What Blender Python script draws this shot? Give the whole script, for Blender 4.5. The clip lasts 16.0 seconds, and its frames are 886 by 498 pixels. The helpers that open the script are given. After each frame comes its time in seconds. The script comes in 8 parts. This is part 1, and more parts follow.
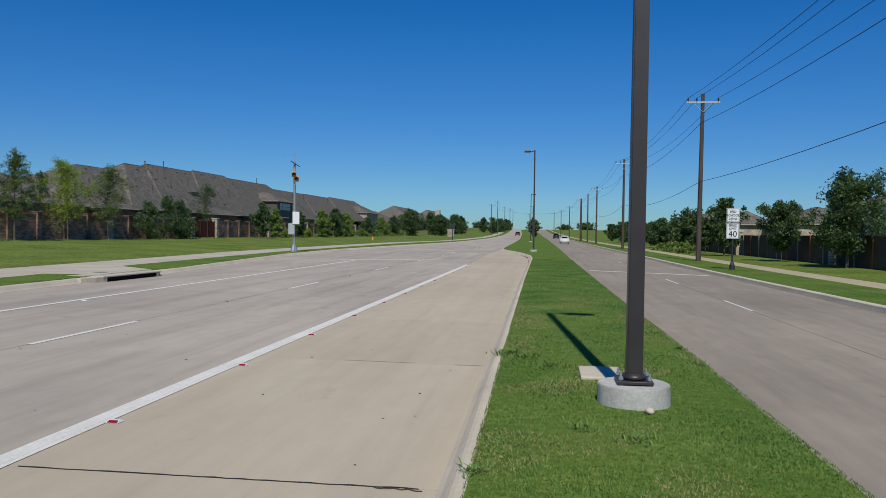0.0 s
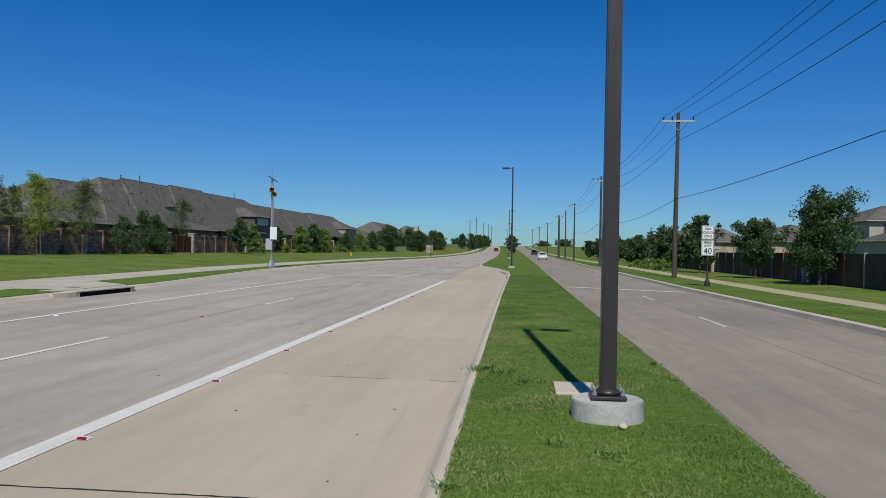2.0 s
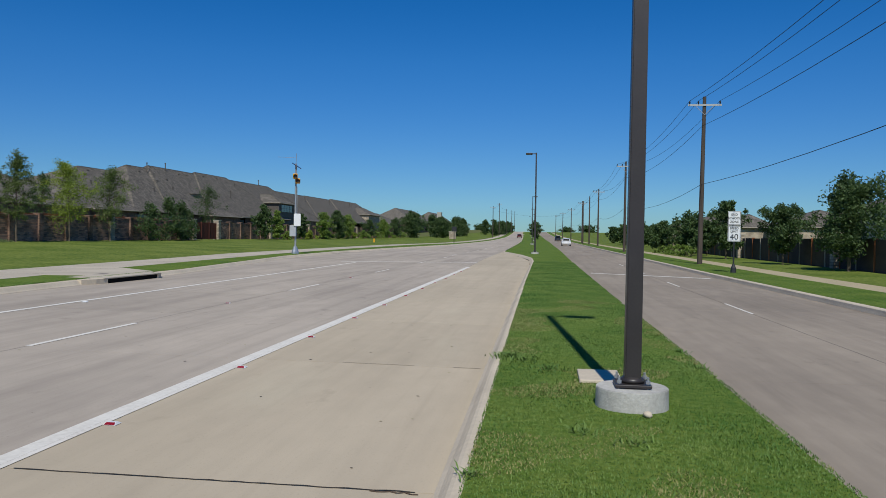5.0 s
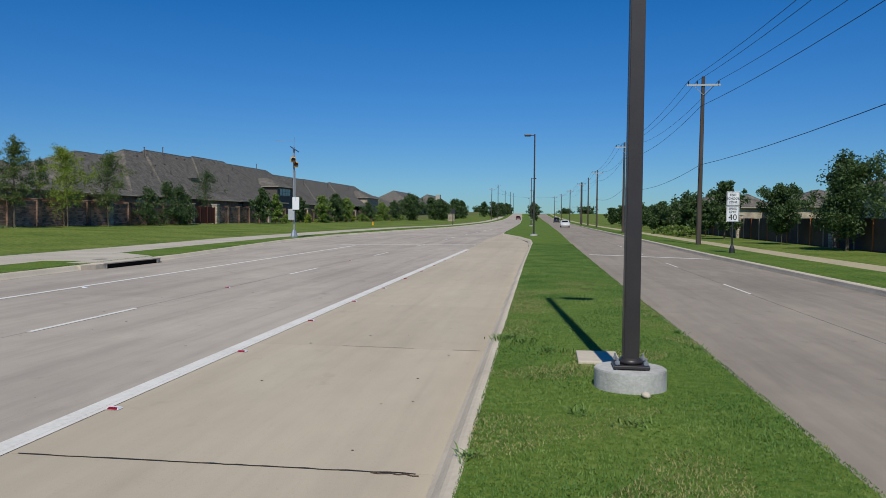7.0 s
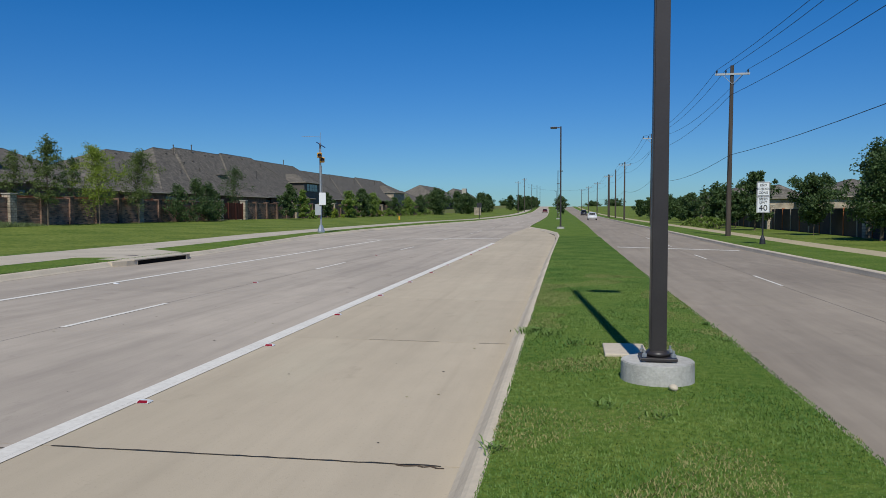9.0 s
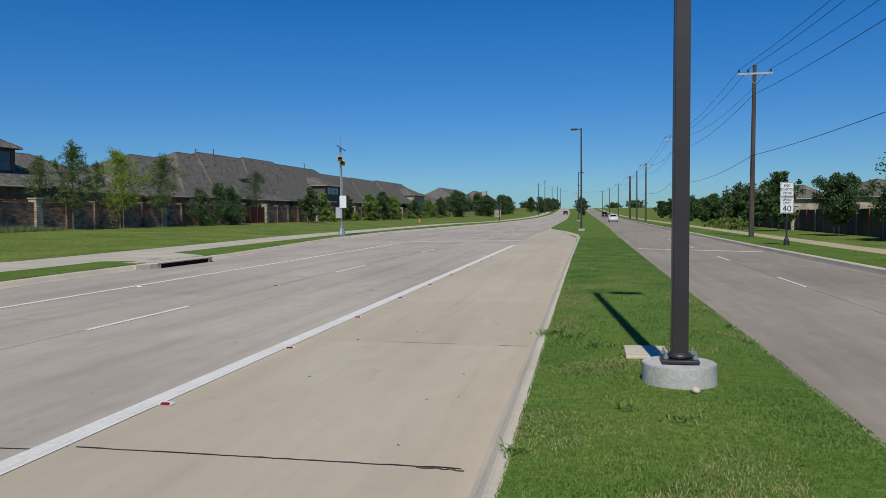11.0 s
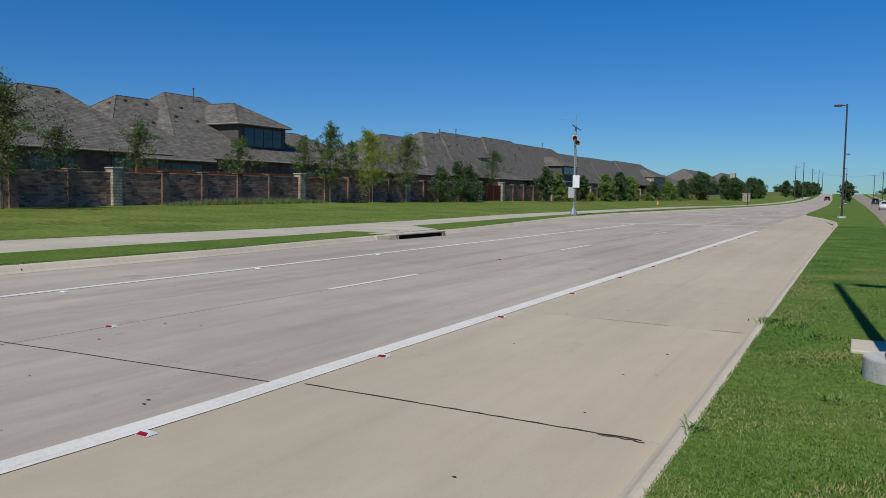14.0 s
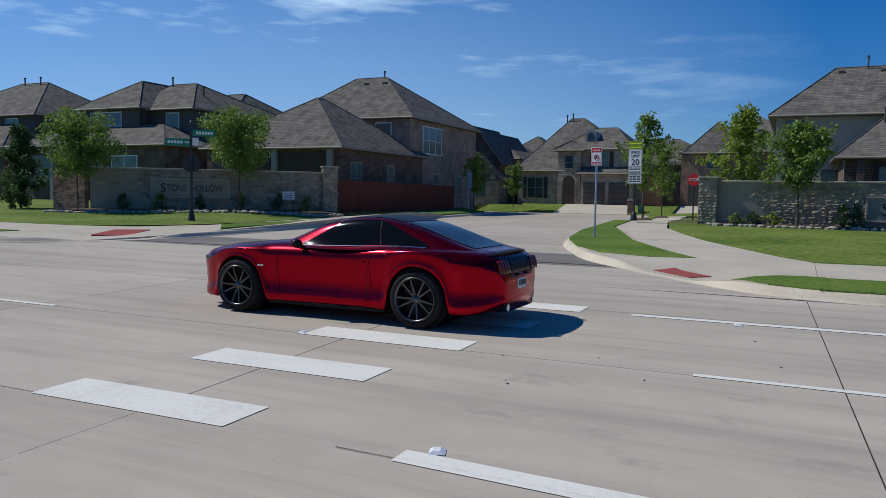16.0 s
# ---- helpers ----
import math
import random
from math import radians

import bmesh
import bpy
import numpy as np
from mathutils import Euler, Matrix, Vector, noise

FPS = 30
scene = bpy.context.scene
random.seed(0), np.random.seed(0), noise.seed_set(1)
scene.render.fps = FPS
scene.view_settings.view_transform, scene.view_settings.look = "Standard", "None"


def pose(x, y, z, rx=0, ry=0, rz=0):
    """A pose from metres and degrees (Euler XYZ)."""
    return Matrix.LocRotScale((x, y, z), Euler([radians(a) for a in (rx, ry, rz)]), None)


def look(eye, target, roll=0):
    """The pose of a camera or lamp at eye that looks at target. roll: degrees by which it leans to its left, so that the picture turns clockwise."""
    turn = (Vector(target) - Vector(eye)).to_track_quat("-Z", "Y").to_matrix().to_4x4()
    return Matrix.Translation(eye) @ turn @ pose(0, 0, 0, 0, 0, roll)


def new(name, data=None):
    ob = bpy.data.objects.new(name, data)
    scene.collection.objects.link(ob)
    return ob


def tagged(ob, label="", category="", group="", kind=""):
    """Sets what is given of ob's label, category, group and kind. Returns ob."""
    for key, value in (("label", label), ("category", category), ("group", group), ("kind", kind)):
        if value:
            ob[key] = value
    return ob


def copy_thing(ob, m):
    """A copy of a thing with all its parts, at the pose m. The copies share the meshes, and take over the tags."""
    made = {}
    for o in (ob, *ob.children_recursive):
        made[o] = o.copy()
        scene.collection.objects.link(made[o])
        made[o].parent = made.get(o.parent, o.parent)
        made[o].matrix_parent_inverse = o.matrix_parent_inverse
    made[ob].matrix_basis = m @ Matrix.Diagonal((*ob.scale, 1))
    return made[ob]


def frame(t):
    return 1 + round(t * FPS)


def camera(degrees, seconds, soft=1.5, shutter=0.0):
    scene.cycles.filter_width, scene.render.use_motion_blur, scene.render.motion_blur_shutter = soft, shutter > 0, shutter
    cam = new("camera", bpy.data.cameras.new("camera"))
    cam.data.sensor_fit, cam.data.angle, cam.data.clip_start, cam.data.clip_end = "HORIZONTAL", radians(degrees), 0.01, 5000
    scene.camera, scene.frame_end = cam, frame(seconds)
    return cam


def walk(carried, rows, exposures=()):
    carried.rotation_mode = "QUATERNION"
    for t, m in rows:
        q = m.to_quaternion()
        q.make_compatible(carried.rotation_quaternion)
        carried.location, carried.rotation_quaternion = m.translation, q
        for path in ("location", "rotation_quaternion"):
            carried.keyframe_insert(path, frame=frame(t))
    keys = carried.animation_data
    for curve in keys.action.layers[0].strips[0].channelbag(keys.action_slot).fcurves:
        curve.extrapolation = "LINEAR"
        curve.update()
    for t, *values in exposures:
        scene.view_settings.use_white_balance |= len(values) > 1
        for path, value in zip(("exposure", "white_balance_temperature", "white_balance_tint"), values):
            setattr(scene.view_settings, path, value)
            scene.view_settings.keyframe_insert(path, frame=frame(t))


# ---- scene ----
from collections import defaultdict

cam = camera(60.34, 16.0, soft=0.6)
PATH = [
    (0.0, -0.138, 0.110, 1.820, 7.64, -1.21, 0.65),
    (0.5, -0.138, 0.149, 1.811, 7.58, -1.70, -0.27),
    (1.0, -0.139, 0.144, 1.812, 6.62, -1.05, 0.55),
    (1.5, -0.129, 0.100, 1.823, 6.78, -0.28, 1.03),
    (2.0, -0.101, 0.098, 1.814, 6.05, 0.02, 0.87),
    (2.5, -0.104, 0.075, 1.819, 5.47, -0.90, 0.32),
    (3.0, -0.114, 0.085, 1.816, 6.07, -1.41, 0.21),
    (3.5, -0.126, 0.126, 1.820, 8.48, -0.91, 0.24),
    (4.0, -0.102, 0.147, 1.816, 8.71, -0.37, 0.70),
    (6.3, -0.110, 0.094, 1.836, 6.66, -2.41, 0.61),
    (6.5, -0.108, 0.102, 1.836, 6.98, -2.48, 0.51),
    (7.0, -0.099, 0.105, 1.835, 7.68, -2.37, 0.34),
    (7.5, -0.088, 0.099, 1.833, 8.04, -2.44, 0.22),
    (8.0, -0.090, 0.131, 1.829, 8.57, -2.64, 0.12),
    (8.5, -0.082, 0.112, 1.828, 9.06, -2.70, -0.02),
    (9.0, -0.077, 0.117, 1.824, 9.69, -2.82, -0.25),
    (11.5, -0.061, 0.121, 1.820, 12.02, -2.59, -0.30),
    (12.0, -0.002, 0.123, 1.813, 13.89, -2.75, 0.02),
    (12.5, 0.047, 0.071, 1.803, 17.72, -3.11, -0.39),
    (13.0, 0.122, -0.058, 1.806, 20.28, -3.30, -0.47),
    (13.5, 0.227, -0.079, 1.797, 21.97, -3.69, -0.12),
    (14.0, 0.329, -0.053, 1.773, 28.80, -4.15, 0.76),
    (14.5, 0.353, -0.113, 1.773, 32.24, -4.24, 0.79),
    (14.8, 0.316, -0.153, 1.763, 37.89, -4.62, 0.30),
    (15.0, 0.233, -0.144, 1.773, 45.77, -4.97, -0.20),
    (15.2, 0.104, -0.165, 1.755, 57.17, -4.82, 0.26),
    (15.4, 0.025, -0.140, 1.747, 69.77, -4.51, 1.67),
    (15.5, -0.006, -0.137, 1.745, 75.95, -4.50, 2.07),
    (15.6, -0.042, -0.161, 1.741, 81.91, -4.48, 1.95),
    (15.8, -0.158, -0.250, 1.736, 96.62, -4.40, 1.84),
    (15.9, -0.196, -0.323, 1.738, 105.35, -4.18, 1.27),
    (16.0, -0.225, -0.380, 1.736, 114.88, -3.94, 1.02),
]
EXPOSURES = [(0.0, 0.0, 6650, 10), (13.5, 0.0, 6650, 10), (14.5, 0.0, 6500, 10), (15.4, -0.08, 6300, 10), (16.0, -0.04, 6300, 10)]
walk(cam, [(t, pose(x, y, z, 90 + p, 0, w) @ pose(0, 0, 0, 0, 0, r)) for t, x, y, z, w, p, r in PATH], EXPOSURES)

# ---- daylight ----
SUN_ELEVATION, SUN_TURN = radians(48.7), radians(174.3)
world = bpy.data.worlds.new("sky")
scene.world = world
world.use_nodes = True
wn, wl = world.node_tree.nodes, world.node_tree.links
wn.clear()
sky = wn.new("ShaderNodeTexSky")
sky.sky_type, sky.sun_disc = "NISHITA", False
sky.sun_elevation, sky.sun_rotation = SUN_ELEVATION, SUN_TURN
sky.altitude, sky.air_density, sky.dust_density, sky.ozone_density = 300, 1.0, 0.0, 6.0
hue = wn.new("ShaderNodeHueSaturation")
hue.inputs["Saturation"].default_value = 1.35
hue.inputs["Value"].default_value = 0.80
coord = wn.new("ShaderNodeTexCoord")
stretch = wn.new("ShaderNodeMapping")
stretch.inputs["Scale"].default_value = (2.2, 1.6, 11.0)
cirrus = wn.new("ShaderNodeTexNoise")
cirrus.inputs["Scale"].default_value, cirrus.inputs["Detail"].default_value, cirrus.inputs["Roughness"].default_value = 1.6, 8.0, 0.6
band = wn.new("ShaderNodeMapRange")
band.inputs["From Min"].default_value, band.inputs["From Max"].default_value = 0.50, 0.72
# cirrus only over the western sky
west = wn.new("ShaderNodeVectorMath")
west.operation = "DOT_PRODUCT"
west.inputs[1].default_value = (-0.766, -0.643, 0.0)
west_range = wn.new("ShaderNodeMapRange")
west_range.inputs["From Min"].default_value, west_range.inputs["From Max"].default_value = 0.74, 0.98
both = wn.new("ShaderNodeMath")
both.operation = "MULTIPLY"
mixs = wn.new("ShaderNodeMix")
mixs.data_type = "RGBA"
mixs.inputs[7].default_value = (6.4, 8.8, 11.2, 1)
back = wn.new("ShaderNodeBackground")
back.inputs["Strength"].default_value = 0.09
wout = wn.new("ShaderNodeOutputWorld")
wl.new(sky.outputs[0], hue.inputs["Color"])
wl.new(coord.outputs["Generated"], stretch.inputs[0])
wl.new(stretch.outputs[0], cirrus.inputs["Vector"])
wl.new(cirrus.outputs[0], band.inputs[0])
wl.new(coord.outputs["Generated"], west.inputs[0])
wl.new(west.outputs["Value"], west_range.inputs[0])
wl.new(band.outputs[0], both.inputs[0])
wl.new(west_range.outputs[0], both.inputs[1])
veil = wn.new("ShaderNodeMath")
veil.operation = "MULTIPLY"
low_veil = wn.new("ShaderNodeMapRange")
for socket_, value_ in (("From Min", 0.06), ("From Max", 0.30), ("To Min", 0.34), ("To Max", 0.12)):
    low_veil.inputs[socket_].default_value = value_
thick = wn.new("ShaderNodeMath")
thick.operation = "MAXIMUM"
wl.new(west_range.outputs[0], veil.inputs[0])
wl.new(veil.outputs[0], thick.inputs[0])
wl.new(both.outputs[0], thick.inputs[1])
wl.new(thick.outputs[0], mixs.inputs[0])
tint = wn.new("ShaderNodeMix")
tint.data_type, tint.blend_type = "RGBA", "MULTIPLY"
tint.inputs[0].default_value = 1.0
low_sky = wn.new("ShaderNodeSeparateXYZ")
rise_ = wn.new("ShaderNodeMapRange")
rise_.inputs["From Min"].default_value, rise_.inputs["From Max"].default_value = 0.0, 0.22
fade = wn.new("ShaderNodeMix")
fade.data_type = "RGBA"
fade.inputs[6].default_value, fade.inputs[7].default_value = (0.41, 0.72, 1.04, 1), (0.87, 0.98, 1.19, 1)
wl.new(coord.outputs["Generated"], low_sky.inputs[0])
wl.new(low_sky.outputs[2], rise_.inputs[0])
wl.new(low_sky.outputs[2], low_veil.inputs[0])
wl.new(low_veil.outputs[0], veil.inputs[1])
wl.new(rise_.outputs[0], fade.inputs[0])
wl.new(fade.outputs[2], tint.inputs[7])
wl.new(hue.outputs[0], tint.inputs[6])
wl.new(tint.outputs[2], mixs.inputs[6])
wl.new(mixs.outputs[2], back.inputs[0])
wl.new(back.outputs[0], wout.inputs[0])
sun = new("sun", bpy.data.lights.new("sun", "SUN"))
sun.data.energy, sun.data.angle, sun.data.color = 3.6, radians(0.53), (0.965, 0.955, 0.885)
sun_from = Vector((math.sin(SUN_TURN) * math.cos(SUN_ELEVATION), math.cos(SUN_TURN) * math.cos(SUN_ELEVATION), math.sin(SUN_ELEVATION)))
sun.matrix_world = look(sun_from * 100, (0, 0, 0))


# ---- materials ----
def material(name, a, b=None, scale=4.0, fine=40.0, rough=0.8, metal=0.0, bump=0.0, bump_scale=60.0, low=0.35, high=0.65, fine_mix=0.35, per_object=0.0, stretch=(1, 1, 1), coat=0.0):
    """Two-scale noise between colours a and b in world space, with relief."""
    m = bpy.data.materials.new(name)
    m.use_nodes = True
    n, l = m.node_tree.nodes, m.node_tree.links
    bsdf = n["Principled BSDF"]
    bsdf.inputs["Roughness"].default_value, bsdf.inputs["Metallic"].default_value = rough, metal
    bsdf.inputs["Coat Weight"].default_value = coat
    if rough >= 0.8:
        bsdf.inputs["Specular IOR Level"].default_value = 0.12
    bsdf.inputs["Coat Roughness"].default_value = 0.04
    if b is None:
        b = tuple(c * 0.8 for c in a)
    geo = n.new("ShaderNodeNewGeometry")
    mp = n.new("ShaderNodeMapping")
    mp.inputs["Scale"].default_value = stretch
    l.new(geo.outputs["Position"], mp.inputs[0])
    big, small = n.new("ShaderNodeTexNoise"), n.new("ShaderNodeTexNoise")
    for node, s, d in ((big, scale, 5), (small, fine, 4)):
        node.inputs["Scale"].default_value, node.inputs["Detail"].default_value = s, d
        l.new(mp.outputs[0], node.inputs["Vector"])
    mix = n.new("ShaderNodeMix")
    mix.inputs[0].default_value = fine_mix
    l.new(big.outputs[0], mix.inputs[2])
    l.new(small.outputs[0], mix.inputs[3])
    rng = n.new("ShaderNodeMapRange")
    rng.inputs["From Min"].default_value, rng.inputs["From Max"].default_value = low, high
    l.new(mix.outputs[0], rng.inputs[0])
    col = n.new("ShaderNodeMix")
    col.data_type = "RGBA"
    col.inputs[6].default_value, col.inputs[7].default_value = (*a, 1), (*b, 1)
    l.new(rng.outputs[0], col.inputs[0])
    out = col.outputs[2]
    if per_object:
        info = n.new("ShaderNodeObjectInfo")
        vr = n.new("ShaderNodeMapRange")
        vr.inputs["To Min"].default_value, vr.inputs["To Max"].default_value = 1 - per_object, 1 + per_object
        l.new(info.outputs["Random"], vr.inputs[0])
        hs = n.new("ShaderNodeHueSaturation")
        l.new(vr.outputs[0], hs.inputs["Value"])
        l.new(out, hs.inputs["Color"])
        out = hs.outputs[0]
    l.new(out, bsdf.inputs["Base Color"])
    if bump:
        bn, bt = n.new("ShaderNodeBump"), n.new("ShaderNodeTexNoise")
        bt.inputs["Scale"].default_value, bt.inputs["Detail"].default_value = bump_scale, 6
        l.new(mp.outputs[0], bt.inputs["Vector"])
        bn.inputs["Strength"].default_value, bn.inputs["Distance"].default_value = bump, 0.02
        l.new(bt.outputs[0], bn.inputs["Height"])
        l.new(bn.outputs[0], bsdf.inputs["Normal"])
    return m


def brick_material(name, a, b, mortar, width=0.22, height=0.075, joint=0.012, rough=0.85, roof=False, offset=0.5, contrast=0.6):
    """Courses laid along the wall; the horizontal run is x + y in world space."""
    m = bpy.data.materials.new(name)
    m.use_nodes = True
    n, l = m.node_tree.nodes, m.node_tree.links
    bsdf = n["Principled BSDF"]
    bsdf.inputs["Roughness"].default_value = rough
    bsdf.inputs["Specular IOR Level"].default_value = 0.12
    geo = n.new("ShaderNodeNewGeometry")
    sep, comb, add = n.new("ShaderNodeSeparateXYZ"), n.new("ShaderNodeCombineXYZ"), n.new("ShaderNodeMath")
    l.new(geo.outputs["Position"], sep.inputs[0])
    l.new(sep.outputs[0], add.inputs[0])
    l.new(sep.outputs[1], add.inputs[1])
    l.new(add.outputs[0], comb.inputs[0])
    l.new(sep.outputs[2], comb.inputs[1])
    br = n.new("ShaderNodeTexBrick")
    br.offset = offset
    br.inputs["Scale"].default_value = 1.0
    br.inputs["Color1"].default_value, br.inputs["Color2"].default_value, br.inputs["Mortar"].default_value = (*a, 1), (*b, 1), (*mortar, 1)
    br.inputs["Mortar Size"].default_value, br.inputs["Brick Width"].default_value, br.inputs["Row Height"].default_value = joint, width, height
    br.inputs["Bias"].default_value = -0.2
    l.new(comb.outputs[0], br.inputs["Vector"])
    noi = n.new("ShaderNodeTexNoise")
    noi.inputs["Scale"].default_value, noi.inputs["Detail"].default_value = 1.3, 6
    l.new(geo.outputs["Position"], noi.inputs["Vector"])
    vr = n.new("ShaderNodeMapRange")
    vr.inputs["From Min"].default_value, vr.inputs["From Max"].default_value = 0.3, 0.7
    vr.inputs["To Min"].default_value, vr.inputs["To Max"].default_value = 1 - contrast * 0.5, 1 + contrast * 0.5
    l.new(noi.outputs[0], vr.inputs[0])
    hs = n.new("ShaderNodeHueSaturation")
    l.new(vr.outputs[0], hs.inputs["Value"])
    l.new(br.outputs[0], hs.inputs["Color"])
    l.new(hs.outputs[0], bsdf.inputs["Base Color"])
    bn = n.new("ShaderNodeBump")
    bn.inputs["Strength"].default_value, bn.inputs["Distance"].default_value, bn.invert = 0.8, 0.02, True
    l.new(br.outputs[1], bn.inputs["Height"])
    l.new(bn.outputs[0], bsdf.inputs["Normal"])
    return m


def road_material(name, a, b, stain, wear=0.5):
    """Concrete with broad patches, tyre streaks along the road, stains and fine grain."""
    m = material(name, a, b, 0.22, 3.2, 0.85, bump=0.10, bump_scale=120, low=0.36, high=0.66, fine_mix=0.3, per_object=0.05, stretch=(1, 0.5, 1))
    n, l = m.node_tree.nodes, m.node_tree.links
    bsdf = n["Principled BSDF"]
    out = bsdf.inputs["Base Color"].links[0].from_socket
    geo = n.new("ShaderNodeNewGeometry")

    def layer(out, stretch, scale, low, high, colour, strength, detail=6):
        mp, no, rg, mx = n.new("ShaderNodeMapping"), n.new("ShaderNodeTexNoise"), n.new("ShaderNodeMapRange"), n.new("ShaderNodeMix")
        mp.inputs["Scale"].default_value = stretch
        no.inputs["Scale"].default_value, no.inputs["Detail"].default_value, no.inputs["Roughness"].default_value = scale, detail, 0.62
        rg.inputs["From Min"].default_value, rg.inputs["From Max"].default_value, rg.inputs["To Max"].default_value = low, high, strength
        mx.data_type = "RGBA"
        mx.inputs[7].default_value = (*colour, 1)
        l.new(geo.outputs["Position"], mp.inputs[0])
        l.new(mp.outputs[0], no.inputs["Vector"])
        l.new(no.outputs[0], rg.inputs[0])
        l.new(rg.outputs[0], mx.inputs[0])
        l.new(out, mx.inputs[6])
        return mx.outputs[2]
    pale = tuple(min(0.62, c * 1.22) for c in a)
    out = layer(out, (1.6, 0.07, 1), 1.0, 0.46, 0.70, stain, 0.42 * wear)
    out = layer(out, (5.0, 0.16, 1), 1.0, 0.54, 0.72, stain, 0.25 * wear)
    out = layer(out, (0.9, 0.25, 1), 0.8, 0.55, 0.75, pale, 0.6 * wear)
    out = layer(out, (1.0, 0.6, 1), 1.7, 0.62, 0.74, stain, 0.6 * wear, 9)
    out = layer(out, (1, 1, 1), 45.0, 0.58, 0.78, stain, 0.35, 3)
    l.new(out, bsdf.inputs["Base Color"])
    return m


CONCRETE = road_material("road_concrete", (0.50, 0.428, 0.345), (0.40, 0.343, 0.280), (0.225, 0.19, 0.16), 0.9)
WARM_CONCRETE = road_material("newer_tan_concrete", (0.55, 0.460, 0.335), (0.47, 0.395, 0.288), (0.30, 0.245, 0.18), 0.55)
GREY_CONCRETE = road_material("older_grey_concrete", (0.375, 0.313, 0.243), (0.29, 0.243, 0.192), (0.17, 0.142, 0.115), 0.9)
JOINT = material("joint_filler", (0.035, 0.03, 0.026), (0.07, 0.06, 0.05), 3, 30, 0.9)
KERB = material("kerb_concrete", (0.66, 0.565, 0.43), (0.52, 0.445, 0.34), 0.8, 14, 0.85, bump=0.2, bump_scale=70)
WALKWAY = material("pavement_concrete", (0.56, 0.49, 0.385), (0.45, 0.39, 0.305), 0.6, 12, 0.85, bump=0.12, per_object=0.03)
WHITE_PAINT = material("white_road_paint", (0.77, 0.73, 0.65), (0.61, 0.57, 0.50), 1.5, 22, 0.8, bump=0.15, bump_scale=120, low=0.45, high=0.75, fine_mix=0.5)
GRASS = material("lawn_grass", (0.070, 0.138, 0.017), (0.160, 0.218, 0.040), 0.5, 11, 0.95, bump=1.0, bump_scale=45, fine_mix=0.6, low=0.38, high=0.62)
LAWN = material("mown_lawn", (0.072, 0.122, 0.015), (0.200, 0.238, 0.050), 0.30, 5, 0.95, bump=1.0, bump_scale=18, fine_mix=0.6, low=0.38, high=0.62)
FIELD = material("dry_field", (0.10, 0.125, 0.035), (0.17, 0.165, 0.06), 0.02, 0.8, 1.0, bump=0.3, bump_scale=3)
BLADE = material("grass_blade", (0.060, 0.148, 0.018), (0.168, 0.245, 0.050), 0.9, 9, 0.7, fine_mix=0.35, low=0.38, high=0.64)
DRY_BLADE = material("dry_blade", (0.33, 0.285, 0.13), (0.22, 0.235, 0.08), 1.0, 30, 0.8)
BRONZE = material("dark_bronze_paint", (0.030, 0.025, 0.024), (0.040, 0.034, 0.032), 3, 40, 0.42, bump=0.03)
BASE_CONC = material("footing_concrete", (0.56, 0.545, 0.50), (0.36, 0.345, 0.31), 3, 30, 0.9, bump=0.3, bump_scale=45)
STEEL = material("galvanised_steel", (0.50, 0.52, 0.54), (0.40, 0.42, 0.44), 6, 50, 0.45, metal=0.7)
BLACK_STEEL = material("black_painted_steel", (0.018, 0.019, 0.022), (0.028, 0.029, 0.03), 5, 50, 0.5)
TIMBER = material("weathered_pole_timber", (0.105, 0.085, 0.07), (0.06, 0.05, 0.043), 2, 25, 0.9, bump=0.4, bump_scale=30, stretch=(3, 3, 0.3))
WIRE = material("cable_black", (0.02, 0.02, 0.022), None, 1, 1, 0.6)
WALL_BRICK = brick_material("perimeter_brick", (0.44, 0.245, 0.170), (0.075, 0.055, 0.048), (0.22, 0.17, 0.135), 0.38, 0.115, 0.010, contrast=0.6)
PIER_BRICK = brick_material("pier_brick", (0.24, 0.14, 0.10), (0.10, 0.066, 0.055), (0.20, 0.155, 0.12), 0.22, 0.09, 0.012, contrast=0.8)
PIER_STONE = brick_material("pier_stone", (0.46, 0.385, 0.285), (0.30, 0.25, 0.185), (0.25, 0.21, 0.165), 0.32, 0.17, 0.02, contrast=0.7)
STONE = material("rough_limestone", (0.45, 0.365, 0.265), (0.25, 0.205, 0.15), 2.2, 16, 0.9, bump=1.0, bump_scale=14, per_object=0.22)
STUCCO = material("tan_stucco", (0.40, 0.335, 0.25), (0.32, 0.27, 0.20), 1, 20, 0.9, bump=0.3, bump_scale=40)
CAP = material("cast_stone_cap", (0.50, 0.45, 0.36), (0.42, 0.37, 0.30), 2, 20, 0.85, bump=0.2)
HOUSE_BRICK = brick_material("house_red_brick", (0.26, 0.105, 0.075), (0.18, 0.075, 0.058), (0.32, 0.25, 0.2), 0.24, 0.085, 0.012)
DARK_BRICK = brick_material("house_brown_brick", (0.17, 0.105, 0.075), (0.11, 0.075, 0.058), (0.25, 0.2, 0.16), 0.24, 0.085, 0.012)
TAN_BRICK = brick_material("house_tan_stone", (0.42, 0.35, 0.26), (0.33, 0.27, 0.2), (0.36, 0.31, 0.25), 0.34, 0.16, 0.02)
SHINGLE = brick_material("roof_shingles", (0.188, 0.168, 0.140), (0.114, 0.103, 0.090), (0.092, 0.083, 0.072), 0.42, 0.13, 0.012, 0.95, contrast=0.55)
SIDING = material("cream_siding", (0.42, 0.40, 0.33), (0.36, 0.34, 0.28), 1, 12, 0.8)
TRIM = material("tan_trim", (0.36, 0.31, 0.24), (0.30, 0.26, 0.20), 2, 12, 0.7)
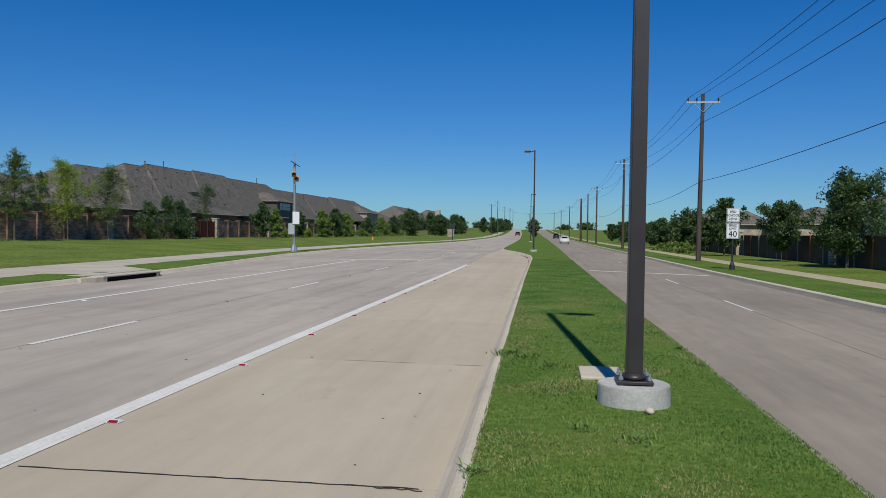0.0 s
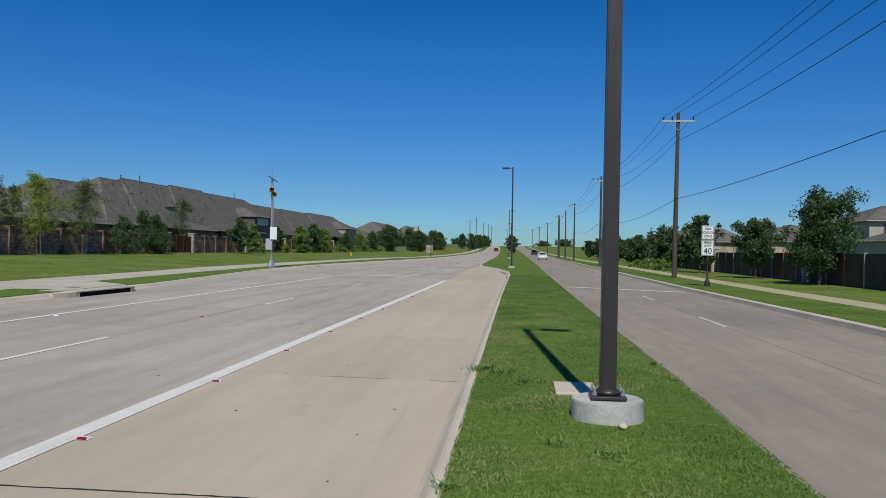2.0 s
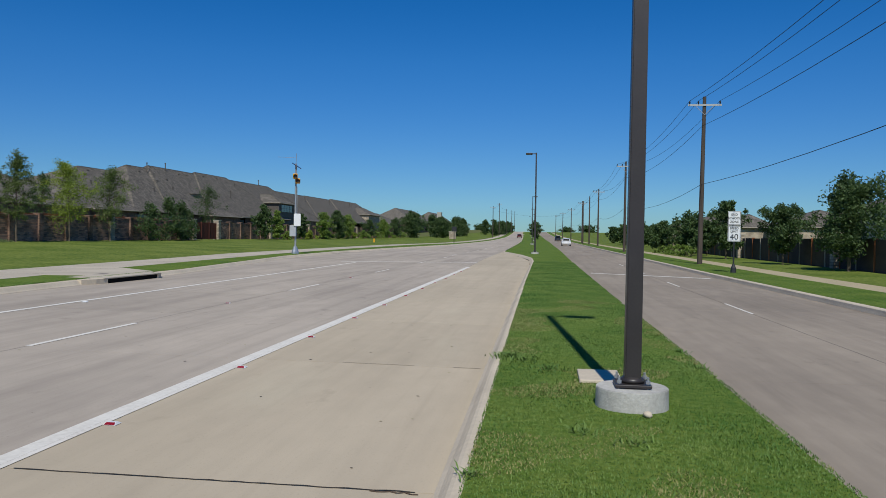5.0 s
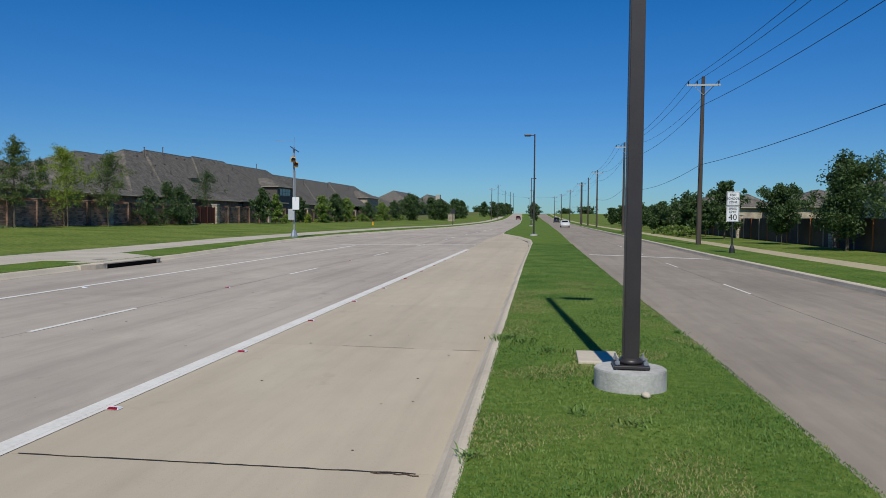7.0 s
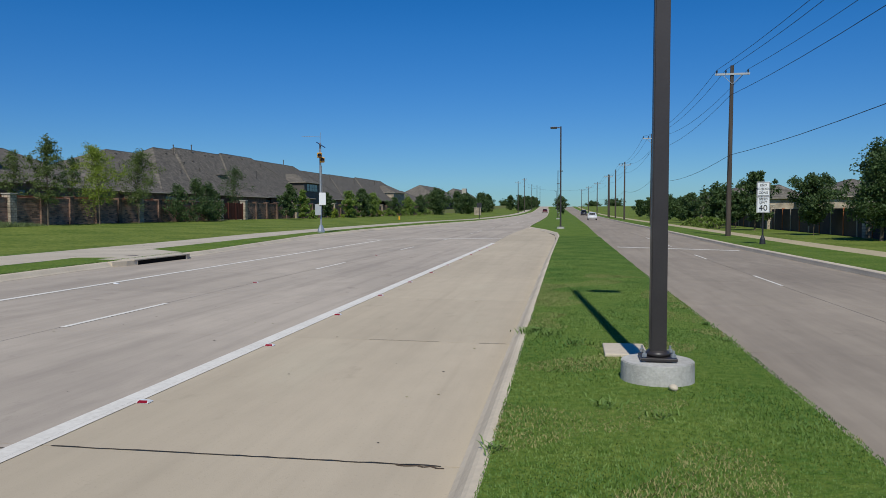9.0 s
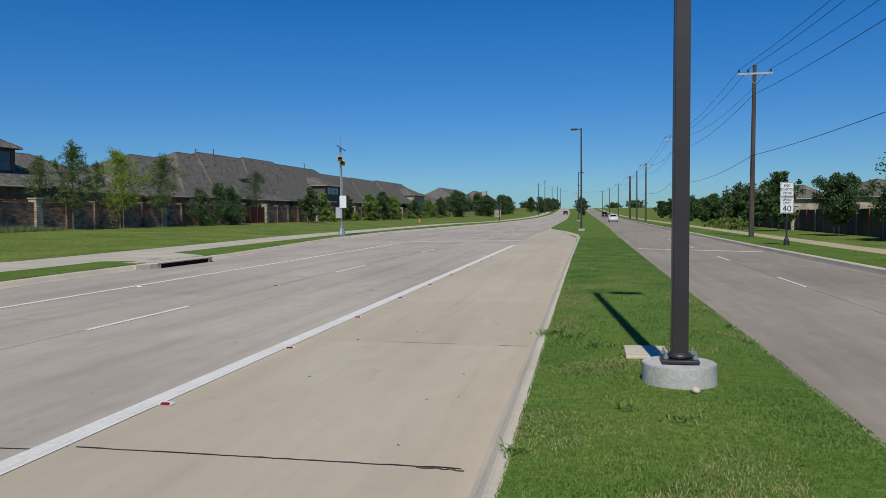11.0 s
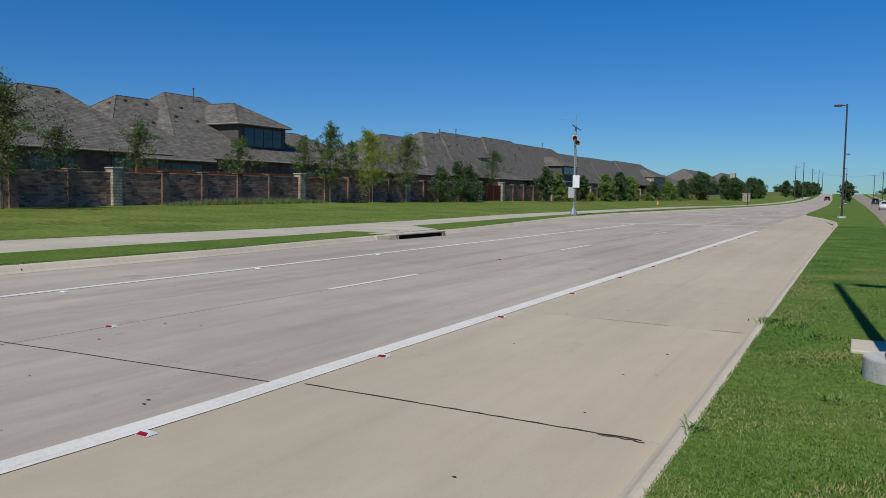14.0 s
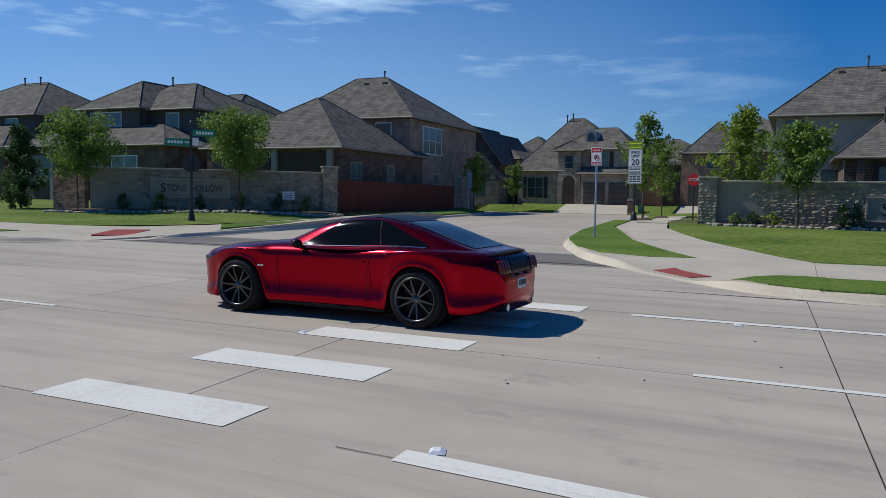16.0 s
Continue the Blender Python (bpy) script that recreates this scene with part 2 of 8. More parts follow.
GREY_TRIM = material("dark_trim", (0.10, 0.085, 0.07), None, 2, 12, 0.7)
GLASS = material("window_glass", (0.045, 0.07, 0.08), (0.03, 0.05, 0.06), 0.6, 4, 0.08)
CURTAIN = material("pale_blind", (0.15, 0.205, 0.19), (0.085, 0.125, 0.12), 0.8, 5, 0.15)
GREY_SIDING = material("grey_siding", (0.23, 0.225, 0.205), (0.19, 0.185, 0.17), 1, 12, 0.8, stretch=(0.3, 0.3, 4))
# brown whose darkness paints in the shade of porches and patios
SHADE_BROWN = material("painted_porch_shade", (0.10, 0.07, 0.055), (0.07, 0.05, 0.04), 1, 10, 0.9)
RED_FENCE = material("cedar_fence", (0.15, 0.050, 0.034), (0.09, 0.033, 0.024), 1.2, 16, 0.85, per_object=0.15, stretch=(4, 4, 0.4))
ORANGE_FENCE = material("new_cedar_fence", (0.42, 0.155, 0.07), (0.32, 0.11, 0.05), 1.2, 16, 0.85, per_object=0.12, stretch=(4, 4, 0.4))
BARK = material("bark", (0.17, 0.135, 0.10), (0.10, 0.08, 0.06), 6, 40, 0.9, bump=0.5)
LEAF = material("leaf_mid_green", (0.150, 0.245, 0.038), (0.225, 0.305, 0.06), 1.5, 12, 0.6)
LEAF_DARK = material("leaf_dark_green", (0.055, 0.105, 0.030), (0.090, 0.145, 0.040), 1.5, 12, 0.6)
LEAF_OLIVE = material("leaf_olive_green", (0.10, 0.150, 0.034), (0.155, 0.205, 0.055), 1.5, 12, 0.6)
LEAF_LIME = material("leaf_yellow_green", (0.21, 0.30, 0.03), (0.30, 0.36, 0.05), 1.5, 12, 0.6)
for leaf_mat in (LEAF, LEAF_DARK, LEAF_LIME, LEAF_OLIVE):
    # thin leaves let some light through
    ln_, ll_ = leaf_mat.node_tree.nodes, leaf_mat.node_tree.links
    thin, blend = ln_.new("ShaderNodeBsdfTranslucent"), ln_.new("ShaderNodeMixShader")
    blend.inputs[0].default_value = 0.38
    ll_.new(ln_["Principled BSDF"].inputs["Base Color"].links[0].from_socket, thin.inputs[0])
    ll_.new(ln_["Principled BSDF"].outputs[0], blend.inputs[1])
    ll_.new(thin.outputs[0], blend.inputs[2])
    ll_.new(blend.outputs[0], ln_["Material Output"].inputs[0])
MULCH = material("bark_mulch", (0.15, 0.105, 0.07), (0.09, 0.06, 0.045), 3, 30, 1.0, bump=0.6)
SIGN_WHITE = material("reflective_white", (0.78, 0.79, 0.78), (0.72, 0.73, 0.72), 2, 20, 0.4)
SIGN_BLACK = material("sign_black", (0.02, 0.02, 0.022), None, 2, 20, 0.5)
SIGN_RED = material("sign_red", (0.55, 0.02, 0.025), (0.48, 0.02, 0.025), 2, 20, 0.4)
REFLECTOR_RED = material("red_reflector", (0.30, 0.008, 0.018), (0.24, 0.008, 0.015), 8, 60, 0.3)
SIGN_LIME = material("sign_lime", (0.62, 0.80, 0.03), (0.58, 0.75, 0.03), 2, 20, 0.4)
SIGN_GREEN = material("sign_green", (0.01, 0.22, 0.12), (0.01, 0.2, 0.11), 2, 20, 0.4)
SIGNAL_YELLOW = material("signal_yellow", (0.75, 0.38, 0.02), (0.68, 0.34, 0.02), 2, 20, 0.5)
RED_PAVER = material("red_tactile_paving", (0.36, 0.085, 0.075), (0.28, 0.07, 0.06), 2, 30, 0.85)
CABINET_GREY = material("cabinet_grey", (0.42, 0.44, 0.45), (0.36, 0.38, 0.39), 2, 20, 0.5)
SOLAR = material("solar_panel", (0.02, 0.03, 0.07), (0.03, 0.04, 0.09), 6, 40, 0.15)
ASPHALT_PATCH = material("worn_dark_concrete", (0.17, 0.155, 0.14), (0.24, 0.21, 0.185), 0.6, 10, 0.9, bump=0.2)
# near-black that paints the shade inside the drain inlet
INLET_SHADE = material("painted_inlet_shade", (0.012, 0.011, 0.010), None, 2, 10, 1.0)


# ---- mesh helpers ----
def part(name, bm, mat, parent=None, label="", smooth=False):
    me = bpy.data.meshes.new(name)
    bm.normal_update()
    bm.to_mesh(me)
    bm.free()
    me.materials.append(mat)
    if smooth:
        for p in me.polygons:
            p.use_smooth = True
    ob = new(name, me)
    if parent is not None:
        ob.parent = parent
    if label:
        ob["label"] = label
    return ob


def empty(name, x=0, y=0, z=0, rz=0.0, label="", category="", group="", kind=""):
    ob = new(name)
    ob.matrix_basis = pose(x, y, z, 0, 0, rz)
    return tagged(ob, label, category, group, kind)


def box(bm, x0, x1, y0, y1, z0, z1, bevel=0.0):
    vs = [bm.verts.new(c) for c in ((x0, y0, z0), (x1, y0, z0), (x1, y1, z0), (x0, y1, z0), (x0, y0, z1), (x1, y0, z1), (x1, y1, z1), (x0, y1, z1))]
    fs = [bm.faces.new([vs[i] for i in f]) for f in ((3, 2, 1, 0), (4, 5, 6, 7), (0, 1, 5, 4), (1, 2, 6, 5), (2, 3, 7, 6), (3, 0, 4, 7))]
    if bevel:
        edges = list({e for f in fs for e in f.edges})
        bmesh.ops.bevel(bm, geom=edges, offset=bevel, segments=2, profile=0.5, affect="EDGES")
    return bm


def boxed(x0, x1, y0, y1, z0, z1, bevel=0.0):
    return box(bmesh.new(), x0, x1, y0, y1, z0, z1, bevel)


def tube(bm, points, radii, sides=10, cap=True):
    """A round tapered tube along points."""
    rings = []
    pts = [Vector(p) for p in points]
    for i, p in enumerate(pts):
        d = (pts[min(i + 1, len(pts) - 1)] - pts[max(i - 1, 0)]).normalized()
        u = d.cross(Vector((0, 0, 1)))
        if u.length < 1e-3:
            u = Vector((1, 0, 0))
        u.normalize()
        v = d.cross(u).normalized()
        r = radii[i] if hasattr(radii, "__len__") else radii
        rings.append([bm.verts.new(p + r * (math.cos(a) * u + math.sin(a) * v)) for a in (2 * math.pi * k / sides for k in range(sides))])
    for a, b in zip(rings, rings[1:]):
        for k in range(sides):
            bm.faces.new((a[k], a[(k + 1) % sides], b[(k + 1) % sides], b[k]))
    if cap:
        bm.faces.new(rings[0][::-1])
        bm.faces.new(rings[-1])
    return bm


def tubed(points, radii, sides=10):
    bm = tube(bmesh.new(), points, radii, sides)
    bmesh.ops.recalc_face_normals(bm, faces=bm.faces)
    return bm


def lerp(table, t):
    """Smooth table lookup."""
    if t <= table[0][0]:
        return table[0][1]
    for (a, va), (b, vb) in zip(table, table[1:]):
        if t <= b:
            return va + (vb - va) * (t - a) / (b - a)
    return table[-1][1]


# ---- the lie of the land ----
def road_z(x, y):
    rise = 2.9e-5 * max(0.0, min(y, 520) - 120) ** 2
    return 0.0153 * min(max(-(x + 0.8), 0), 16.4) + rise


def ramp(x, y):
    """How far the pavement dips to the road at the two crossing ramps, 0 to 1."""
    f = max(1 - math.hypot(x + 15.8, y + 2.75) / 2.1, 1 - math.hypot(x + 16.9, y + 19.0) / 2.1, 0.0)
    return min(1.0, 1.8 * f) ** 1.2


def lawn_z(x, y):
    z = road_z(x, y) + 0.15 - 0.135 * ramp(x, y)
    if x < -20:
        k = min((-20 - x) / 18, 1.0)
        z += k * (0.25 + 0.32 * min(max((y - 12) / 34, 0), 1))
        z += k * 0.25 * min(max((-19 - y) / 6, 0), 1)
        # level with the kerbs beside the side street
        north, south = -6.2 + 0.119 * (x + 20.9), -18.3 + 0.149 * (x + 18.4)
        d = south - y if y < south else (y - north if y > north else 0.0)
        f = min(d / 6, 1.0)
        if y > south:
            f += (1 - f) * min(max((x + 50) / 8, 0), 1)
        z = road_z(x, y) + 0.15 + (z - road_z(x, y) - 0.15) * f
    return z


OUTER_KERB = [(-1, -13.55), (0, -13.42), (3, -13.3), (14, -13.3), (18, -13.6), (28, -14.0), (46, -16.2), (61, -16.9), (81, -16.3), (118, -14.8), (200, -14.6), (300, -16.0), (520, -22)]
WALK_NEAR = [(0, -15.6), (12, -15.75), (20, -15.6), (28, -16.45), (50, -18.2), (75, -19.0), (105, -18.9), (137, -16.6), (220, -16.6), (300, -18.4), (520, -25)]
WALK_FAR = [(0, -18.9), (8, -19.2), (15, -19.1), (22, -18.6), (32, -19.4), (47, -20.7), (75, -21.2), (105, -21.2), (137, -18.9), (220, -18.9), (300, -20.6), (520, -27.5)]
MEDIAN_L = [(-2.5, -0.82), (5, -0.86), (10, -0.92), (28, -1.08), (51, -1.18)]
MEDIAN_R = [(-2.5, 1.99), (10, 1.93), (22, 1.76), (43, 1.6), (94, 1.5), (200, 0.6), (330, -2.0), (520, -7)]
RIGHT_KERB = [(-60, 8.1), (20, 7.97), (38, 7.6), (79, 7.5), (172, 7.0), (300, 4.4), (520, -1)]


def sheet(name, left, right, ys, zf, mat, steps=1, skirt=0.0, parent=None, dz=0.0):
    """A strip of ground between two edges given along y."""
    bm = bmesh.new()
    rows = []
    for y in ys:
        a = left(y) if callable(left) else left
        b = right(y) if callable(right) else right
        xs = [a + (b - a) * k / steps for k in range(steps + 1)]
        row = [bm.verts.new((x, y, zf(x, y) + dz)) for x in xs]
        if skirt:
            row = [bm.verts.new((a, y, zf(a, y) + dz - skirt))] + row + [bm.verts.new((b, y, zf(b, y) + dz - skirt))]
        rows.append(row)
    for r, s in zip(rows, rows[1:]):
        for k in range(len(r) - 1):
            bm.faces.new((r[k], r[k + 1], s[k + 1], s[k]))
    return part(name, bm, mat, parent)


def poly_slab(name, outline, zf, mat, thick=0.3, dz=0.0, parent=None, fine=0):
    """A slab with the given outline in plan, following the land."""
    bm = bmesh.new()
    top = [bm.verts.new((x, y, zf(x, y) + dz)) for x, y in outline]
    low = [bm.verts.new((x, y, zf(x, y) + dz - thick)) for x, y in outline]
    bm.faces.new(top)
    for k in range(len(top)):
        bm.faces.new((top[k - 1], top[k], low[k], low[k - 1]))
    bmesh.ops.recalc_face_normals(bm, faces=bm.faces)
    bmesh.ops.triangulate(bm, faces=[f for f in bm.faces if len(f.verts) > 4])
    if fine:
        bm.normal_update()
        up = [f for f in bm.faces if f.normal.z > 0.7]
        bmesh.ops.triangulate(bm, faces=up)
        up = [f for f in bm.faces if f.normal.z > 0.7]
        bmesh.ops.subdivide_edges(bm, edges=list({e for f in up for e in f.edges}), cuts=fine, use_grid_fill=True)
        bm.normal_update()
        for v in {v for f in bm.faces if f.normal.z > 0.7 for v in f.verts}:
            v.co.z = zf(v.co.x, v.co.y) + dz
    return part(name, bm, mat, parent)


def kerb_line(name, path, zf, label, width=0.25, height=0.15, parent=None, side=1, gutter=0.0, steep=False):
    """A kerb with a rounded nose along a path in plan; side: +1 body to the left of the way."""
    prof = [(-gutter, 0.004), (0.0, 0.006), (0.05, height * 0.30), (0.095, height * 0.66), (0.13, height * 0.90), (0.165, height), (width, height + 0.004), (width, -0.2)]
    if steep:
        prof[2:6] = [(0.02, height * 0.45), (0.035, height * 0.85), (0.06, height * 0.97), (0.10, height)]
    if gutter == 0.0:
        prof = prof[1:]
    prof = [(0.0 - gutter, -0.2)] + prof
    bm = bmesh.new()
    rings = []
    pts = [Vector(p) for p in path]
    for i, p in enumerate(pts):
        d = (pts[min(i + 1, len(pts) - 1)] - pts[max(i - 1, 0)]).normalized()
        nrm = Vector((-d.y, d.x)) * side
        base = zf(p.x, p.y)
        rings.append([bm.verts.new((p.x + nrm.x * u, p.y + nrm.y * u, base + (v * (1 - 0.88 * ramp(p.x, p.y)) if v > 0.01 else v))) for u, v in prof])
    for a, b in zip(rings, rings[1:]):
        for k in range(len(prof) - 1):
            bm.faces.new((a[k], a[k + 1], b[k + 1], b[k]))
    bmesh.ops.recalc_face_normals(bm, faces=bm.faces)
    ob = part(name, bm, KERB, parent, label, smooth=False)
    if parent is None:
        tagged(ob, label, "kerb", kind="structure")
    return ob


YS = [-400, -200, -100, -60, -40, -25, -20, -15, -10, -5] + list(range(-1, 60, 3)) + list(range(60, 130, 8)) + list(range(130, 541, 20))
far_ys = [-2500, -800] + YS + [700, 1200, 3000]
# one sheet to the horizon, below everything
bm = bmesh.new()
gx = [-3000, -1000, -400, -200, -120, -100, -90.5, -89, -60, -45, -38, -30, -20, -15, -10, -5, -0.8, 5, 10, 20, 40, 100, 300, 1000, 3000]
grid = []
for y in far_ys:
    grid.append([bm.verts.new((x, y, (lawn_z(x, y) - 0.06 if (x > 18 or (x < -40 and not (x > -90 and -45 <= y <= 0))) else road_z(x, y) - 0.16) - (max(0, y - 540) * 0.004))) for x in gx])
for r, s in zip(grid, grid[1:]):
    for k in range(len(gx) - 1):
        bm.faces.new((r[k], r[k + 1], s[k + 1], s[k]))
ground = tagged(part("ground", bm, FIELD), "rough green and straw-coloured grassland reaching the horizon", "ground", kind="structure")

# ---- road slabs ----
road = tagged(empty("road"), "pale tan concrete six-lane divided road with sealed joints", "road", kind="structure")


def slab(x0f, x1f, y0, y1, gap=0.0065, dz=0.0, mat=CONCRETE):
    bm = bmesh.new()
    n = max(1, int((y1 - y0) / 12))
    ys = [y0 + gap + (y1 - y0 - 2 * gap) * k / n for k in range(n + 1)]
    tops, lows = [], []
    for y in ys:
        a, b = x0f(y) + 0.0065, x1f(y) - 0.0065
        skew = 0.043 if -30 < y < 50 and x0f(y) < -2 else 0.0
        tops.append([bm.verts.new((x, y + skew * (x + 4), road_z(x, y) + dz)) for x in (a, b)])
        lows.append([bm.verts.new((x, y + skew * (x + 4), road_z(x, y) + dz - 0.12)) for x in (a, b)])
    for k in range(n):
        bm.faces.new((tops[k][0], tops[k][1], tops[k + 1][1], tops[k + 1][0]))
        bm.faces.new((lows[k][0], tops[k][0], tops[k + 1][0], lows[k + 1][0]))
        bm.faces.new((tops[k][1], lows[k][1], lows[k + 1][1], tops[k + 1][1]))
    bm.faces.new((lows[0][0], lows[0][1], tops[0][1], tops[0][0]))
    bm.faces.new((lows[-1][1], lows[-1][0], tops[-1][0], tops[-1][1]))
    return part("slab", bm, mat, road)


bm = bmesh.new()
for x0, x1, y0, y1 in ((-34, -17.2, -60, 110), (-17.2, -0.8, -60, 110), (-0.8, 9.0, -60, 110), (-82, -34, -34, -5)):
    bm.faces.new([bm.verts.new((x, y, road_z(x, 0) - 0.005)) for x, y in ((x0, y0), (x1, y0), (x1, y1), (x0, y1))])
part("joint_bed", bm, JOINT, road)


def med_l(y):
    """The left edge of the median, with the turn bay cut out of it."""
    if y < 51:
        return lerp(MEDIAN_L, y)
    return lerp([(51, -1.18), (59, -1.45), (68, -2.6), (75, -3.95), (79, -4.7), (88, -5.0), (127, -5.7), (200, -7.0), (330, -10.5), (520, -17)], y)


def lane(x):
    return lambda y: x - 0.006 * max(min(y, 60), -10)


JOINT_X = [(-45, -4.44), (-10, -4.44), (-2.7, -4.48), (0.2, -4.36), (4, -4.18), (10, -4.22), (42, -4.42), (60, -4.86)]
edges = [lambda y: lerp(OUTER_KERB, y) - 0.03 if y > -1 else -13.6, lane(-10.95), lane(-7.62), lambda y: lerp(JOINT_X, y), lambda y: med_l(y) + 0.03 if y > -3.1 else 1.98]
ycuts = [-45.0, -30.0, -25.0, -20.0, -15.0, -10.0, -4.85, 0.22, 5.27, 10.35, 15.4, 20.5, 25.6, 30.7, 35.8, 40.9, 46.0, 56, 66, 80, 100, 140, 190, 240, 300, 360, 420, 470, 520]
for y0, y1 in zip(ycuts, ycuts[1:]):
    for k, (a, b) in enumerate(zip(edges, edges[1:])):
        if k == 3 and y0 < -3.1 < y1:
            slab(a, b, y0, -3.1, 0.0)
            slab(a, b, -3.1, y1, 0.0)
        else:
            slab(a, b, y0, y1, mat=WARM_CONCRETE if k == 3 and y0 > 0 else CONCRETE)
for y0, y1 in zip(ycuts, ycuts[1:]):
    slab(lambda y: lerp(MEDIAN_R, y) - 0.03, lane(5.0), y0, y1, mat=GREY_CONCRETE)
    slab(lane(5.0), lambda y: lerp(RIGHT_KERB, y) + 0.03, y0, y1, mat=GREY_CONCRETE)
# side street
SIDE_N = [(-13.45, 0.3), (-13.58, -0.3), (-13.95, -1.05), (-14.75, -1.95), (-16.3, -3.4), (-18.4, -4.95), (-20.9, -6.05), (-24.5, -7.3), (-29.2, -8.15), (-41, -9.4), (-49, -10.2), (-64, -11.3), (-74, -12.6), (-79.5, -13.2)]
SIDE_S = [(-13.9, -22.5), (-14.5, -20.8), (-15.9, -19.2), (-18.4, -18.3), (-22.5, -18.6), (-28.5, -19.6), (-45, -22.0), (-62, -24.8), (-66, -26.6), (-67.5, -32), (-79.5, -33)]


def by_x(table, x):
    return lerp(sorted([(-a, b) for a, b in table]), -x)


xs = [-13.55, -16.8, -20.2, -23.5, -27.5, -33, -39, -46, -54, -62, -71, -79.2]
for x0, x1 in zip(xs, xs[1:]):
    for f0, f1 in ((0.0, 0.5), (0.5, 1.0)):
        bm = bmesh.new()
        def at(x, f):
            s, n = by_x(SIDE_S, x) - 0.05, by_x(SIDE_N, x) + 0.05
            y = s + (n - s) * f
            return (x, y, road_z(x, y))
        c = [at(x0 - 0.006, f0 + 0.001), at(x0 - 0.006, f1 - 0.001), at(x1 + 0.006, f1 - 0.001), at(x1 + 0.006, f0 + 0.001)]
        top = [bm.verts.new(p) for p in c]
        low = [bm.verts.new((p[0], p[1], p[2] - 0.12)) for p in c]
        bm.faces.new(top)
        for k in range(4):
            bm.faces.new((top[k - 1], top[k], low[k], low[k - 1]))
        bmesh.ops.recalc_face_normals(bm, faces=bm.faces)
        part("slab", bm, ASPHALT_PATCH if x0 == -16.8 else CONCRETE, road)

# ---- kerbs, lawns, pavements ----
def along(table, y0, y1, step=2.0):
    n = max(1, int((y1 - y0) / step))
    return [(lerp(table, y0 + (y1 - y0) * k / n), y0 + (y1 - y0) * k / n) for k in range(n + 1)]


def rounded(path, n=5):
    """A smooth line through the points of a path in plan."""
    out = []
    for k in range(len(path) - 1):
        a, b, c, d = (Vector(path[min(max(k + o, 0), len(path) - 1)]) for o in (-1, 0, 1, 2))
        for j in range(n):
            t = j / n
            out.append(tuple(0.5 * (2 * b + (c - a) * t + (2 * a - 5 * b + 4 * c - d) * t * t + (3 * b - a - 3 * c + d) * t ** 3)))
    return out + [tuple(path[-1])]


kerb_line("kerb", rounded(SIDE_N[::-1]) + along(OUTER_KERB, 0.8, 520, 3), road_z, "pale concrete kerb with short joints sweeping round the corner along the road", side=1)
kerb_line("kerb", rounded(SIDE_S[:-1]), road_z, "curved concrete kerb on the far street corner", side=1)
kerb_line("kerb", [(-13.9, -60), (-13.9, -40), (-13.9, -22.5)], road_z, "concrete kerb beside the road", side=1)
kerb_line("kerb", along(RIGHT_KERB, -60, 520, 5), road_z, "concrete kerb along the opposite roadway", side=-1, steep=True)
MED_PATH = [(0.6, -3.2), (-0.1, -3.05), (-0.62, -2.75), (-0.82, -2.3)] + [(med_l(y), y) for y in [0, 2, 4, 5, 6, 8, 10, 12, 15, 18, 22, 26, 30, 35, 40, 45, 50, 53, 56, 59, 63, 68, 72, 75, 77.5, 79.5, 83, 88, 100, 127, 160, 200, 260, 330, 420, 520]]
kerb_line("kerb", MED_PATH, road_z, "low concrete kerb edging the grassy median", side=-1)
kerb_line("kerb", [(0.7, -3.2), (1.4, -3.05), (1.85, -2.7), (2.0, -2.2)] + along(MEDIAN_R, -1, 520, 4), road_z, "concrete kerb edging the median, grass growing over", side=1)

# gaps between kerb stones
kerb_joint = tagged(empty("kerb_joint"), "dark open joints in the concrete kerb", "joint", kind="structure")
for y in (4.05, 8.55):
    x = lerp(OUTER_KERB, y)
    part("joint", boxed(x - 0.26, x - 0.15, y - 0.006, y + 0.006, road_z(x, y) + 0.0, road_z(x, y) + 0.156), JOINT, kerb_joint)
    part("joint", boxed(x - 0.11, x - 0.05, y - 0.006, y + 0.006, road_z(x, y) + 0.0, road_z(x, y) + 0.082), JOINT, kerb_joint)

med_ys = [-3.0, -2.7, -2.3, -2.0, -1, 0, 1, 2, 3, 4, 5, 6, 7, 8, 9, 10, 12, 14, 16, 18, 21, 24, 28, 33, 38, 44, 51, 55, 59, 63, 68, 72, 75, 79.5, 84, 100, 127, 160, 200, 260, 330, 420, 520]


def med_z(x, y):
    """Gently crowned turf."""
    a, b = med_l(y), lerp(MEDIAN_R, y)
    u = (x - a) / (b - a)
    return road_z(-0.8, y) + 0.158 + 0.03 * max(0.0, 4 * u * (1 - u))


median = tagged(sheet("median", lambda y: med_l(y) + 0.235 if y > -2.2 else lerp([(-3.0, 0.3), (-2.7, -0.25), (-2.3, -0.56)], y), lambda y: lerp(MEDIAN_R, y) - 0.02 if y > -2.2 else lerp([(-3.0, 1.1), (-2.7, 1.55), (-2.3, 1.85)], y), med_ys, med_z, GRASS, 10, 0.2), "green mown grass median between two roadways", "grass", kind="structure")

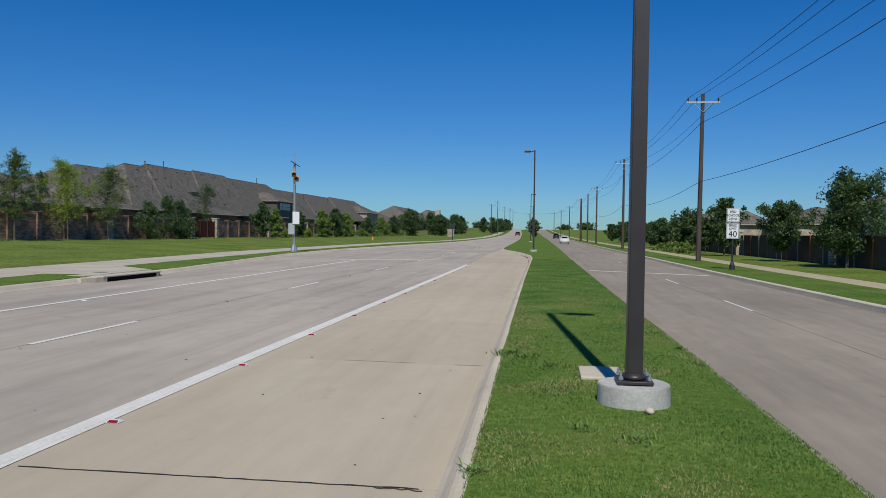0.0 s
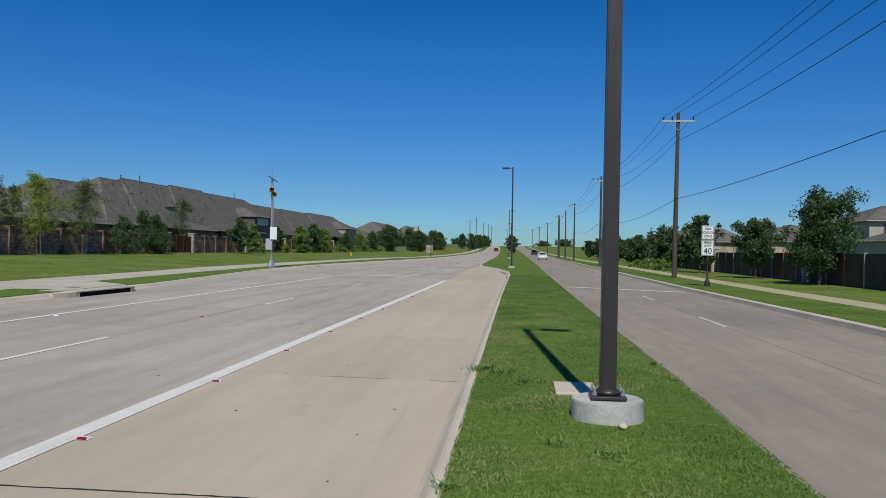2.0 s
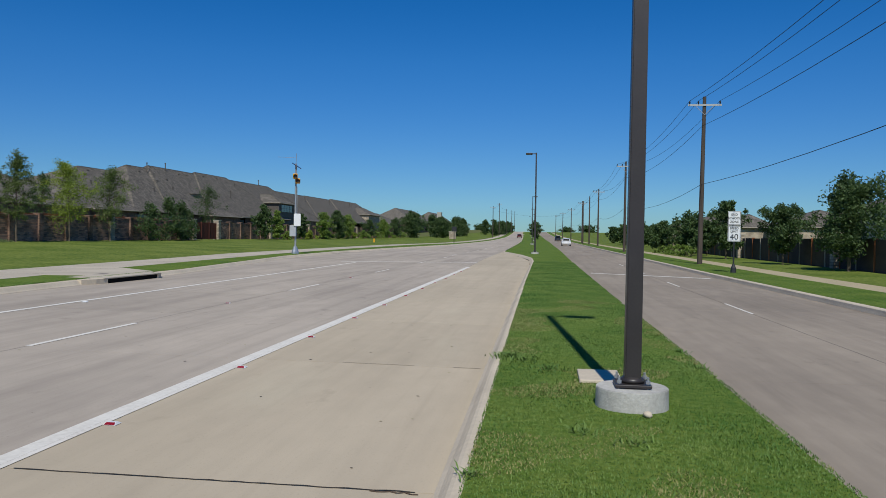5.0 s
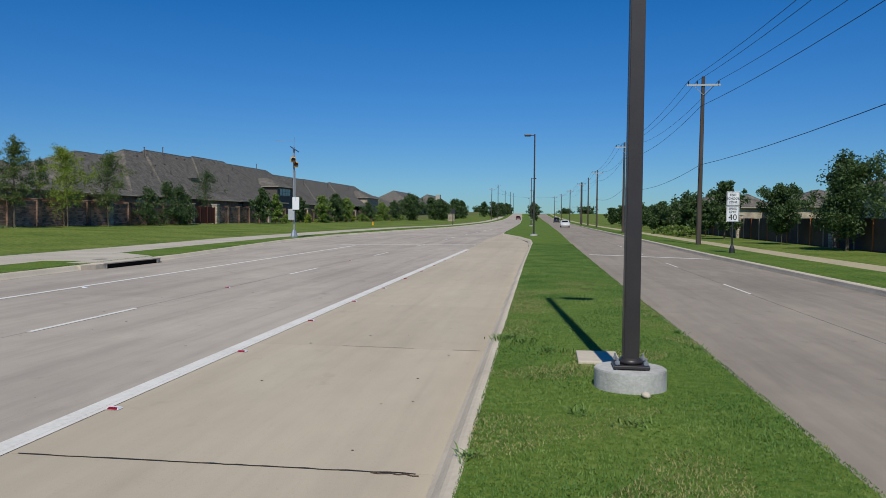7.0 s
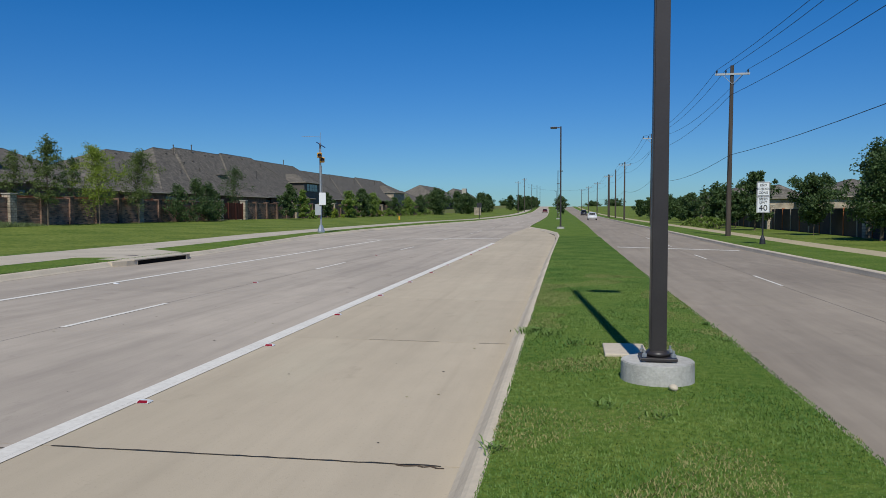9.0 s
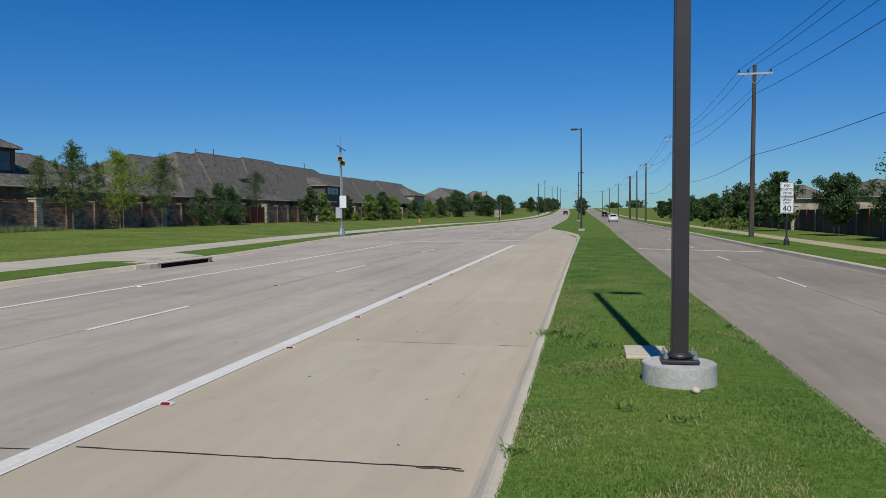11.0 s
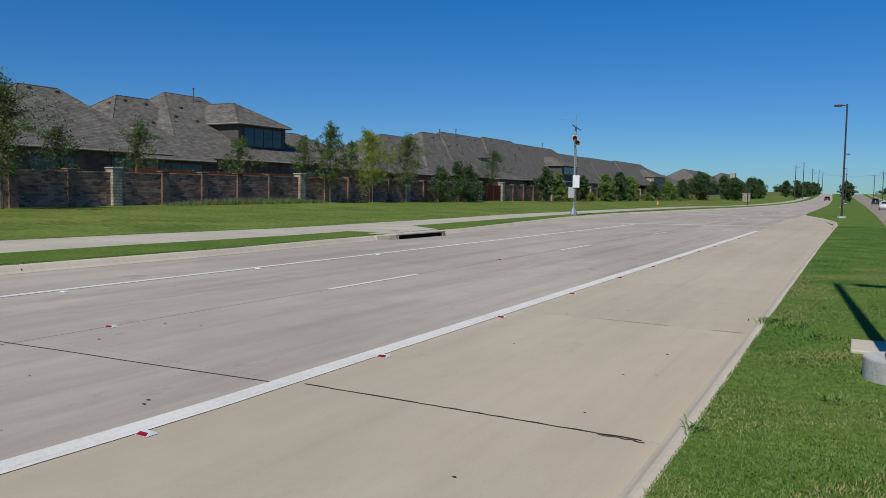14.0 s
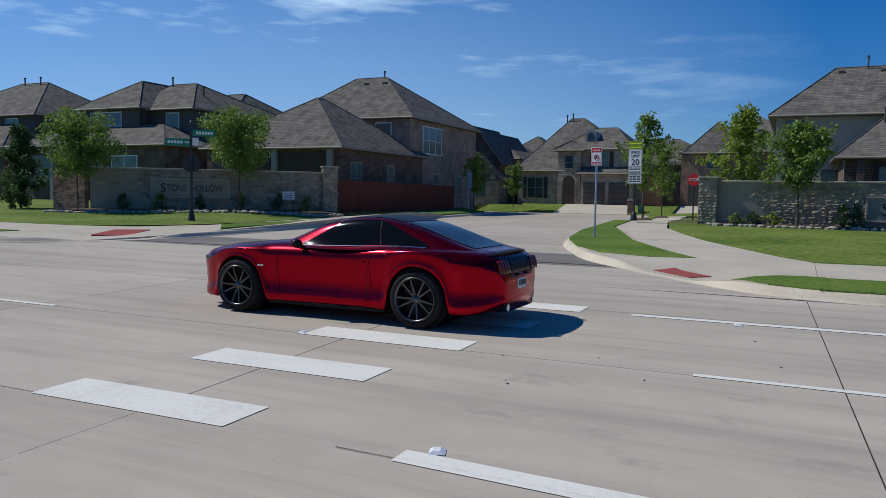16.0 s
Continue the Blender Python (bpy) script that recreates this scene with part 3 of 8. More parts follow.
LYS = [y for y in range(0, 60, 2)] + list(range(60, 130, 7)) + list(range(130, 521, 26))
verge = tagged(sheet("verge", lambda y: lerp(WALK_NEAR, y), lambda y: lerp(OUTER_KERB, y) - 0.235, [0.0] + LYS[1:], lawn_z, GRASS, 3, 0.2, dz=0.01), "narrow strip of mown grass beside the kerb", "grass", kind="structure")
pavement = tagged(empty("pavement"), "pale concrete footpath with scored joints", "pavement", kind="structure")
y = 0.0
while y < 480:
    step = 1.9 if y < 60 else 12.0
    sheet("paving_slab", lambda v: lerp(WALK_FAR, v) + 0.0, lambda v: lerp(WALK_NEAR, v), [y + 0.008, y + step - 0.008], lawn_z, WALKWAY, 1, 0.08, parent=pavement, dz=0.012)
    y += step
lawn = tagged(sheet("lawn", -37.6, lambda y: lerp(WALK_FAR, y), LYS, lawn_z, LAWN, 8, 0.2, dz=0.012), "wide sunlit mown lawn in front of the wall", "grass", kind="structure")
tagged(sheet("lawn", -120, -37.6, [-7.4] + LYS, lawn_z, FIELD, 6, 0.2, dz=0.01), "grass behind the perimeter wall", "grass", kind="structure")

# corner of the side street
WALK_CURVE_OUT = [(-15.6, 0.0), (-16.9, -1.3), (-18.7, -2.3), (-20.9, -3.4), (-24.5, -4.95), (-28.4, -6.0), (-33, -7.4), (-40, -8.1), (-50, -9.0), (-62, -10)]
WALK_CURVE_IN = [(-18.9, 0.0), (-19.3, -0.15), (-20.3, -0.7), (-22.3, -1.6), (-25.5, -3.0), (-28.5, -4.0), (-33, -5.3), (-40, -6.3), (-50, -7.2), (-62, -8.2)]
corner = list(zip(WALK_CURVE_OUT, WALK_CURVE_IN))
for (a, b), (c, d) in zip(corner, corner[1:]):
    poly_slab("paving_slab", [a, b, d, c], lawn_z, WALKWAY, 0.12, 0.014, pavement)
poly_slab("paving_slab", [(-13.9, -0.35), (-15.6, 0.0), (-16.9, -1.3), (-18.7, -2.3), (-20.9, -3.4), (-20.8, -5.8), (-18.52, -4.75), (-16.45, -3.22), (-14.93, -1.78), (-14.2, -0.95)], lawn_z, WALKWAY, 0.12, 0.010, pavement, 5)
poly_slab("grass_corner", [(-13.68, 0.15), (-13.82, -0.3), (-14.22, -0.95), (-14.8, -1.4), (-15.45, -1.1), (-15.65, -0.2), (-15.6, 0.15)], lawn_z, GRASS, 0.1, 0.020, verge, 3)
poly_slab("grass_corner", [(-20.9, -5.8), (-19.2, -4.85), (-18.45, -3.5), (-18.75, -2.45), (-20.9, -3.5), (-24.5, -5.05), (-28.4, -6.15), (-33, -7.5), (-40, -8.2), (-50, -9.1), (-62, -10.1), (-62, -11.0), (-49, -10.0), (-41, -9.2), (-29.2, -7.95), (-24.5, -7.1), (-21.2, -5.95)], lawn_z, GRASS, 0.1, 0.018, verge)
tactile = tagged(empty("tactile_paving"), "faded red tactile paving at the crossing ramp", "paving", kind="structure")
poly_slab("panel", [(-15.55, -2.22), (-15.9, -1.85), (-16.95, -2.7), (-16.55, -3.08)], lawn_z, RED_PAVER, 0.06, 0.026, tactile, 5)
poly_slab("panel", [(-17.2, -20.4), (-17.9, -19.6), (-19.8, -20.6), (-19.0, -21.4)], lawn_z, RED_PAVER, 0.06, 0.024, tactile)
poly_slab("grass_corner", [(-18.9, 0.15), (-19.3, -0.05), (-20.3, -0.6), (-22.3, -1.5), (-25.5, -2.9), (-28.5, -3.9), (-33, -5.2), (-37.6, -5.9), (-37.6, 0.15)], lawn_z, LAWN, 0.2, 0.010, lawn, 7)
# far corner
def strips(name, outer, inner, mat, thick, dz, parent):
    """Short slabs between two lines in plan."""
    for (p, q), (r, t) in zip(zip(outer, outer[1:]), zip(inner, inner[1:])):
        n = max(1, int(math.hypot(q[0] - p[0], q[1] - p[1]) / 4))
        for k in range(n):
            f, g = k / n, (k + 1) / n
            mix_ = lambda u, v, w: (u[0] + (v[0] - u[0]) * w, u[1] + (v[1] - u[1]) * w)
            poly_slab(name, [mix_(p, q, f), mix_(r, t, f), mix_(r, t, g), mix_(p, q, g)], lawn_z, mat, thick, dz, parent)


strips("paving_slab", [(-14.1, -60), (-14.1, -22.5), (-14.7, -20.9), (-16.0, -19.35), (-18.4, -18.5), (-22.5, -18.8), (-28.5, -19.8), (-45, -22.2), (-62, -25)],
       [(-20.2, -60), (-20.2, -30), (-20.25, -25), (-20.4, -24), (-21, -22.6), (-24, -21.6), (-30, -22.2), (-45, -24.3), (-62, -27)], WALKWAY, 0.25, 0.010, pavement)
poly_slab("grass_corner", [(-14.2, -60), (-14.2, -23.4), (-16.8, -23.2), (-16.9, -60)], lawn_z, GRASS, 0.1, 0.018, verge)
strips("grass_corner", [(-21.5, -19.0), (-28.5, -20.0), (-45, -22.35), (-62, -25.1)], [(-23.5, -20.7), (-30, -21.3), (-45, -23.6), (-62, -26.2)], GRASS, 0.2, 0.09, verge)
poly_slab("grass_corner", [(-62, -7.4), (-62, -11.2), (-74, -12.5), (-79.3, -13.1), (-79.3, -15.5), (-84, -15.5), (-92, -14), (-92, -7.4)], lawn_z, LAWN, 0.3, 0.012, lawn)
poly_slab("grass_corner", [(-61.5, -27.2), (-66.2, -28.0), (-67.6, -32.2), (-79.3, -33.2), (-79.3, -23.2), (-92, -23.2), (-92, -72), (-61.5, -72)], lawn_z, LAWN, 0.3, 0.0, lawn)
far_lawn = tagged(empty("far_lawn"), "rising mown lawn on the opposite street corner", "grass", kind="structure")
FLX = [-20.3, -23, -26, -30, -34, -38, -45, -56, -62]
fl_in = [(-20.3, -24.4), (-23, -22.3), (-26, -21.9), (-30, -22.4), (-34, -22.9), (-38, -23.5), (-45, -24.5), (-56, -26.2), (-62, -27.2)]
bm = bmesh.new()
rows = []
for x, y0 in fl_in:
    rows.append([bm.verts.new((x, y0 + (-70 - y0) * k / 10, lawn_z(x, y0 + (-70 - y0) * k / 10) + 0.012)) for k in range(11)])
for r, s in zip(rows, rows[1:]):
    for k in range(10):
        bm.faces.new((r[k], r[k + 1], s[k + 1], s[k]))
part("turf", bm, LAWN, far_lawn)

# opposite side
TAN_WALK = material("yellowish_pavement", (0.50, 0.42, 0.26), (0.42, 0.35, 0.22), 0.6, 12, 0.85, bump=0.12)
right_verge = tagged(sheet("verge", lambda y: lerp(RIGHT_KERB, y) + 0.235, lambda y: lerp(RIGHT_KERB, y) + 2.9, [-60, -20] + LYS, lawn_z, GRASS, 2, 0.2, dz=0.01), "mown grass strip beside the opposite kerb", "grass", kind="structure")
y = 8.0
while y < 480:
    step = 1.9 if y < 70 else 14.0
    sheet("paving_slab", lambda v: lerp(RIGHT_KERB, v) + 2.9, lambda v: lerp(RIGHT_KERB, v) + 4.3, [y + 0.008, y + step - 0.008], lawn_z, TAN_WALK, 1, 0.08, parent=pavement, dz=0.012)
    y += step
tagged(sheet("lawn", lambda y: lerp(RIGHT_KERB, y) + 4.3, 60, [-60, -20] + LYS, lawn_z, LAWN, 6, 0.2, dz=0.012), "shaded mown grass in front of a dark fence", "grass", kind="structure")

# ---- road paint ----
markings = tagged(empty("road_marking"), "white painted lane lines and crossing bars on concrete", "road marking", kind="structure")


def stripe(name, x0, x1, y0, y1, slope=0.0, mat=WHITE_PAINT, parent=markings, dz=0.006, skew=0.0):
    bm = bmesh.new()
    n = max(1, int((y1 - y0) / 4))
    rows = []
    for k in range(n + 1):
        y = y0 + (y1 - y0) * k / n
        s = slope * y
        rows.append([bm.verts.new((x, y + skew * (x - x0), road_z(x, y) + dz)) for x in (x0 + s, x1 + s)])
    for r, t in zip(rows, rows[1:]):
        bm.faces.new((r[0], r[1], t[1], t[0]))
    return part(name, bm, mat, parent)


LINE_X = [(-2.7, -4.50), (0.2, -4.36), (4, -4.18), (10, -4.22), (42, -4.42)]
for wa, wb in ((-0.11, 0.0455), (0.0475, 0.11)):
    b = bmesh.new()
    rows = []
    for k in range(46):
        y = -2.65 + k
        x = lerp(LINE_X, y)
        rows.append([b.verts.new((x + w, y, road_z(x + w, y) + 0.006)) for w in (wa, wb)])
    for r, t in zip(rows, rows[1:]):
        b.faces.new((r[0], r[1], t[1], t[0]))
    part("turn_lane_line", b, WHITE_PAINT, markings)
for k in range(-3, 6):
    y0 = -1.2 + 11.6 * k
    stripe("lane_dash", -7.675, -7.575, y0, y0 + 3.0, -0.003)
stripe("edge_line", -10.87, -10.72, -2.4, 43.5, -0.008)
for k in range(-1, 6):
    xc = -3.2 - 1.55 * k
    y0 = -6.3 + 0.27 * k * 0.9
    stripe("crossing_bar", xc - 0.27, xc + 0.27, y0, y0 + 2.0, -0.01)
for k in range(1, 5):
    stripe("lane_dash", 4.935, 5.005, 19.5 - 10.2 + 10.2 * k, 22.4 - 10.2 + 10.2 * k, -0.004)
for x0, x1, ya, yb in ((-12.2, -4.6, 44.0, 49.5), (2.1, 7.3, 39.0, 35.9)):
    bm = bmesh.new()
    c = [(x0, ya), (x1, yb), (x1, yb + 0.45), (x0, ya + 0.45)]
    bm.faces.new([bm.verts.new((x, y, road_z(x, y) + 0.006)) for x, y in c])
    part("stop_line", bm, WHITE_PAINT, markings)
for k in range(1, 7):
    stripe("lane_dash", -7.9, -7.78, 52 + 12 * k, 55 + 12 * k, -0.003)

# raised reflective markers
def road_marker(x, y, red=True, rz=0.0):
    e = empty("road_marker", x, y, road_z(x, y) + 0.004, rz, "small raised white road marker with a red reflector", "road marker", "raised road markers")
    bm = bmesh.new()
    vs = [bm.verts.new(p) for p in ((-0.06, -0.055, 0), (0.06, -0.055, 0), (0.06, 0.055, 0), (-0.06, 0.055, 0), (-0.045, -0.02, 0.02), (0.045, -0.02, 0.02), (0.045, 0.02, 0.02), (-0.045, 0.02, 0.02))]
    for f in ((4, 5, 6, 7), (0, 1, 5, 4), (1, 2, 6, 5), (2, 3, 7, 6), (3, 0, 4, 7)):
        bm.faces.new([vs[i] for i in f])
    part("body", bm, SIGN_WHITE, e)
    bm = bmesh.new()
    vs = [bm.verts.new(p) for p in ((-0.052, -0.0545, 0.004), (0.052, -0.0545, 0.004), (0.042, -0.024, 0.021), (-0.042, -0.024, 0.021))]
    bm.faces.new(vs)
    part("reflector", bm, REFLECTOR_RED if red else SIGN_WHITE, e, "red reflector" if red else "white reflector")
    return e


first_marker = road_marker(lerp(LINE_X, 0.53) + 0.19, 0.53)
for k in range(1, 14):
    copy_thing(first_marker, pose(lerp(LINE_X, 0.53 + 3.04 * k) + 0.17, 0.53 + 3.04 * k, road_z(-4, 0) + 0.004))
for x, y in ((-7.6, 6.04), (-7.7, 17.6), (-7.7, 29.2), (-7.6, -5.6)):
    copy_thing(first_marker, pose(x, y, road_z(x, y) + 0.004, 0, 0, 3))

edge_marker = road_marker(-10.6, 7.5, False)
edge_marker["label"] = "small raised plain white road marker"
for x, y in ((-10.6, 3.3), (-10.6, -1.0), (-10.7, 12.0), (-10.7, 16.5)):
    copy_thing(edge_marker, pose(x, y, road_z(x, y) + 0.004, 0, 0, 3))

copy_thing(edge_marker, pose(-4.66, -2.45, road_z(-4.6, 0) + 0.006, 0, 0, 20))

# storm drain inlet
DRAIN_Y = 23.5
drain = tagged(empty("storm_drain", -13.72, DRAIN_Y, road_z(-13.7, 24)), "concrete storm drain inlet with a dark open throat in the kerb", "storm drain")
# a solid block, not a hollow: its black colour gives the inlet's shade
part("throat", boxed(-0.6, 0.20, -1.55, 1.5, 0.0, 0.135), INLET_SHADE, drain, "black block painted as the opening's shade")
part("top_slab", boxed(-1.9, 0.24, -1.75, 1.75, 0.135, 0.176, 0.012), WALKWAY, drain)
for ya, yb in ((-2.5, -1.55), (1.5, 2.2)):
    cheek = bmesh.new()
    outer, inner = (ya, yb) if ya < 0 else (yb, ya)
    pts_ = [(-0.8, outer), (-0.8, inner), (0.24, inner), (0.16, (inner + outer) / 2), (-0.02, outer)]
    lo_ = [cheek.verts.new((x, y, -0.05)) for x, y in pts_]
    hi_ = [cheek.verts.new((x, y, 0.165 if y == inner else 0.15)) for x, y in pts_]
    cheek.faces.new(hi_)
    for k in range(5):
        cheek.faces.new((lo_[k - 1], lo_[k], hi_[k], hi_[k - 1]))
    bmesh.ops.recalc_face_normals(cheek, faces=cheek.faces)
    part("cheek", cheek, KERB, drain, "flared stained concrete cheek")
bm = bmesh.new()
bmesh.ops.create_cone(bm, cap_ends=True, segments=24, radius1=0.3, radius2=0.3, depth=0.02)
bmesh.ops.translate(bm, verts=bm.verts, vec=(-1.1, 0.1, 0.18))
part("manhole_lid", bm, ASPHALT_PATCH, drain, "round iron lid")
# paved apron joining the inlet to the footpath
poly_slab("paving_slab", [(-13.9, 21.6), (-13.9, 25.5), (-14.4, 26.2), (-16.2, 27.4), (-16.25, 24.5), (-16.0, 22.2), (-14.75, 22.7)], lawn_z, WALKWAY, 0.2, 0.022, pavement)


# ---- street lamps on the median ----
def street_lamp(x, y, z, arm, height=9.45, lean=0.0):
    """arm: +1 or -1, the side to which the head reaches."""
    e = tagged(empty("street_lamp", x, y, z), "dark bronze square street lamp on a round concrete footing", "street lamp", "lamps along the median")
    bm = bmesh.new()
    bmesh.ops.create_cone(bm, cap_ends=True, segments=48, radius1=0.355, radius2=0.345, depth=0.42)
    bmesh.ops.translate(bm, verts=bm.verts, vec=(0, 0, 0.0))
    bmesh.ops.bevel(bm, geom=[ed for ed in bm.edges if all(v.co.z > 0.1 for v in ed.verts)], offset=0.008, segments=2, affect="EDGES")
    part("footing", bm, BASE_CONC, e, "stained round concrete footing")
    bm = boxed(-0.17, 0.17, -0.17, 0.17, 0.222, 0.252, 0.005)
    part("base_plate", bm, BRONZE, e)
    for sx in (-1, 1):
        for sy in (-1, 1):
            b = bmesh.new()
            bmesh.ops.create_cone(b, cap_ends=True, segments=6, radius1=0.024, radius2=0.024, depth=0.03)
            bmesh.ops.translate(b, verts=b.verts, vec=(sx * 0.135, sy * 0.135, 0.277))
            tube(b, [(sx * 0.135, sy * 0.135, 0.20), (sx * 0.135, sy * 0.135, 0.325)], 0.011, 8)
            part("anchor_bolt", b, STEEL, e, "bare steel bolt")
    part("collar", tubed([(0, 0, 0.258), (0, 0, 0.285), (0, 0, 0.31)], [0.12, 0.115, 0.09], 24), BRONZE, e, "", True)
    bm = bmesh.new()
    w0, w1 = 0.078, 0.062
    lo = [bm.verts.new((sx * w0, sy * w0, 0.26)) for sx, sy in ((-1, -1), (1, -1), (1, 1), (-1, 1))]
    hi = [bm.verts.new((sx * w1 + lean, sy * w1, height)) for sx, sy in ((-1, -1), (1, -1), (1, 1), (-1, 1))]
    for k in range(4):
        bm.faces.new((lo[k - 1], lo[k], hi[k], hi[k - 1]))
    bm.faces.new(hi)
    bmesh.ops.recalc_face_normals(bm, faces=bm.faces)
    bmesh.ops.bevel(bm, geom=[ed for ed in bm.edges if abs(ed.verts[0].co.z - ed.verts[1].co.z) > 1], offset=0.012, segments=2, affect="EDGES")
    part("pole", bm, BRONZE, e)
    s = arm
    part("arm", boxed(min(0, s * 0.45), max(0, s * 0.45), -0.035, 0.035, height - 0.14, height - 0.06, 0.01), BRONZE, e)
    part("lamp_head", boxed(min(s * 0.35, s * 0.95), max(s * 0.35, s * 0.95), -0.17, 0.17, height - 0.19, height - 0.02, 0.025), BRONZE, e)
    part("lens", boxed(min(s * 0.42, s * 0.9), max(s * 0.42, s * 0.9), -0.13, 0.13, height - 0.205, height - 0.18, 0.008), CURTAIN, e, "flat glass lens")
    return e


street_lamp(0.735, 7.70, med_z(0.735, 7.70) - 0.02, 1, lean=0.04)
street_lamp(-1.22, 71.6, road_z(-1, 72) + 0.14, -1)
for y, x, a in ((150, -3.0, 1), (228, -3.9, -1), (306, -6.0, 1), (384, -8.2, -1)):
    street_lamp(x, y, road_z(x, y) + 0.14, a)

hand_hole = tagged(empty("utility_box_lid", 0.52, 9.15, med_z(0.52, 9.15) - 0.01), "flat pale concrete utility box lid set in the grass", "utility lid")
part("lid", boxed(-0.24, 0.24, -0.36, 0.36, -0.1, 0.045, 0.012), KERB, hand_hole)
bm = bmesh.new()
bmesh.ops.create_icosphere(bm, subdivisions=2, radius=0.045)
for v in bm.verts:
    v.co.z *= 0.7
    v.co *= 1 + 0.25 * noise.noise(v.co * 30)
pebble = part("pebble", bm, KERB, smooth=True)
pebble.location = (0.83, 7.22, med_z(0.83, 7.22) + 0.03)
tagged(pebble, "small pale stone lying on the grass", "stone")

# ---- perimeter wall ----
WALL_X = -38.0
wall = tagged(empty("perimeter_wall", WALL_X, 0, 0), "long brown brick perimeter wall with brick piers and taller stone piers", "wall")
pier_ys = [14.05, 17.3, 20.3, 23.6, 26.9, 29.75, 33.3, 36.55, 39.8, 43.0, 46.5, 49.6, 52.8, 56.0, 59.1, 62.2, 65.4, 68.6, 71.8, 75.0, 77.9, 84.1, 87.4, 90.7, 94, 97.4, 100.8, 104.2, 107.6, 111, 114.5, 118, 121.5, 125, 129, 133, 137, 141, 145, 149, 153, 158, 163, 168, 173, 178, 184, 190]
TALL = {14.05, 29.75, 46.5, 62.2, 77.9, 84.1, 100.8, 118, 133, 149}
for a, b in zip(pier_ys, pier_ys[1:]):
    z = lawn_z(WALL_X, (a + b) / 2)
    if a == 77.9:
        continue
    part("panel", boxed(-0.1, 0.1, a + 0.2, b - 0.2, z - 0.3, z + 1.88), WALL_BRICK, wall)
    part("coping", boxed(-0.13, 0.13, a + 0.2, b - 0.2, z + 1.88, z + 1.96, 0.015), WALL_BRICK, wall)
for y in pier_ys:
    z = lawn_z(WALL_X, y)
    tall = y in TALL
    w = 0.32 if tall else 0.24
    h = 2.16 if tall else 2.03
    part("pier", boxed(-w, w, y - w, y + w, z - 0.3, z + h, 0.01), PIER_STONE if tall else PIER_BRICK, wall, "taller pale stone pier" if tall else "")
    part("pier_cap", boxed(-w - 0.05, w + 0.05, y - w - 0.05, y + w + 0.05, z + h, z + h + 0.08, 0.02), CAP if tall else PIER_BRICK, wall)
gate = tagged(empty("gate", WALL_X, 81, lawn_z(WALL_X, 81)), "red-stained timber gate panel in the brick wall", "gate")
for k in range(28):
    part("board", boxed(-0.02, 0.02, -2.78 + k * 0.2, -2.6 + k * 0.2, 0.05, 1.85), RED_FENCE, gate)
for k in range(4):
    part("post", boxed(-0.06, 0.06, -2.85 + k * 1.87, -2.73 + k * 1.87, 0, 1.95), RED_FENCE, gate)

# timber fences behind the wall
def board_fence(x, y0, y1, z, h, mat, label, step=0.16, dirx=False):
    e = tagged(empty("board_fence", x, y0, z), label, "fence")
    n = int((y1 - y0) / step)
    b = bmesh.new()
    for k in range(n):
        o = random.uniform(-0.012, 0.012)
        if dirx:
            box(b, k * step, k * step + step - 0.012, -0.012, 0.012, 0, h + o)
        else:
            box(b, -0.012, 0.012, k * step, k * step + step - 0.012, 0, h + o)
    p = part("boarding", b, mat, e)
    p["kind"] = "stuff"
    for k in range(int((y1 - y0) / 2.4) + 1):
        if dirx:
            part("post", boxed(k * 2.4 - 0.05, k * 2.4 + 0.05, -0.1, -0.012, 0, h + 0.05), mat, e)
        else:
            part("post", boxed(-0.1, -0.012, k * 2.4 - 0.05, k * 2.4 + 0.05, 0, h + 0.05), mat, e)
    for f in (0.2, 0.8):
        part("rail", boxed(0, y1 - y0, -0.06, -0.012, h * f - 0.05, h * f + 0.05) if dirx else boxed(-0.06, -0.012, 0, y1 - y0, h * f - 0.05, h * f + 0.05), mat, e)
    return e


board_fence(-42.5, 11, 34, 0.75, 2.12, ORANGE_FENCE, "orange cedar board fence behind the brick wall")
board_fence(-41.2, 34, 77, 0.95, 2.22, ORANGE_FENCE, "weathered orange cedar board fence above the wall line")
board_fence(-43, 88, 150, 1.0, 2.0, RED_FENCE, "brown cedar board fence behind the planting")


# ---- entrance walls with the lettered panel ----
STONE_ISLAND = material("rough_limestone_wall", (0.45, 0.365, 0.265), (0.25, 0.205, 0.15), 2.2, 16, 0.9, bump=1.0, bump_scale=14)
isl_n, isl_l = STONE_ISLAND.node_tree.nodes, STONE_ISLAND.node_tree.links
isl_geo, isl_map, isl_hue = isl_n.new("ShaderNodeNewGeometry"), isl_n.new("ShaderNodeMapRange"), isl_n.new("ShaderNodeHueSaturation")
isl_map.inputs["To Min"].default_value, isl_map.inputs["To Max"].default_value = 0.75, 1.25
isl_from = isl_n["Principled BSDF"].inputs["Base Color"].links[0].from_socket
isl_l.new(isl_geo.outputs["Random Per Island"], isl_map.inputs[0])
isl_l.new(isl_map.outputs[0], isl_hue.inputs["Value"])
isl_l.new(isl_from, isl_hue.inputs["Color"])
isl_l.new(isl_hue.outputs[0], isl_n["Principled BSDF"].inputs["Base Color"])


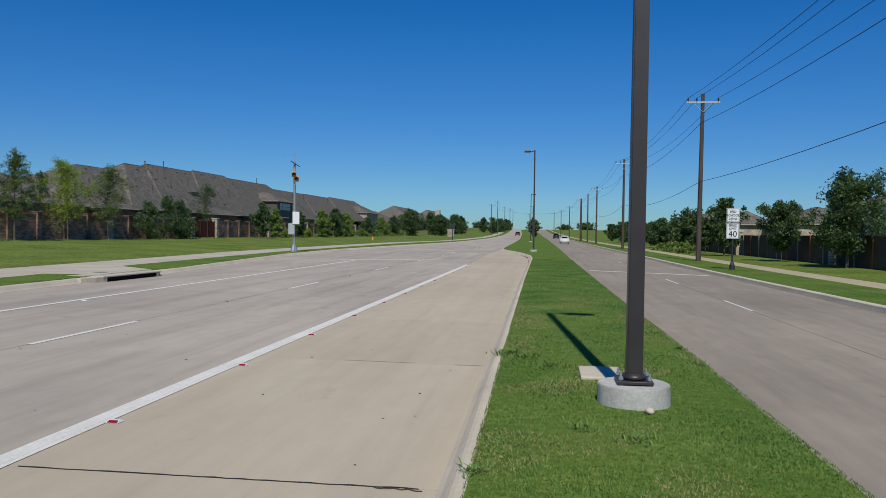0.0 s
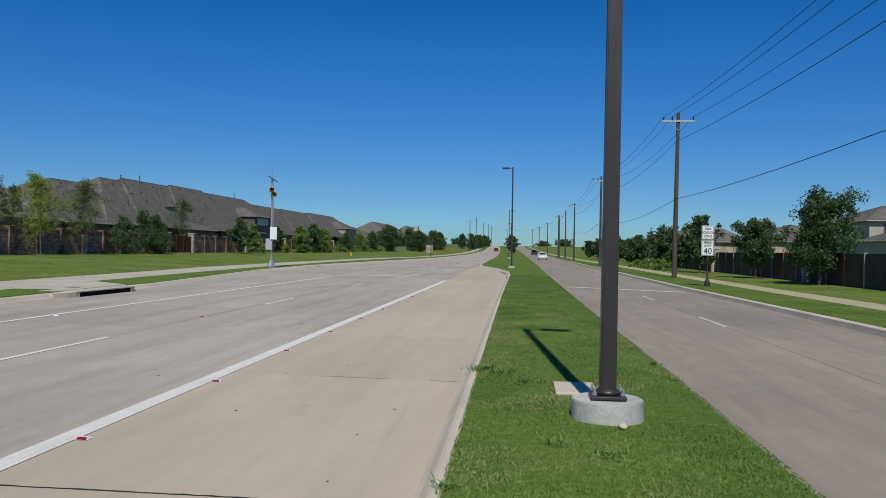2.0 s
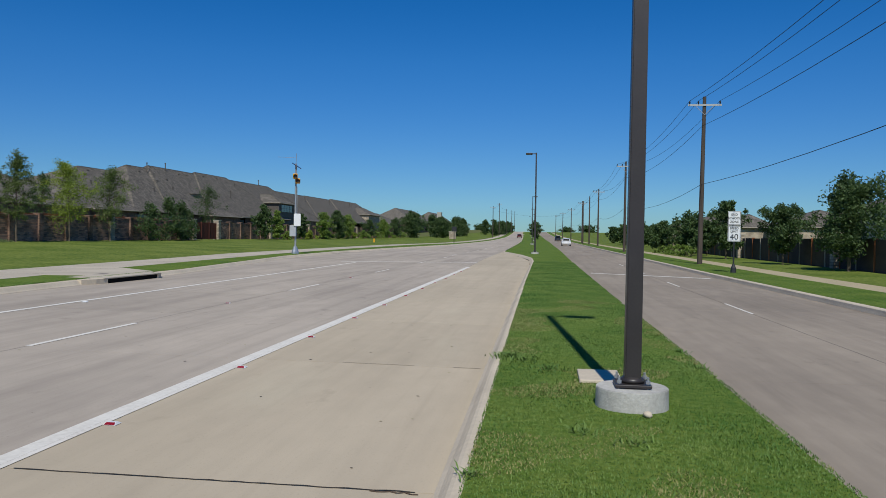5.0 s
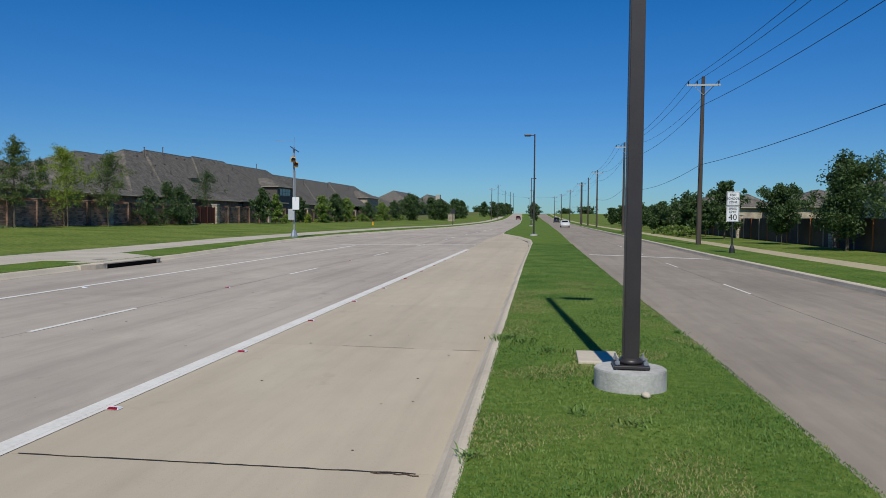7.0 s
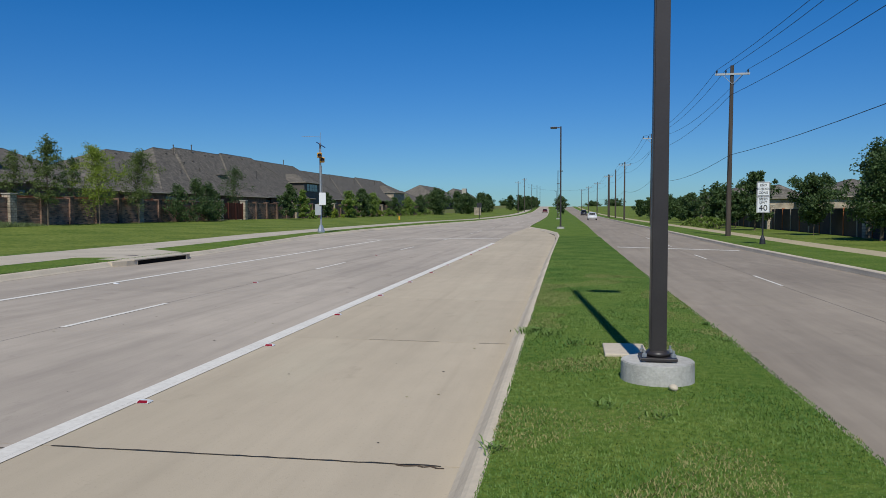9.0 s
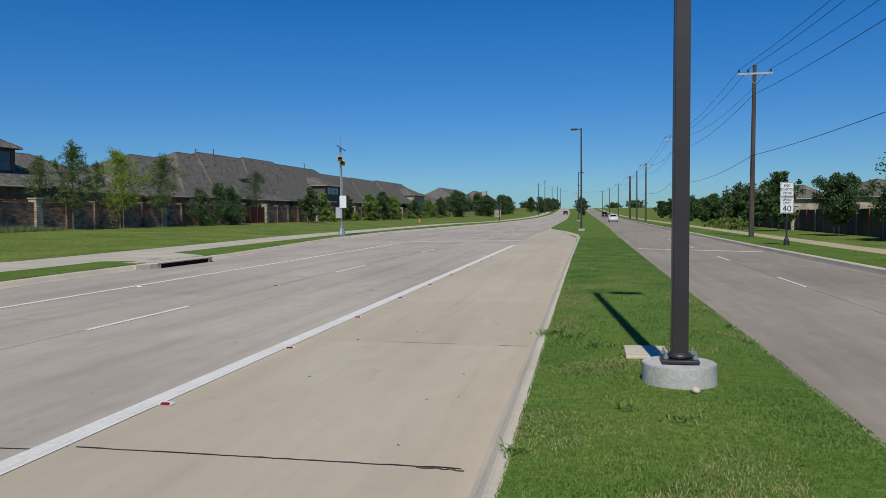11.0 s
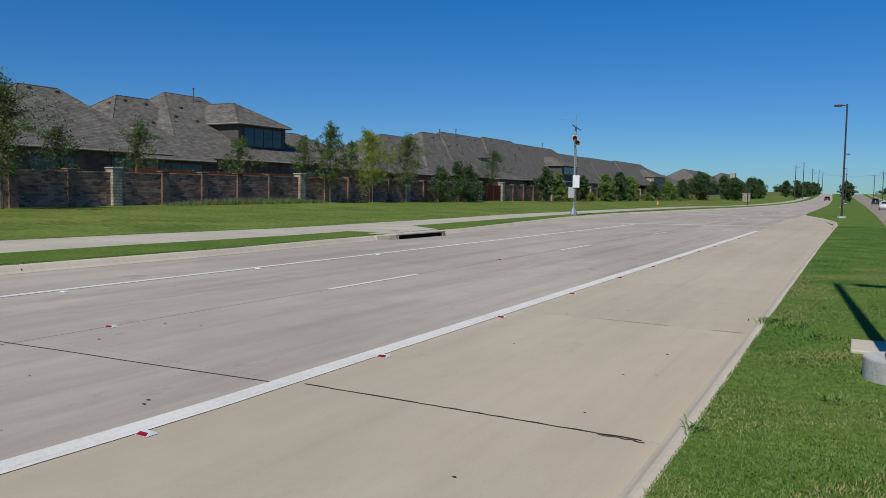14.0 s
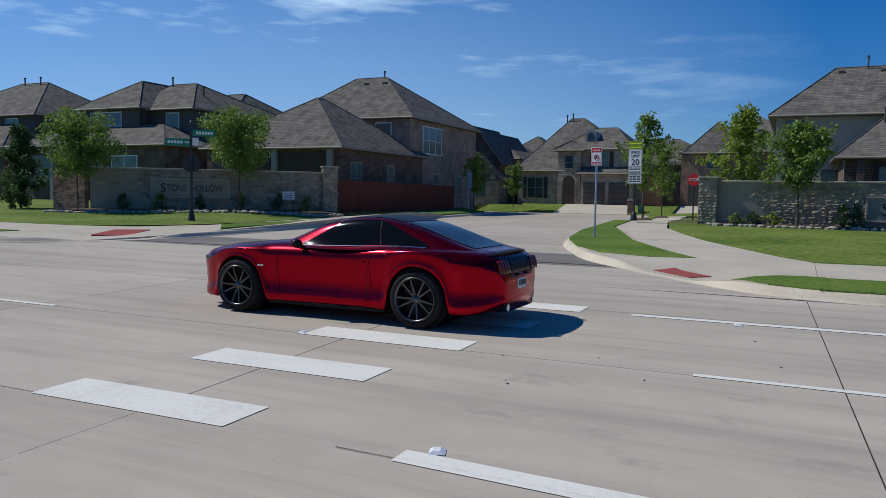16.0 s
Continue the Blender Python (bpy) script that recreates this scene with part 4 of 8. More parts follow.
def rough_stone(rnd):
    """A unit stone with a bulging broken face, one unit wide and high, about 0.08 deep."""
    vs, fs = [], []
    for j in range(4):
        for i in range(4):
            edge = i in (0, 3) or j in (0, 3)
            x, q = (0.04, 0.3, 0.7, 0.96)[i], (0.06, 0.3, 0.7, 0.94)[j]
            y = -0.008 if edge else -rnd.uniform(0.015, 0.05)
            vs.append((x + rnd.uniform(-0.035, 0.035), y + rnd.uniform(-0.012, 0.006), q + rnd.uniform(-0.05, 0.05)))
    for j in range(3):
        for i in range(3):
            k = j * 4 + i
            fs.append((k, k + 1, k + 5, k + 4))
    rim = [0, 1, 2, 3, 7, 11, 15, 14, 13, 12, 8, 4]
    for k in rim:
        vs.append((vs[k][0], 0.03, vs[k][2]))
    for k in range(12):
        fs.append((rim[k], 16 + k, 16 + (k + 1) % 12, rim[(k + 1) % 12]))
    return vs, fs


def stone_wall(name, x0, y0, x1, y1, z, h, label, stones=150, seed=3, plain_end=1.4):
    """A rough stone wall in a frame of its own: local x runs along it, local -y is the face towards the road."""
    rnd = random.Random(seed)
    ln = math.hypot(x1 - x0, y1 - y0)
    rz = math.degrees(math.atan2(y1 - y0, x1 - x0))
    e = tagged(empty(name, x0, y0, z, rz), label, "wall")
    part("core", boxed(0, ln, -0.12, 0.12, -0.4, h), STUCCO, e)
    # stones laid in courses, proud of the core: single stones near the middle, the rest joined
    shapes = [rough_stone(rnd) for _ in range(14)]
    meshes = []
    for vs_, fs_ in shapes:
        me = bpy.data.meshes.new("stone")
        me.from_pydata(vs_, [], fs_)
        me.materials.append(STONE)
        meshes.append(me)
    rest_v, rest_f = [], []
    count, zc = 0, 0.0
    while zc < h - 0.06:
        ch = min(rnd.choice((0.09, 0.12, 0.15, 0.19)), h - zc)
        u = rnd.uniform(-0.1, 0.0)
        while u < ln - 0.12:
            w = rnd.uniform(0.16, 0.46)
            far = plain_end + 0.5 * math.sin(zc * 3.1)
            if rnd.random() < stones and (u > far or rnd.random() < 0.04):
                i = rnd.randrange(14)
                d = rnd.uniform(0.5, 1.3)
                if count < 290 and ln * 0.12 < u < ln * 0.42:
                    ob = new("stone", meshes[i])
                    ob.parent = e
                    ob.matrix_basis = Matrix.Translation((u, -0.12, zc)) @ Matrix.Diagonal((w, d, ch, 1))
                    count += 1
                else:
                    k = len(rest_v)
                    rest_v += [(u + x * w, -0.12 + y * d, zc + q * ch) for x, y, q in shapes[i][0]]
                    rest_f += [tuple(k + j for j in f) for f in shapes[i][1]]
            u += w
        zc += ch
    me = bpy.data.meshes.new("stonework")
    me.from_pydata(rest_v, [], rest_f)
    me.materials.append(STONE_ISLAND)
    ob = new("stonework", me)
    ob.parent = e
    ob["kind"] = "stuff"
    part("coping", boxed(-0.02, ln + 0.02, -0.2, 0.2, h, h + 0.09, 0.02), CAP, e)
    return e, ln


def stone_pier(parent, u, h, w=0.42, seed=1):
    rnd = random.Random(seed)
    pier = part("pier", boxed(u - w + 0.03, u + w - 0.03, -w + 0.03, w - 0.03, -0.4, h), STUCCO, parent)
    vs_, fs_, zc = [], [], -0.1
    while zc < h - 0.05:
        ch = min(rnd.uniform(0.10, 0.2), h - zc)
        for a in range(4):
            ca, sa = round(math.cos(a * math.pi / 2)), round(math.sin(a * math.pi / 2))
            q = -w
            while q < w - 0.1:
                wd = min(rnd.uniform(0.2, 0.42), w - q)
                sv, sf = rough_stone(rnd)
                k = len(vs_)
                for x, y, t in sv:
                    lx, ly = q + x * wd, -w + 0.03 + y * 0.8
                    vs_.append((u + lx * ca - ly * sa, lx * sa + ly * ca, zc + t * ch))
                fs_ += [tuple(k + j for j in f) for f in sf]
                q += wd
        zc += ch
    me = bpy.data.meshes.new("stonework")
    me.from_pydata(vs_, [], fs_)
    me.materials.append(STONE_ISLAND)
    ob = new("stonework", me)
    ob.parent = pier
    ob["kind"] = "stuff"
    part("pier_cap", boxed(u - w - 0.05, u + w + 0.05, -w - 0.05, w + 0.05, h, h + 0.07, 0.02), CAP, parent)


def letters(parent, text, x, z, size, y, mat, squeeze=1.0, name="lettering", align="CENTER", width=None):
    cu = bpy.data.curves.new(name, "FONT")
    cu.body, cu.size, cu.extrude = text, size, 0.006
    cu.align_x, cu.align_y = align, "CENTER"
    tmp = bpy.data.objects.new("tmp", cu)
    scene.collection.objects.link(tmp)
    me = bpy.data.meshes.new_from_object(tmp.evaluated_get(bpy.context.evaluated_depsgraph_get()))
    bpy.data.objects.remove(tmp)
    if width:
        us = [v.co.x for v in me.vertices]
        squeeze = width / (max(us) - min(us))
    me.materials.clear()
    me.materials.append(mat)
    ob = new(name, me)
    ob.parent = parent
    ob.matrix_basis = Matrix.Translation((x, y, z)) @ Matrix.Rotation(radians(90), 4, "X") @ Matrix.Diagonal((squeeze, 1, 1, 1))
    return ob


def name_panel(parent, u0, u1, z0, z1):
    fr = part("name_panel", boxed(u0, u1, -0.2, -0.05, z0, z1, 0.01), STUCCO, parent, "recessed tan panel with dark raised lettering")
    for a, b, c, d in ((u0 - 0.07, u1 + 0.07, z1, z1 + 0.07), (u0 - 0.07, u1 + 0.07, z0 - 0.07, z0), (u0 - 0.07, u0, z0, z1), (u1, u1 + 0.07, z0, z1)):
        part("frame", boxed(a, b, -0.24, -0.05, c, d, 0.01), CAP, fr)
    mid, h = (u0 + u1) / 2, z1 - z0
    w, zm = u1 - u0, (z0 + z1) / 2
    letters(fr, "S", u0 + w * 0.135, zm - h * 0.02, h * 0.80, -0.21, SIGN_BLACK, width=w * 0.062)
    letters(fr, "TONE", u0 + w * 0.315, zm, h * 0.58, -0.21, SIGN_BLACK, width=w * 0.255)
    letters(fr, "HOLLOW", u0 + w * 0.71, zm, h * 0.58, -0.21, SIGN_BLACK, width=w * 0.42)
    return fr


# local x runs from its first end: the northern wall is read from the road (-y side faces +x)
zs = 0.52
wall_a, ln_a = stone_wall("entrance_wall", -38.0, -4.45, -38.0, 14.0, zs, 2.10, "rough limestone entrance wall with a lettered name panel", 0.97, 3, 2.4)
stone_pier(wall_a, 0.25, 2.28)
name_panel(wall_a, 6.8, 12.1, 0.50, 1.46)
wall_b, ln_b = stone_wall("entrance_wall", -28.96, -34.27, -37.1, -24.4, 0.48, 2.42, "limestone entrance wall with a lettered panel on the far corner", 0.85, 8, 2.2)
stone_pier(wall_b, ln_b - 0.25, 2.78)
name_panel(wall_b, 3.1, 7.0, 1.0, 1.9)
low_wall = tagged(empty("brick_wall", -28.9, -34.3, 0.48, 0), "brick wall section beside the entrance wall", "wall")
part("panel", boxed(-0.1, 12, -14, 0.0, -0.3, 0.0), MULCH, low_wall)
part("panel", boxed(-0.12, 0.12, -2.6, -0.2, -0.3, 2.25), WALL_BRICK, low_wall)
board_fence(-60.5, -28.0, -4.6, 0.55, 2.1, RED_FENCE, "dark red timber fence along the side street", dirx=True).matrix_basis = pose(-60.5, -27.4, 0.5, 0, 0, 7.0)

# planting beds
def bed(name, outline, z, label):
    b = bmesh.new()
    top = [b.verts.new((x, y, lawn_z(x, y) + z)) for x, y in outline]
    low = [b.verts.new((x, y, lawn_z(x, y) - 0.1)) for x, y in outline]
    b.faces.new(top)
    for k in range(len(top)):
        b.faces.new((top[k - 1], top[k], low[k], low[k - 1]))
    bmesh.ops.recalc_face_normals(b, faces=b.faces)
    return tagged(part(name, b, MULCH), label, "planting bed", kind="structure")


bed("planting_bed", [(-37.8, -4.0), (-36.6, -3.6), (-36.2, 0), (-36.3, 6), (-36.4, 12.5), (-37.8, 13.5)], 0.10, "mulched bed with low stone edging below the wall")
bed("planting_bed", [(-28.2, -34.6), (-26.9, -33.6), (-31, -27.5), (-34, -23.6), (-36.4, -23.6), (-37.0, -24.6)], 0.16, "raised mulched bed with pale stone edging on the far corner")


def edging(points, seed, label):
    """A row of rough edging stones along a line in plan."""
    rnd = random.Random(seed)
    vs_, fs_ = [], []
    for (xa, ya), (xb, yb) in zip(points, points[1:]):
        n = max(1, int(math.hypot(xb - xa, yb - ya) / 0.3))
        for k in range(n):
            f = (k + rnd.uniform(0.2, 0.8)) / n
            x, y = xa + (xb - xa) * f + rnd.gauss(0, 0.05), ya + (yb - ya) * f
            rx, ry, rzz = rnd.uniform(0.10, 0.18), rnd.uniform(0.12, 0.22), rnd.uniform(0.05, 0.13)
            z, j = lawn_z(x, y) + 0.03, len(vs_)
            for q, w in ((-0.5, 0.9), (0.5, 1.0), (1.0, 0.55)):
                for a in range(6):
                    t = a * 1.047 + rnd.uniform(-0.25, 0.25)
                    vs_.append((x + rx * w * math.cos(t), y + ry * w * math.sin(t), z + rzz * q))
            for r in (0, 6):
                for a in range(6):
                    fs_.append((j + r + a, j + r + (a + 1) % 6, j + r + 6 + (a + 1) % 6, j + r + 6 + a))
            fs_.append(tuple(j + 12 + a for a in range(6)))
    me = bpy.data.meshes.new("stone_edging")
    me.from_pydata(vs_, [], fs_)
    me.materials.append(EDGE_STONE)
    tagged(new("stone_edging", me), label, "stones", kind="stuff")


EDGE_STONE = material("pale_edging_stone", (0.52, 0.46, 0.37), (0.30, 0.26, 0.21), 3, 20, 0.9, bump=0.5, bump_scale=25)
edging([(-36.9, -4.1), (-36.5, -3.5), (-36.1, 0), (-36.2, 6), (-36.3, 12.6), (-37.4, 13.6)], 51, "row of pale rough stones edging the bed below the wall")
edging([(-26.9, -35.2), (-26.75, -33.5), (-30.8, -27.3), (-33.9, -23.4), (-36.4, -23.3)], 52, "row of pale rough stones edging the raised corner bed")
edging([(-27.0, -33.6), (-30.9, -27.45), (-34.0, -23.6)], 53, "second course of rough stones on the corner bed edge")


# ---- houses ----
def hip_roof(parent, x0, x1, y0, y1, ze, zr, over=0.45, name="roof", ridge=None):
    """A hipped roof with thickness and fascia over a rectangle; ridge: its two ends in plan."""
    x0, x1, y0, y1 = x0 - over, x1 + over, y0 - over, y1 + over
    w, d = x1 - x0, y1 - y0
    b = bmesh.new()
    r = min(w, d) / 2
    if ridge:
        along_x = abs(ridge[1][0] - ridge[0][0]) > abs(ridge[1][1] - ridge[0][1])
        w, d = (1, 0) if along_x else (0, 1)
    elif w >= d:
        ridge = [(x0 + r, (y0 + y1) / 2), (x1 - r, (y0 + y1) / 2)]
    else:
        ridge = [((x0 + x1) / 2, y0 + r), ((x0 + x1) / 2, y1 - r)]
    c = [(x0, y0), (x1, y0), (x1, y1), (x0, y1)]
    low = [b.verts.new((x, y, ze - 0.16)) for x, y in c]
    e = [b.verts.new((x, y, ze)) for x, y in c]
    ra, rb = (b.verts.new((x, y, zr)) for x, y in ridge)
    if w >= d:
        b.faces.new((e[0], e[1], rb, ra)), b.faces.new((e[1], e[2], rb)), b.faces.new((e[2], e[3], ra, rb)), b.faces.new((e[3], e[0], ra))
    else:
        b.faces.new((e[0], e[1], ra)), b.faces.new((e[1], e[2], rb, ra)), b.faces.new((e[2], e[3], rb)), b.faces.new((e[3], e[0], ra, rb))
    b.faces.new(low[::-1])
    for k in range(4):
        b.faces.new((low[k - 1], low[k], e[k], e[k - 1]))
    bmesh.ops.recalc_face_normals(b, faces=b.faces)
    ro = part(name, b, SHINGLE, parent)
    # ridge and hip caps
    b = bmesh.new()
    segs = [(ridge[0], ridge[1], zr, zr)]
    for (cx, cy), k in zip(c, (0, 1, 1, 0) if w >= d else (0, 0, 1, 1)):
        segs.append(((cx, cy), ridge[k], ze, zr))
    for p, q, za, zb in segs:
        if math.hypot(p[0] - q[0], p[1] - q[1]) > 0.3:
            tube(b, [(*p, za + 0.01), (*q, zb + 0.01)], 0.05, 5)
    part("ridge_cap", b, SHINGLE, ro)
    b = bmesh.new()
    for k in range(4):
        p, q = c[k - 1], c[k]
        tube(b, [(*p, ze - 0.07), (*q, ze - 0.07)], 0.075, 6)
    part("gutter", b, TRIM, ro, "tan gutter")
    return ro


def gable_roof(parent, x0, x1, y0, y1, ze, zr, along_x=True, over=0.35):
    """A gabled roof whose ridge runs along x or y, with gable ends."""
    b = bmesh.new()
    x0, x1, y0, y1 = x0 - over, x1 + over, y0 - over, y1 + over
    if along_x:
        m = (y0 + y1) / 2
        prof = [(y0, ze), (m, zr), (y1, ze), (y1, ze - 0.16), (m, zr - 0.2), (y0, ze - 0.16)]
        rings = [[b.verts.new((x, y, z)) for y, z in prof] for x in (x0, x1)]
    else:
        m = (x0 + x1) / 2
        prof = [(x0, ze), (m, zr), (x1, ze), (x1, ze - 0.16), (m, zr - 0.2), (x0, ze - 0.16)]
        rings = [[b.verts.new((x, y, z)) for x, z in prof] for y in (y0, y1)]
    for k in range(6):
        b.faces.new((rings[0][k - 1], rings[0][k], rings[1][k], rings[1][k - 1]))
    for r in rings:
        b.faces.new((r[0], r[1], r[4], r[5])), b.faces.new((r[1], r[2], r[3], r[4]))
    bmesh.ops.recalc_face_normals(b, faces=b.faces)
    return part("roof", b, SHINGLE, parent)


def window(parent, face, at, u0, u1, z0, z1, bars=1, blind=False, frame=TRIM):
    """A window proud of a wall plane. face: '+x', '+y' or '-y'; at: the plane; u along the wall."""
    def bx(a, b, c, d, n0, n1):
        if face == "+x":
            return boxed(at + n0, at + n1, a, b, c, d)
        if face == "+y":
            return boxed(a, b, at + n0, at + n1, c, d)
        return boxed(a, b, at - n1, at - n0, c, d)
    w = part("window", bx(u0, u1, z0, z1, -0.05, 0.015), GLASS if not blind else CURTAIN, parent, "glazed window" if not blind else "window with pale blinds")
    for a, b, c, d in ((u0 - 0.07, u1 + 0.07, z1, z1 + 0.09), (u0 - 0.07, u0, z0, z1), (u1, u1 + 0.07, z0, z1)):
        part("frame", bx(a, b, c, d, 0.0, 0.05), frame, w)
    part("sill", bx(u0 - 0.1, u1 + 0.1, z0 - 0.09, z0, 0.0, 0.08), frame, w)
    for k in range(1, bars + 1):
        u = u0 + (u1 - u0) * k / (bars + 1)
        part("mullion", bx(u - 0.03, u + 0.03, z0, z1, 0.015, 0.04), frame, w)
    part("mullion", bx(u0, u1, (z0 + z1) / 2 - 0.02, (z0 + z1) / 2 + 0.02, 0.015, 0.035), frame, w)
    return w


ROOFS = defaultdict(list)


def roof_at(parent, x, y):
    """The height of a house's roofs over a point."""
    best = 0.0
    for x0, x1, y0, y1, ze, zr, ridge in ROOFS[parent.name]:
        if ridge is None:
            r = min(x1 - x0, y1 - y0) / 2
            ridge = ((x0 + r, y0 + r), (x1 - r, y1 - r))
        (xa, ya), (xb, yb) = ridge
        f = min((x - x0) / (min(xa, xb) - x0), (x1 - x) / (x1 - max(xa, xb)), (y - y0) / (min(ya, yb) - y0), (y1 - y) / (y1 - max(ya, yb)), 1.0)
        if f > 0:
            best = max(best, ze + (zr - ze) * f)
    return best


def roof_pipe(parent, x, y, z, h=0.8, r=0.07):
    z = roof_at(parent, x, y) or z
    p = part("vent_pipe", tubed([(x, y, z - 1.2), (x, y, z + h)], r, 8), GREY_TRIM, parent)
    part("cowl", tubed([(x, y, z + h), (x, y, z + h + 0.14)], r * 1.6, 8), GREY_TRIM, p)


def roof_vent(parent, x, y, z):
    z = roof_at(parent, x, y) or z
    part("roof_vent", boxed(x - 0.2, x + 0.2, y - 0.2, y + 0.2, z - 0.3, z + 0.10, 0.03), GREY_TRIM, parent)


def house(name, blocks, label, walls=DARK_BRICK, origin=(0, 0, 0), rz=0.0):
    """blocks: (x0, x1, y0, y1, ground, eave, ridge height, wall material or None, ridge ends in plan)."""
    e = tagged(empty(name, *origin, rz), label, "house", "houses behind the wall")
    for x0, x1, y0, y1, zg, ze, zr, wm, *ridge in blocks:
        part("wall", boxed(x0, x1, y0, y1, zg, ze - 0.05), wm or walls, e)
        hip_roof(e, x0, x1, y0, y1, ze, zr, ridge=ridge[0] if ridge else None)
        ROOFS[e.name].append((x0 - 0.45, x1 + 0.45, y0 - 0.45, y1 + 0.45, ze, zr, ridge[0] if ridge else None))
    return e


HL = "brick house with brown shingle hip roof"
def downpipe(parent, x, y, z0, z1):
    part("downpipe", tubed([(x, y, z0), (x, y, z1)], 0.05, 6), TRIM, parent, "pale downpipe")


def soffit_post(parent, x, y, z0, z1, mat=None):
    part("porch_post", boxed(x - 0.2, x + 0.2, y - 0.2, y + 0.2, z0, z1, 0.01), mat or DARK_BRICK, parent)


# beside the street, behind the lettered wall
h1 = house("house", [(-66, -53, -1.85, 8.0, 0.4, 7.2, 11.05, SIDING, ((-60, 1.6), (-60, 4.8))), (-63, -53.2, 3.0, 10.05, 0.4, 7.2, 9.55, SIDING, ((-57, 6.0), (-57, 8.6))),
                     (-58, -47.45, 1.75, 11.3, 0.4, 4.3, 7.85, None, ((-53, 5.1), (-53, 6.4))), (-50.5, -46.6, 6.7, 11.6, 0.4, 4.2, 5.95, None, ((-49.6, 8.6), (-49.6, 9.0)))], HL + " and low sunroom wing")
window(h1, "+x", -46.6, 7.4, 11.0, 1.9, 3.85, 2, True, GREY_TRIM)
window(h1, "+x", -53, -1.3, -0.2, 5.3, 6.9, 0, True)
# no opening is cut: a dark panel on the wall paints the patio's shade
part("patio_shade", boxed(-47.6, -47.40, 3.2, 6.5, 1.0, 4.05), SHADE_BROWN, h1, "dark wall panel painted as patio shade")
window(h1, "+x", -47.40, 3.5, 6.2, 1.6, 3.7, 2, True, GREY_TRIM)
window(h1, "+x", -53.0, 0.9, 1.7, 1.9, 3.7, 0, True, GREY_TRIM)
for y in (2.6, 6.6):
    soffit_post(h1, -47.2, y, 0.4, 4.1)
for x, y in ((-46.5, 6.75), (-46.5, 11.55), (-47.3, 1.8), (-53.1, 10.0)):
    downpipe(h1, x, y, 0.5, 4.1 if x > -50 else 7.0)
for x, y, h in ((-59.6, 3.5, 0.75), (-50.6, 3.9, 0.75), (-52.6, 6.4, 0.5), (-56.6, 7.3, 0.4), (-55, 9.4, 0.9), (-53.2, 4.9, 0.4)):
    roof_pipe(h1, x, y, 8, h, 0.055)
for x, y in ((-59.2, 1.9), (-59.2, 4.4), (-51.2, 3.3), (-51.6, 5.0), (-56.5, 8.3), (-51.2, 6.0)):
    roof_vent(h1, x, y, 8)
# tall-roofed neighbour
h3 = house("house", [(-65, -53.3, 15.6, 28.7, 0.5, 7.5, 11.15, HOUSE_BRICK, ((-59, 18.5), (-59, 27.0))), (-68, -48.45, 15.95, 28.3, 0.5, 4.7, 11.2, None, ((-58, 22.8), (-58, 26.6)))], HL + " and covered patio", HOUSE_BRICK)
part("wall", boxed(-53.34, -53.26, 15.7, 28.6, 4.8, 7.4), SIDING, h3, "pale siding under the upper eave")
for x0 in (-54.9, -55.9, -56.9):
    window(h3, "-y", 15.6, x0, x0 + 0.7, 5.4, 7.0, 0, False, SIDING)
window(h3, "-y", 15.6, -59.6, -58.8, 5.6, 6.9, 0, False, SIDING)
window(h3, "+x", -48.45, 17.0, 19.6, 2.0, 4.2, 1, True, GREY_TRIM)
# flat dark panel, the covered patio's shade put into its colour
part("patio_shade", boxed(-48.7, -48.40, 21.0, 28.0, 1.0, 4.45), SHADE_BROWN, h3, "dark wall panel painted as covered patio shade")
for y in (20.8, 28.1):
    soffit_post(h3, -48.2, y, 0.5, 4.5, HOUSE_BRICK)
patio_door = part("patio_door", boxed(-48.40, -48.34, 23.6, 24.7, 0.9, 3.4, 0.01), SIDING, h3, "pale framed glass door")
part("pane", boxed(-48.34, -48.325, 23.8, 24.5, 1.3, 3.2), GLASS, patio_door)
window(h3, "+x", -48.40, 25.6, 27.6, 1.9, 3.6, 1, False, SIDING)
for x, y in ((-48.35, 16.0), (-53.2, 15.65), (-53.2, 28.6)):
    downpipe(h3, x, y, 0.5, 4.5 if x > -50 else 7.3)
for x, y in ((-58.6, 17.4), (-58.3, 19.5), (-57.4, 24.0), (-63, 16.6), (-61, 16.8)):
    roof_vent(h3, x, y, 9)
for x, y, h in ((-54.5, 21.4, 0.45), (-55.5, 17.6, 0.4), (-62, 17.0, 0.4)):
    roof_pipe(h3, x, y, 8, h, 0.05)
# low hipped house
h4 = house("house", [(-65, -49.45, 30.6, 43.4, 0.6, 4.7, 9.8, None, ((-57, 36.0), (-57, 39.4))), (-72, -62, 29, 36, 0.6, 6.2, 8.6, GREY_SIDING)], "single-storey brick house with a tall brown shingle hip roof")
window(h4, "+x", -49.45, 32.0, 35.4, 2.0, 4.0, 2, True, GREY_TRIM)
window(h4, "+x", -49.45, 38.5, 41.6, 2.0, 4.2, 2, True, GREY_TRIM)
for x, y in ((-56.6, 36.6), (-56.5, 38.9), (-56.8, 40.1), (-55.5, 34.6)):
    roof_vent(h4, x, y, 9)
for x, y, h in ((-60.5, 33.6, 0.5), (-60, 34.4, 0.4)):
    roof_pipe(h4, x, y, 9, h, 0.05)
